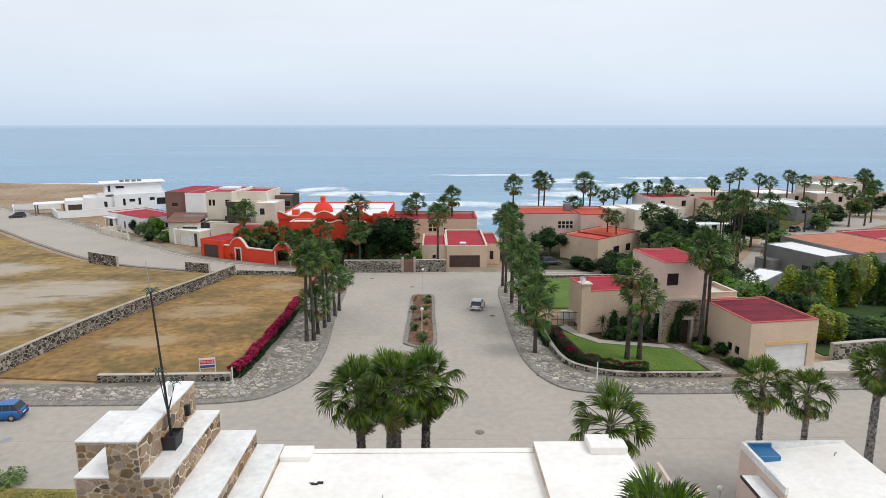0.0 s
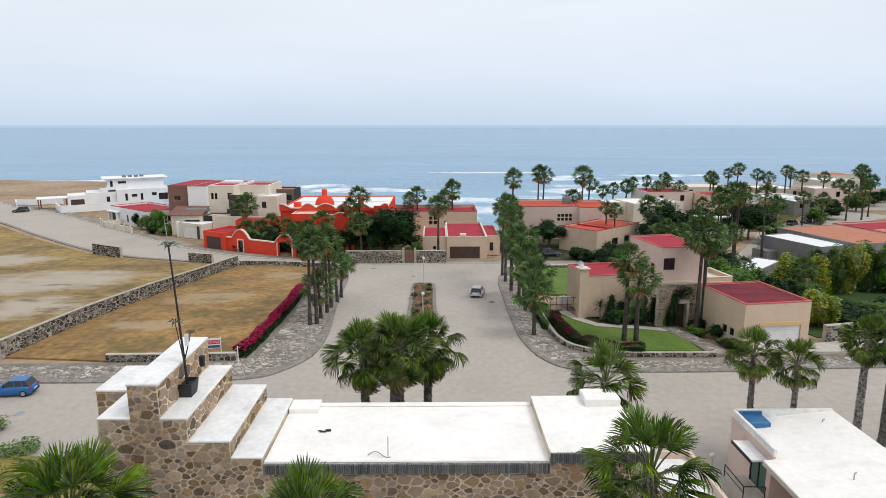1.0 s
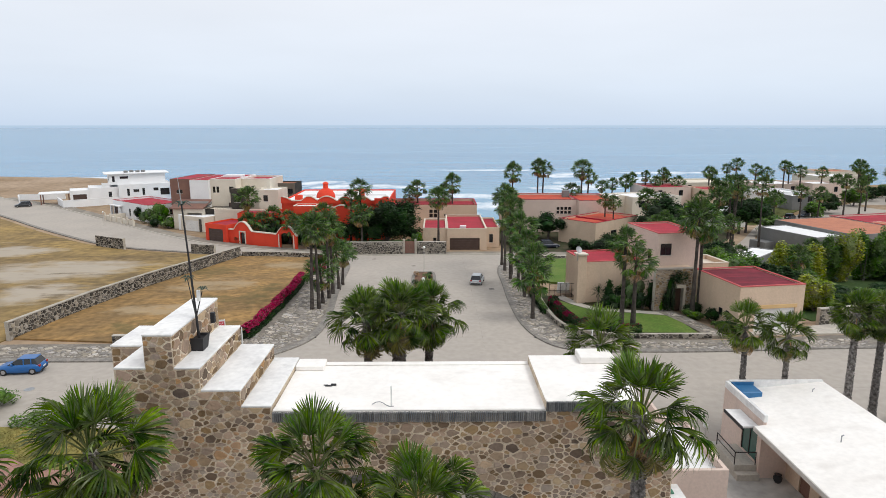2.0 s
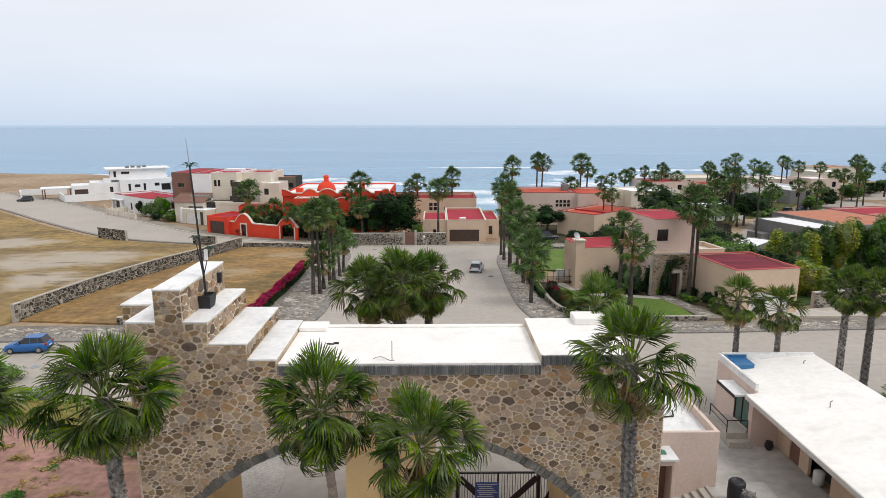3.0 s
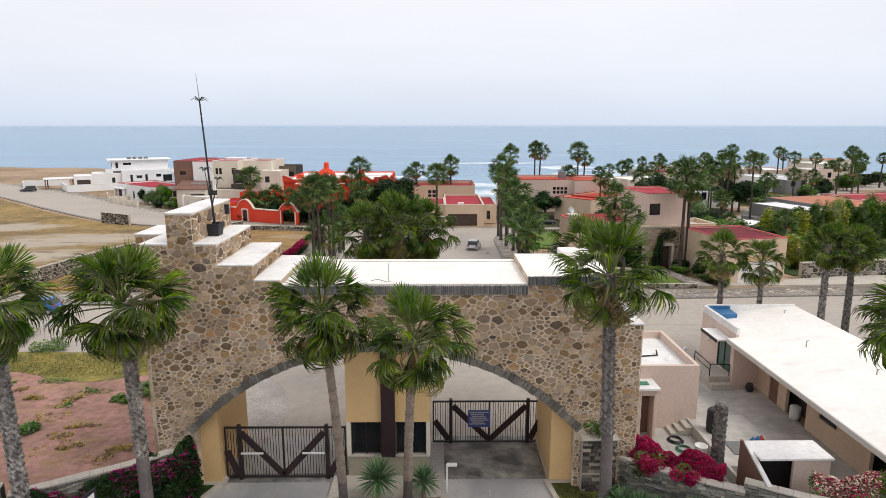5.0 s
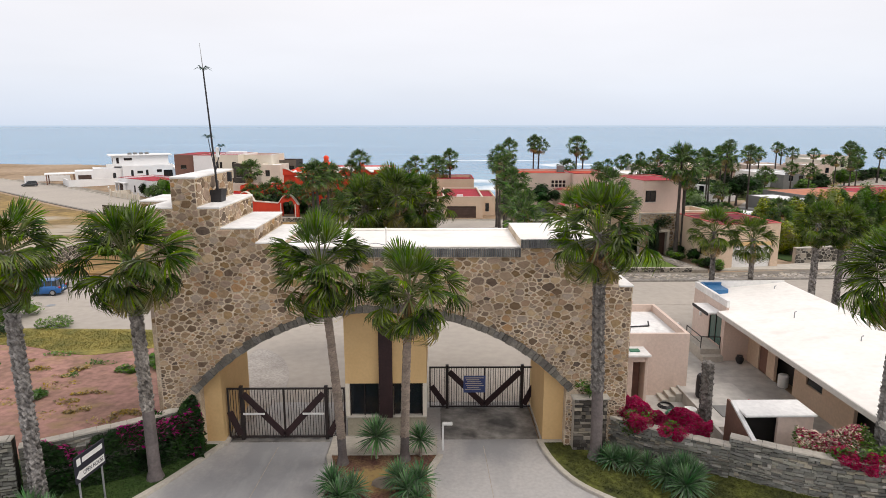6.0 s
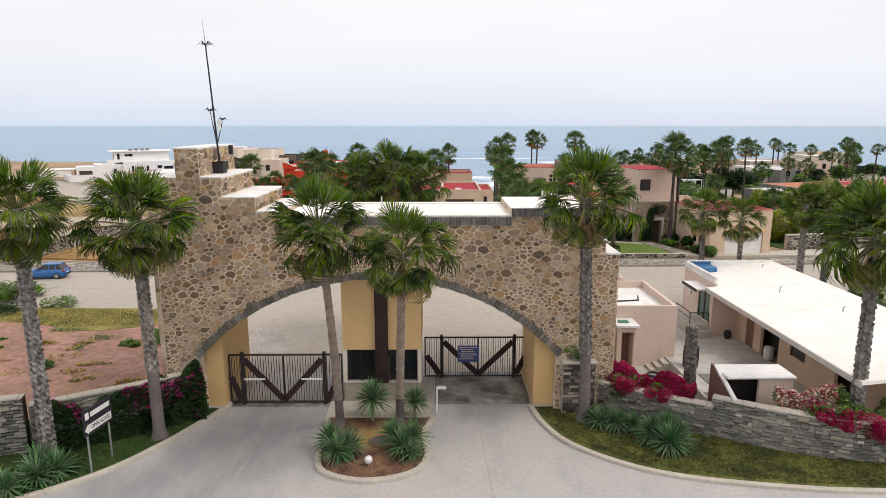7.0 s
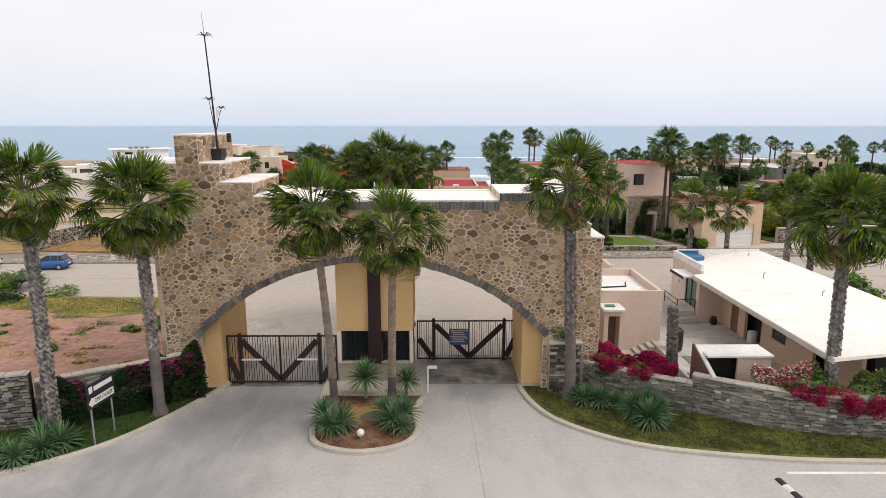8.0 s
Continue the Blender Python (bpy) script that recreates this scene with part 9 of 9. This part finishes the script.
part("wall", boxes((1.75, 1.25, 0, 3.5, 1.4, 2.7), (3.35, 1.41, 0, 3.5, 2.8, 2.7), (0.1, 2.7, 0, 3.34, 2.8, 2.7)), M_PEACH, shed)
# near-black sheet added for the shade inside the open shed
part("opening_shade", boxes((0.15, 2.2, 0, 3.3, 2.25, 2.68)), M_DARK, shed)
plat = empty("concrete_platform", pose(14.6, 2.2, 0), "raised concrete platform with steps in the yard", "platform")
part("deck", boxes((0.6, -1.2, 0, 4.2, 4.6, 0.62), bevel=0.02), M_YARD, plat)
for k in range(3):
    part("step", boxes((-0.75 + 0.42 * k, 3.1, 0, -0.34 + 0.42 * k, 4.6, 0.19 * (k + 1)), bevel=0.015), M_KERB, plat)
part("ledge", boxes((0.5, -2.6, 0, 0.68, 4.6, 0.7), bevel=0.02), M_YARD, plat)
drum = empty("water_barrel", pose(16.1, 4.7, 0.62), "black plastic barrel standing on the platform", "barrel")
part("drum", lathe([(0.40, 0), (0.45, 0.1), (0.47, 0.7), (0.45, 1.3), (0.36, 1.42), (0.3, 1.42), (0.28, 1.36)], 18), M_BLACKPLASTIC, drum, "", True)
pail = empty("bucket", pose(14.55, 2.8, 0.02), "white plastic bucket standing on concrete", "bucket")
part("pail", lathe([(0.26, 0), (0.34, 0.75), (0.36, 0.78), (0.32, 0.78), (0.25, 0.1)], 16), M_WHITEPLASTIC, pail, "", True)
for x, y, m, lab in ((14.0, 3.7, M_GREENHOSE, "coiled green garden hose on the concrete"), (13.9, 4.75, M_BLACKPLASTIC, "coiled black hose on the concrete")):
    hose = empty("hose", pose(x, y, 0.02), lab, "hose")
    bm = bmesh.new()
    for ring in range(3):
        rr = 0.45 - 0.05 * ring
        for k in range(14):
            a, b = k * 6.283 / 14, (k + 1) * 6.283 / 14
            tube(bm, (rr * math.cos(a), rr * math.sin(a), 0.03 + 0.05 * ring), (rr * math.cos(b), rr * math.sin(b), 0.03 + 0.05 * ring), 0.035, sides=5)
    part("coil", bm, m, hose)
for dx, m in ((0, M_BLUETANK), (0.55, M_REDPLASTIC), (0.35, M_BLUETANK)):
    b = empty("bottle", pose(17.55 + dx, 3.1 + 0.3 * dx, 0.62), "coloured plastic container on the platform", "bottle", "containers")
    part("body", lathe([(0.16, 0), (0.18, 0.05), (0.18, 0.3), (0.08, 0.4), (0.05, 0.5)], 12), m, b, "", True)
urn = empty("plant_pot", pose(21.6, 11.5, 0.0), "dark glazed plant pot in the porch", "pot")
part("pot", lathe([(0.14, 0), (0.26, 0.22), (0.28, 0.4), (0.19, 0.55), (0.22, 0.6), (0.15, 0.58)], 16), M_BLACKPLASTIC, urn, "", True)
bin_ = empty("white_drum", pose(22.48, 7.5, 0.0), "white plastic drum by the porch opening", "barrel")
part("drum", lathe([(0.28, 0), (0.32, 0.05), (0.32, 0.8), (0.28, 0.85)], 14), M_WHITEPLASTIC, bin_, "", True)
mat_ = empty("panel_board", pose(17.1, 1.9, 0.62, 0, 0, 0), "grey board lying on the platform", "board")
part("board", boxes((-1.0, 0.2, 0.0, 0.2, 1.6, 0.05), bevel=0.01), M_GREYWALL, mat_)

# speed bump and painted line on the driveway
hump = empty("speed_bump", pose(15.35, -9.0, 0.0, 0, 0, -84), "black and white striped rubber speed bump", "speed bump")
for k in range(7):
    bm = bmesh.new()
    v = [bm.verts.new((0.5 * k + 0.01 + dx, dy, dz)) for dx in (0, 0.48) for dy, dz in ((-0.17, 0), (-0.09, 0.07), (0.09, 0.07), (0.17, 0))]
    for a, b in ((0, 1), (1, 2), (2, 3)):
        bm.faces.new((v[a], v[b], v[4 + b], v[4 + a]))
    bm.faces.new(v[:4])
    bm.faces.new(v[4:])
    part("segment", bm, M_WHITEPLASTIC if k % 2 else M_BLACKPLASTIC, hump)
sheet("painted_line", [(16.0, -8.45), (40, -8.75), (40, -8.9), (16.0, -8.62)], 0.01, M_CAP, "white painted line along the kerb", "marking", 0.02)

# cobbled apron inside the left gate
sheet("pavement", smooth_line([(-10.9, 2.4), (-9.9, 5), (-9.6, 8), (-10.2, 11), (-11.6, 13.6), (-13.4, 14.6), (-13.6, 10), (-12.6, 6)], 4), 0.03, M_PALECOBBLE, "cobbled apron beside the street inside the gate", "pavement", 0.2)


def lay_cobbles(parent, outline, lift, size, seed, limit=0):
    """Flat uneven cobbles over a piece of paving."""
    rnd = random.Random(seed)
    xs, ys = [p[0] for p in outline], [p[1] for p in outline]

    def inside(x, y):
        c = False
        for (xa, ya), (xb, yb) in zip(outline, outline[1:] + outline[:1]):
            if (ya > y) != (yb > y) and x < (xb - xa) * (y - ya) / (yb - ya) + xa:
                c = not c
        return c
    jv, jf = [], []
    for i, (c, poly) in enumerate(cells(min(xs), min(ys), max(xs), max(ys), lambda x, y: size, inside, rnd, 1.15)):
        if not all(inside(*p) for p in poly):
            continue
        v, f = stone_block(poly, 0.05, 0.03, rnd)
        k = len(jv)
        jv += [(x, y, ground_z(y) + lift + h) for x, y, h in v]
        jf += [tuple(k + q for q in g) for g in f]
    ob = shared("cobbles", mesh_of("cobbles", jv, jf, M_COBBLE), parent)
    tagged(ob, kind="stuff")


def grass(name, outline, count, lift, material, label, h0, h1, seed):
    """Blades of grass over a lawn, as one mass."""
    rnd = random.Random(seed)
    xs, ys = [p[0] for p in outline], [p[1] for p in outline]
    v, f = [], []
    while count > 0:
        x, y = rnd.uniform(min(xs), max(xs)), rnd.uniform(min(ys), max(ys))
        c = False
        for (xa, ya), (xb, yb) in zip(outline, outline[1:] + outline[:1]):
            if (ya > y) != (yb > y) and x < (xb - xa) * (y - ya) / (yb - ya) + xa:
                c = not c
        count -= 1
        if not c:
            continue
        a, h = rnd.uniform(0, 6.283), rnd.uniform(h0, h1)
        dx, dy = 0.035 * math.cos(a), 0.035 * math.sin(a)
        z = ground_z(y) + lift
        b = len(v)
        v += [(x - dx, y - dy, z), (x + dx, y + dy, z), (x + rnd.uniform(-0.06, 0.06), y + rnd.uniform(-0.06, 0.06), z + h)]
        f.append((b, b + 1, b + 2))
    tagged(new(name, mesh_of(name, v, f, material)), label, "grass", kind="stuff")


grass("grass", [(5.9, 0.5), (6.3, -1.6), (7.3, -3.5), (9.4, -5.3), (12, -6.4), (16.2, -7.2), (20.5, -7.5), (26, -7.7), (26, -6.5), (21.6, -5.8), (16.5, -4.4), (13, -2.5), (9.6, -0.2), (8.5, 0.6)], 60000, 0.13, M_DRYLAWN, "short olive grass on the driveway lawn", 0.02, 0.06, 1)
grass("grass", [(-11.3, 0.3), (-12.2, -1.6), (-13.1, -3.4), (-14.4, -5.4), (-16.0, -7.0), (-18.3, -8.3), (-24, -10.6), (-24, -2.8), (-20, -1.5), (-15.5, -0.2)], 50000, 0.13, M_LAWNSHADE, "short dark green grass beside the driveway", 0.02, 0.06, 2)
grass("grass", [(-22, 14.6), (-19.6, 16), (-19.4, 17.6), (-26, 18.6), (-44, 18.8), (-44, 16.6), (-34, 15.9), (-27.5, 14)], 9000, 0.19, M_OLIVE, "olive grass strip along the street", 0.04, 0.13, 3)

# air conditioner and iron fence beside the beige house
unit = empty("air_conditioner", pose(17.2, 58.6, -0.2, 0, 0, 8), "white air conditioner boxes beside the house wall", "air conditioner")
part("case", boxes((-0.8, -0.3, 0.3, 0.1, 0.3, 1.4), bevel=0.03), M_WHITEPLASTIC, unit)
part("case", boxes((0.2, -0.3, 0.3, 1.1, 0.3, 1.3), bevel=0.03), M_WHITEPLASTIC, unit)
part("plinth", boxes((-0.9, -0.4, 0, 1.2, 0.4, 0.298)), M_KERB, unit)
rail = empty("iron_fence", pose(14.8, 56.2, -0.3, 0, 0, 4), "thin iron fence between lawn and house", "fence")
for z in (0.15, 1.0, 1.9):
    part("rail", tubes(((0, 0, z), (4.6, 0, z), 0.03, 0.03), sides=6), M_STEEL, rail)
for k in range(7):
    part("post", tubes(((0.766 * k, 0, 0), (0.766 * k, 0, 2.0), 0.03, 0.03), sides=6), M_STEEL, rail)

# ---- stones, last ----
gate_stones()
build_walls()
lay_cobbles(left_path, [p for p in offset(KERB_LEFT, 0.3) if p[1] < 84 and p[0] > -46] + [(-21.2, 84), (-20.6, 70), (-19.6, 58), (-19.4, 48), (-19.9, 41), (-22, 37.8), (-30, 37.2), (-46, 37.0)], 0.125, 0.55, 31)
lay_cobbles(right_path, [p for p in offset(KERB_RIGHT, 0.3) if p[1] < 84 and p[0] < 46][::-1] + [(46, 39.2), (30.5, 37.8), (20, 38.0), (16.3, 38.8), (13.6, 41.6), (12.8, 47), (12.5, 55), (12.8, 70), (13.5, 83)][::1], 0.125, 0.55, 32)
flag = sheet("garden_path", [(28.9, 38.9), (31.2, 39.0), (29.8, 44), (28.6, 49.2), (26.4, 49.2), (27.8, 44)], 0.32, M_COBBLEBED, "stone-flagged path from the street to the front door", "path", 0.5)
lay_cobbles(flag, [(29.0, 39.1), (31.0, 39.2), (29.7, 44), (28.5, 49.0), (26.6, 49.0), (27.9, 44)], 0.325, 0.5, 33)
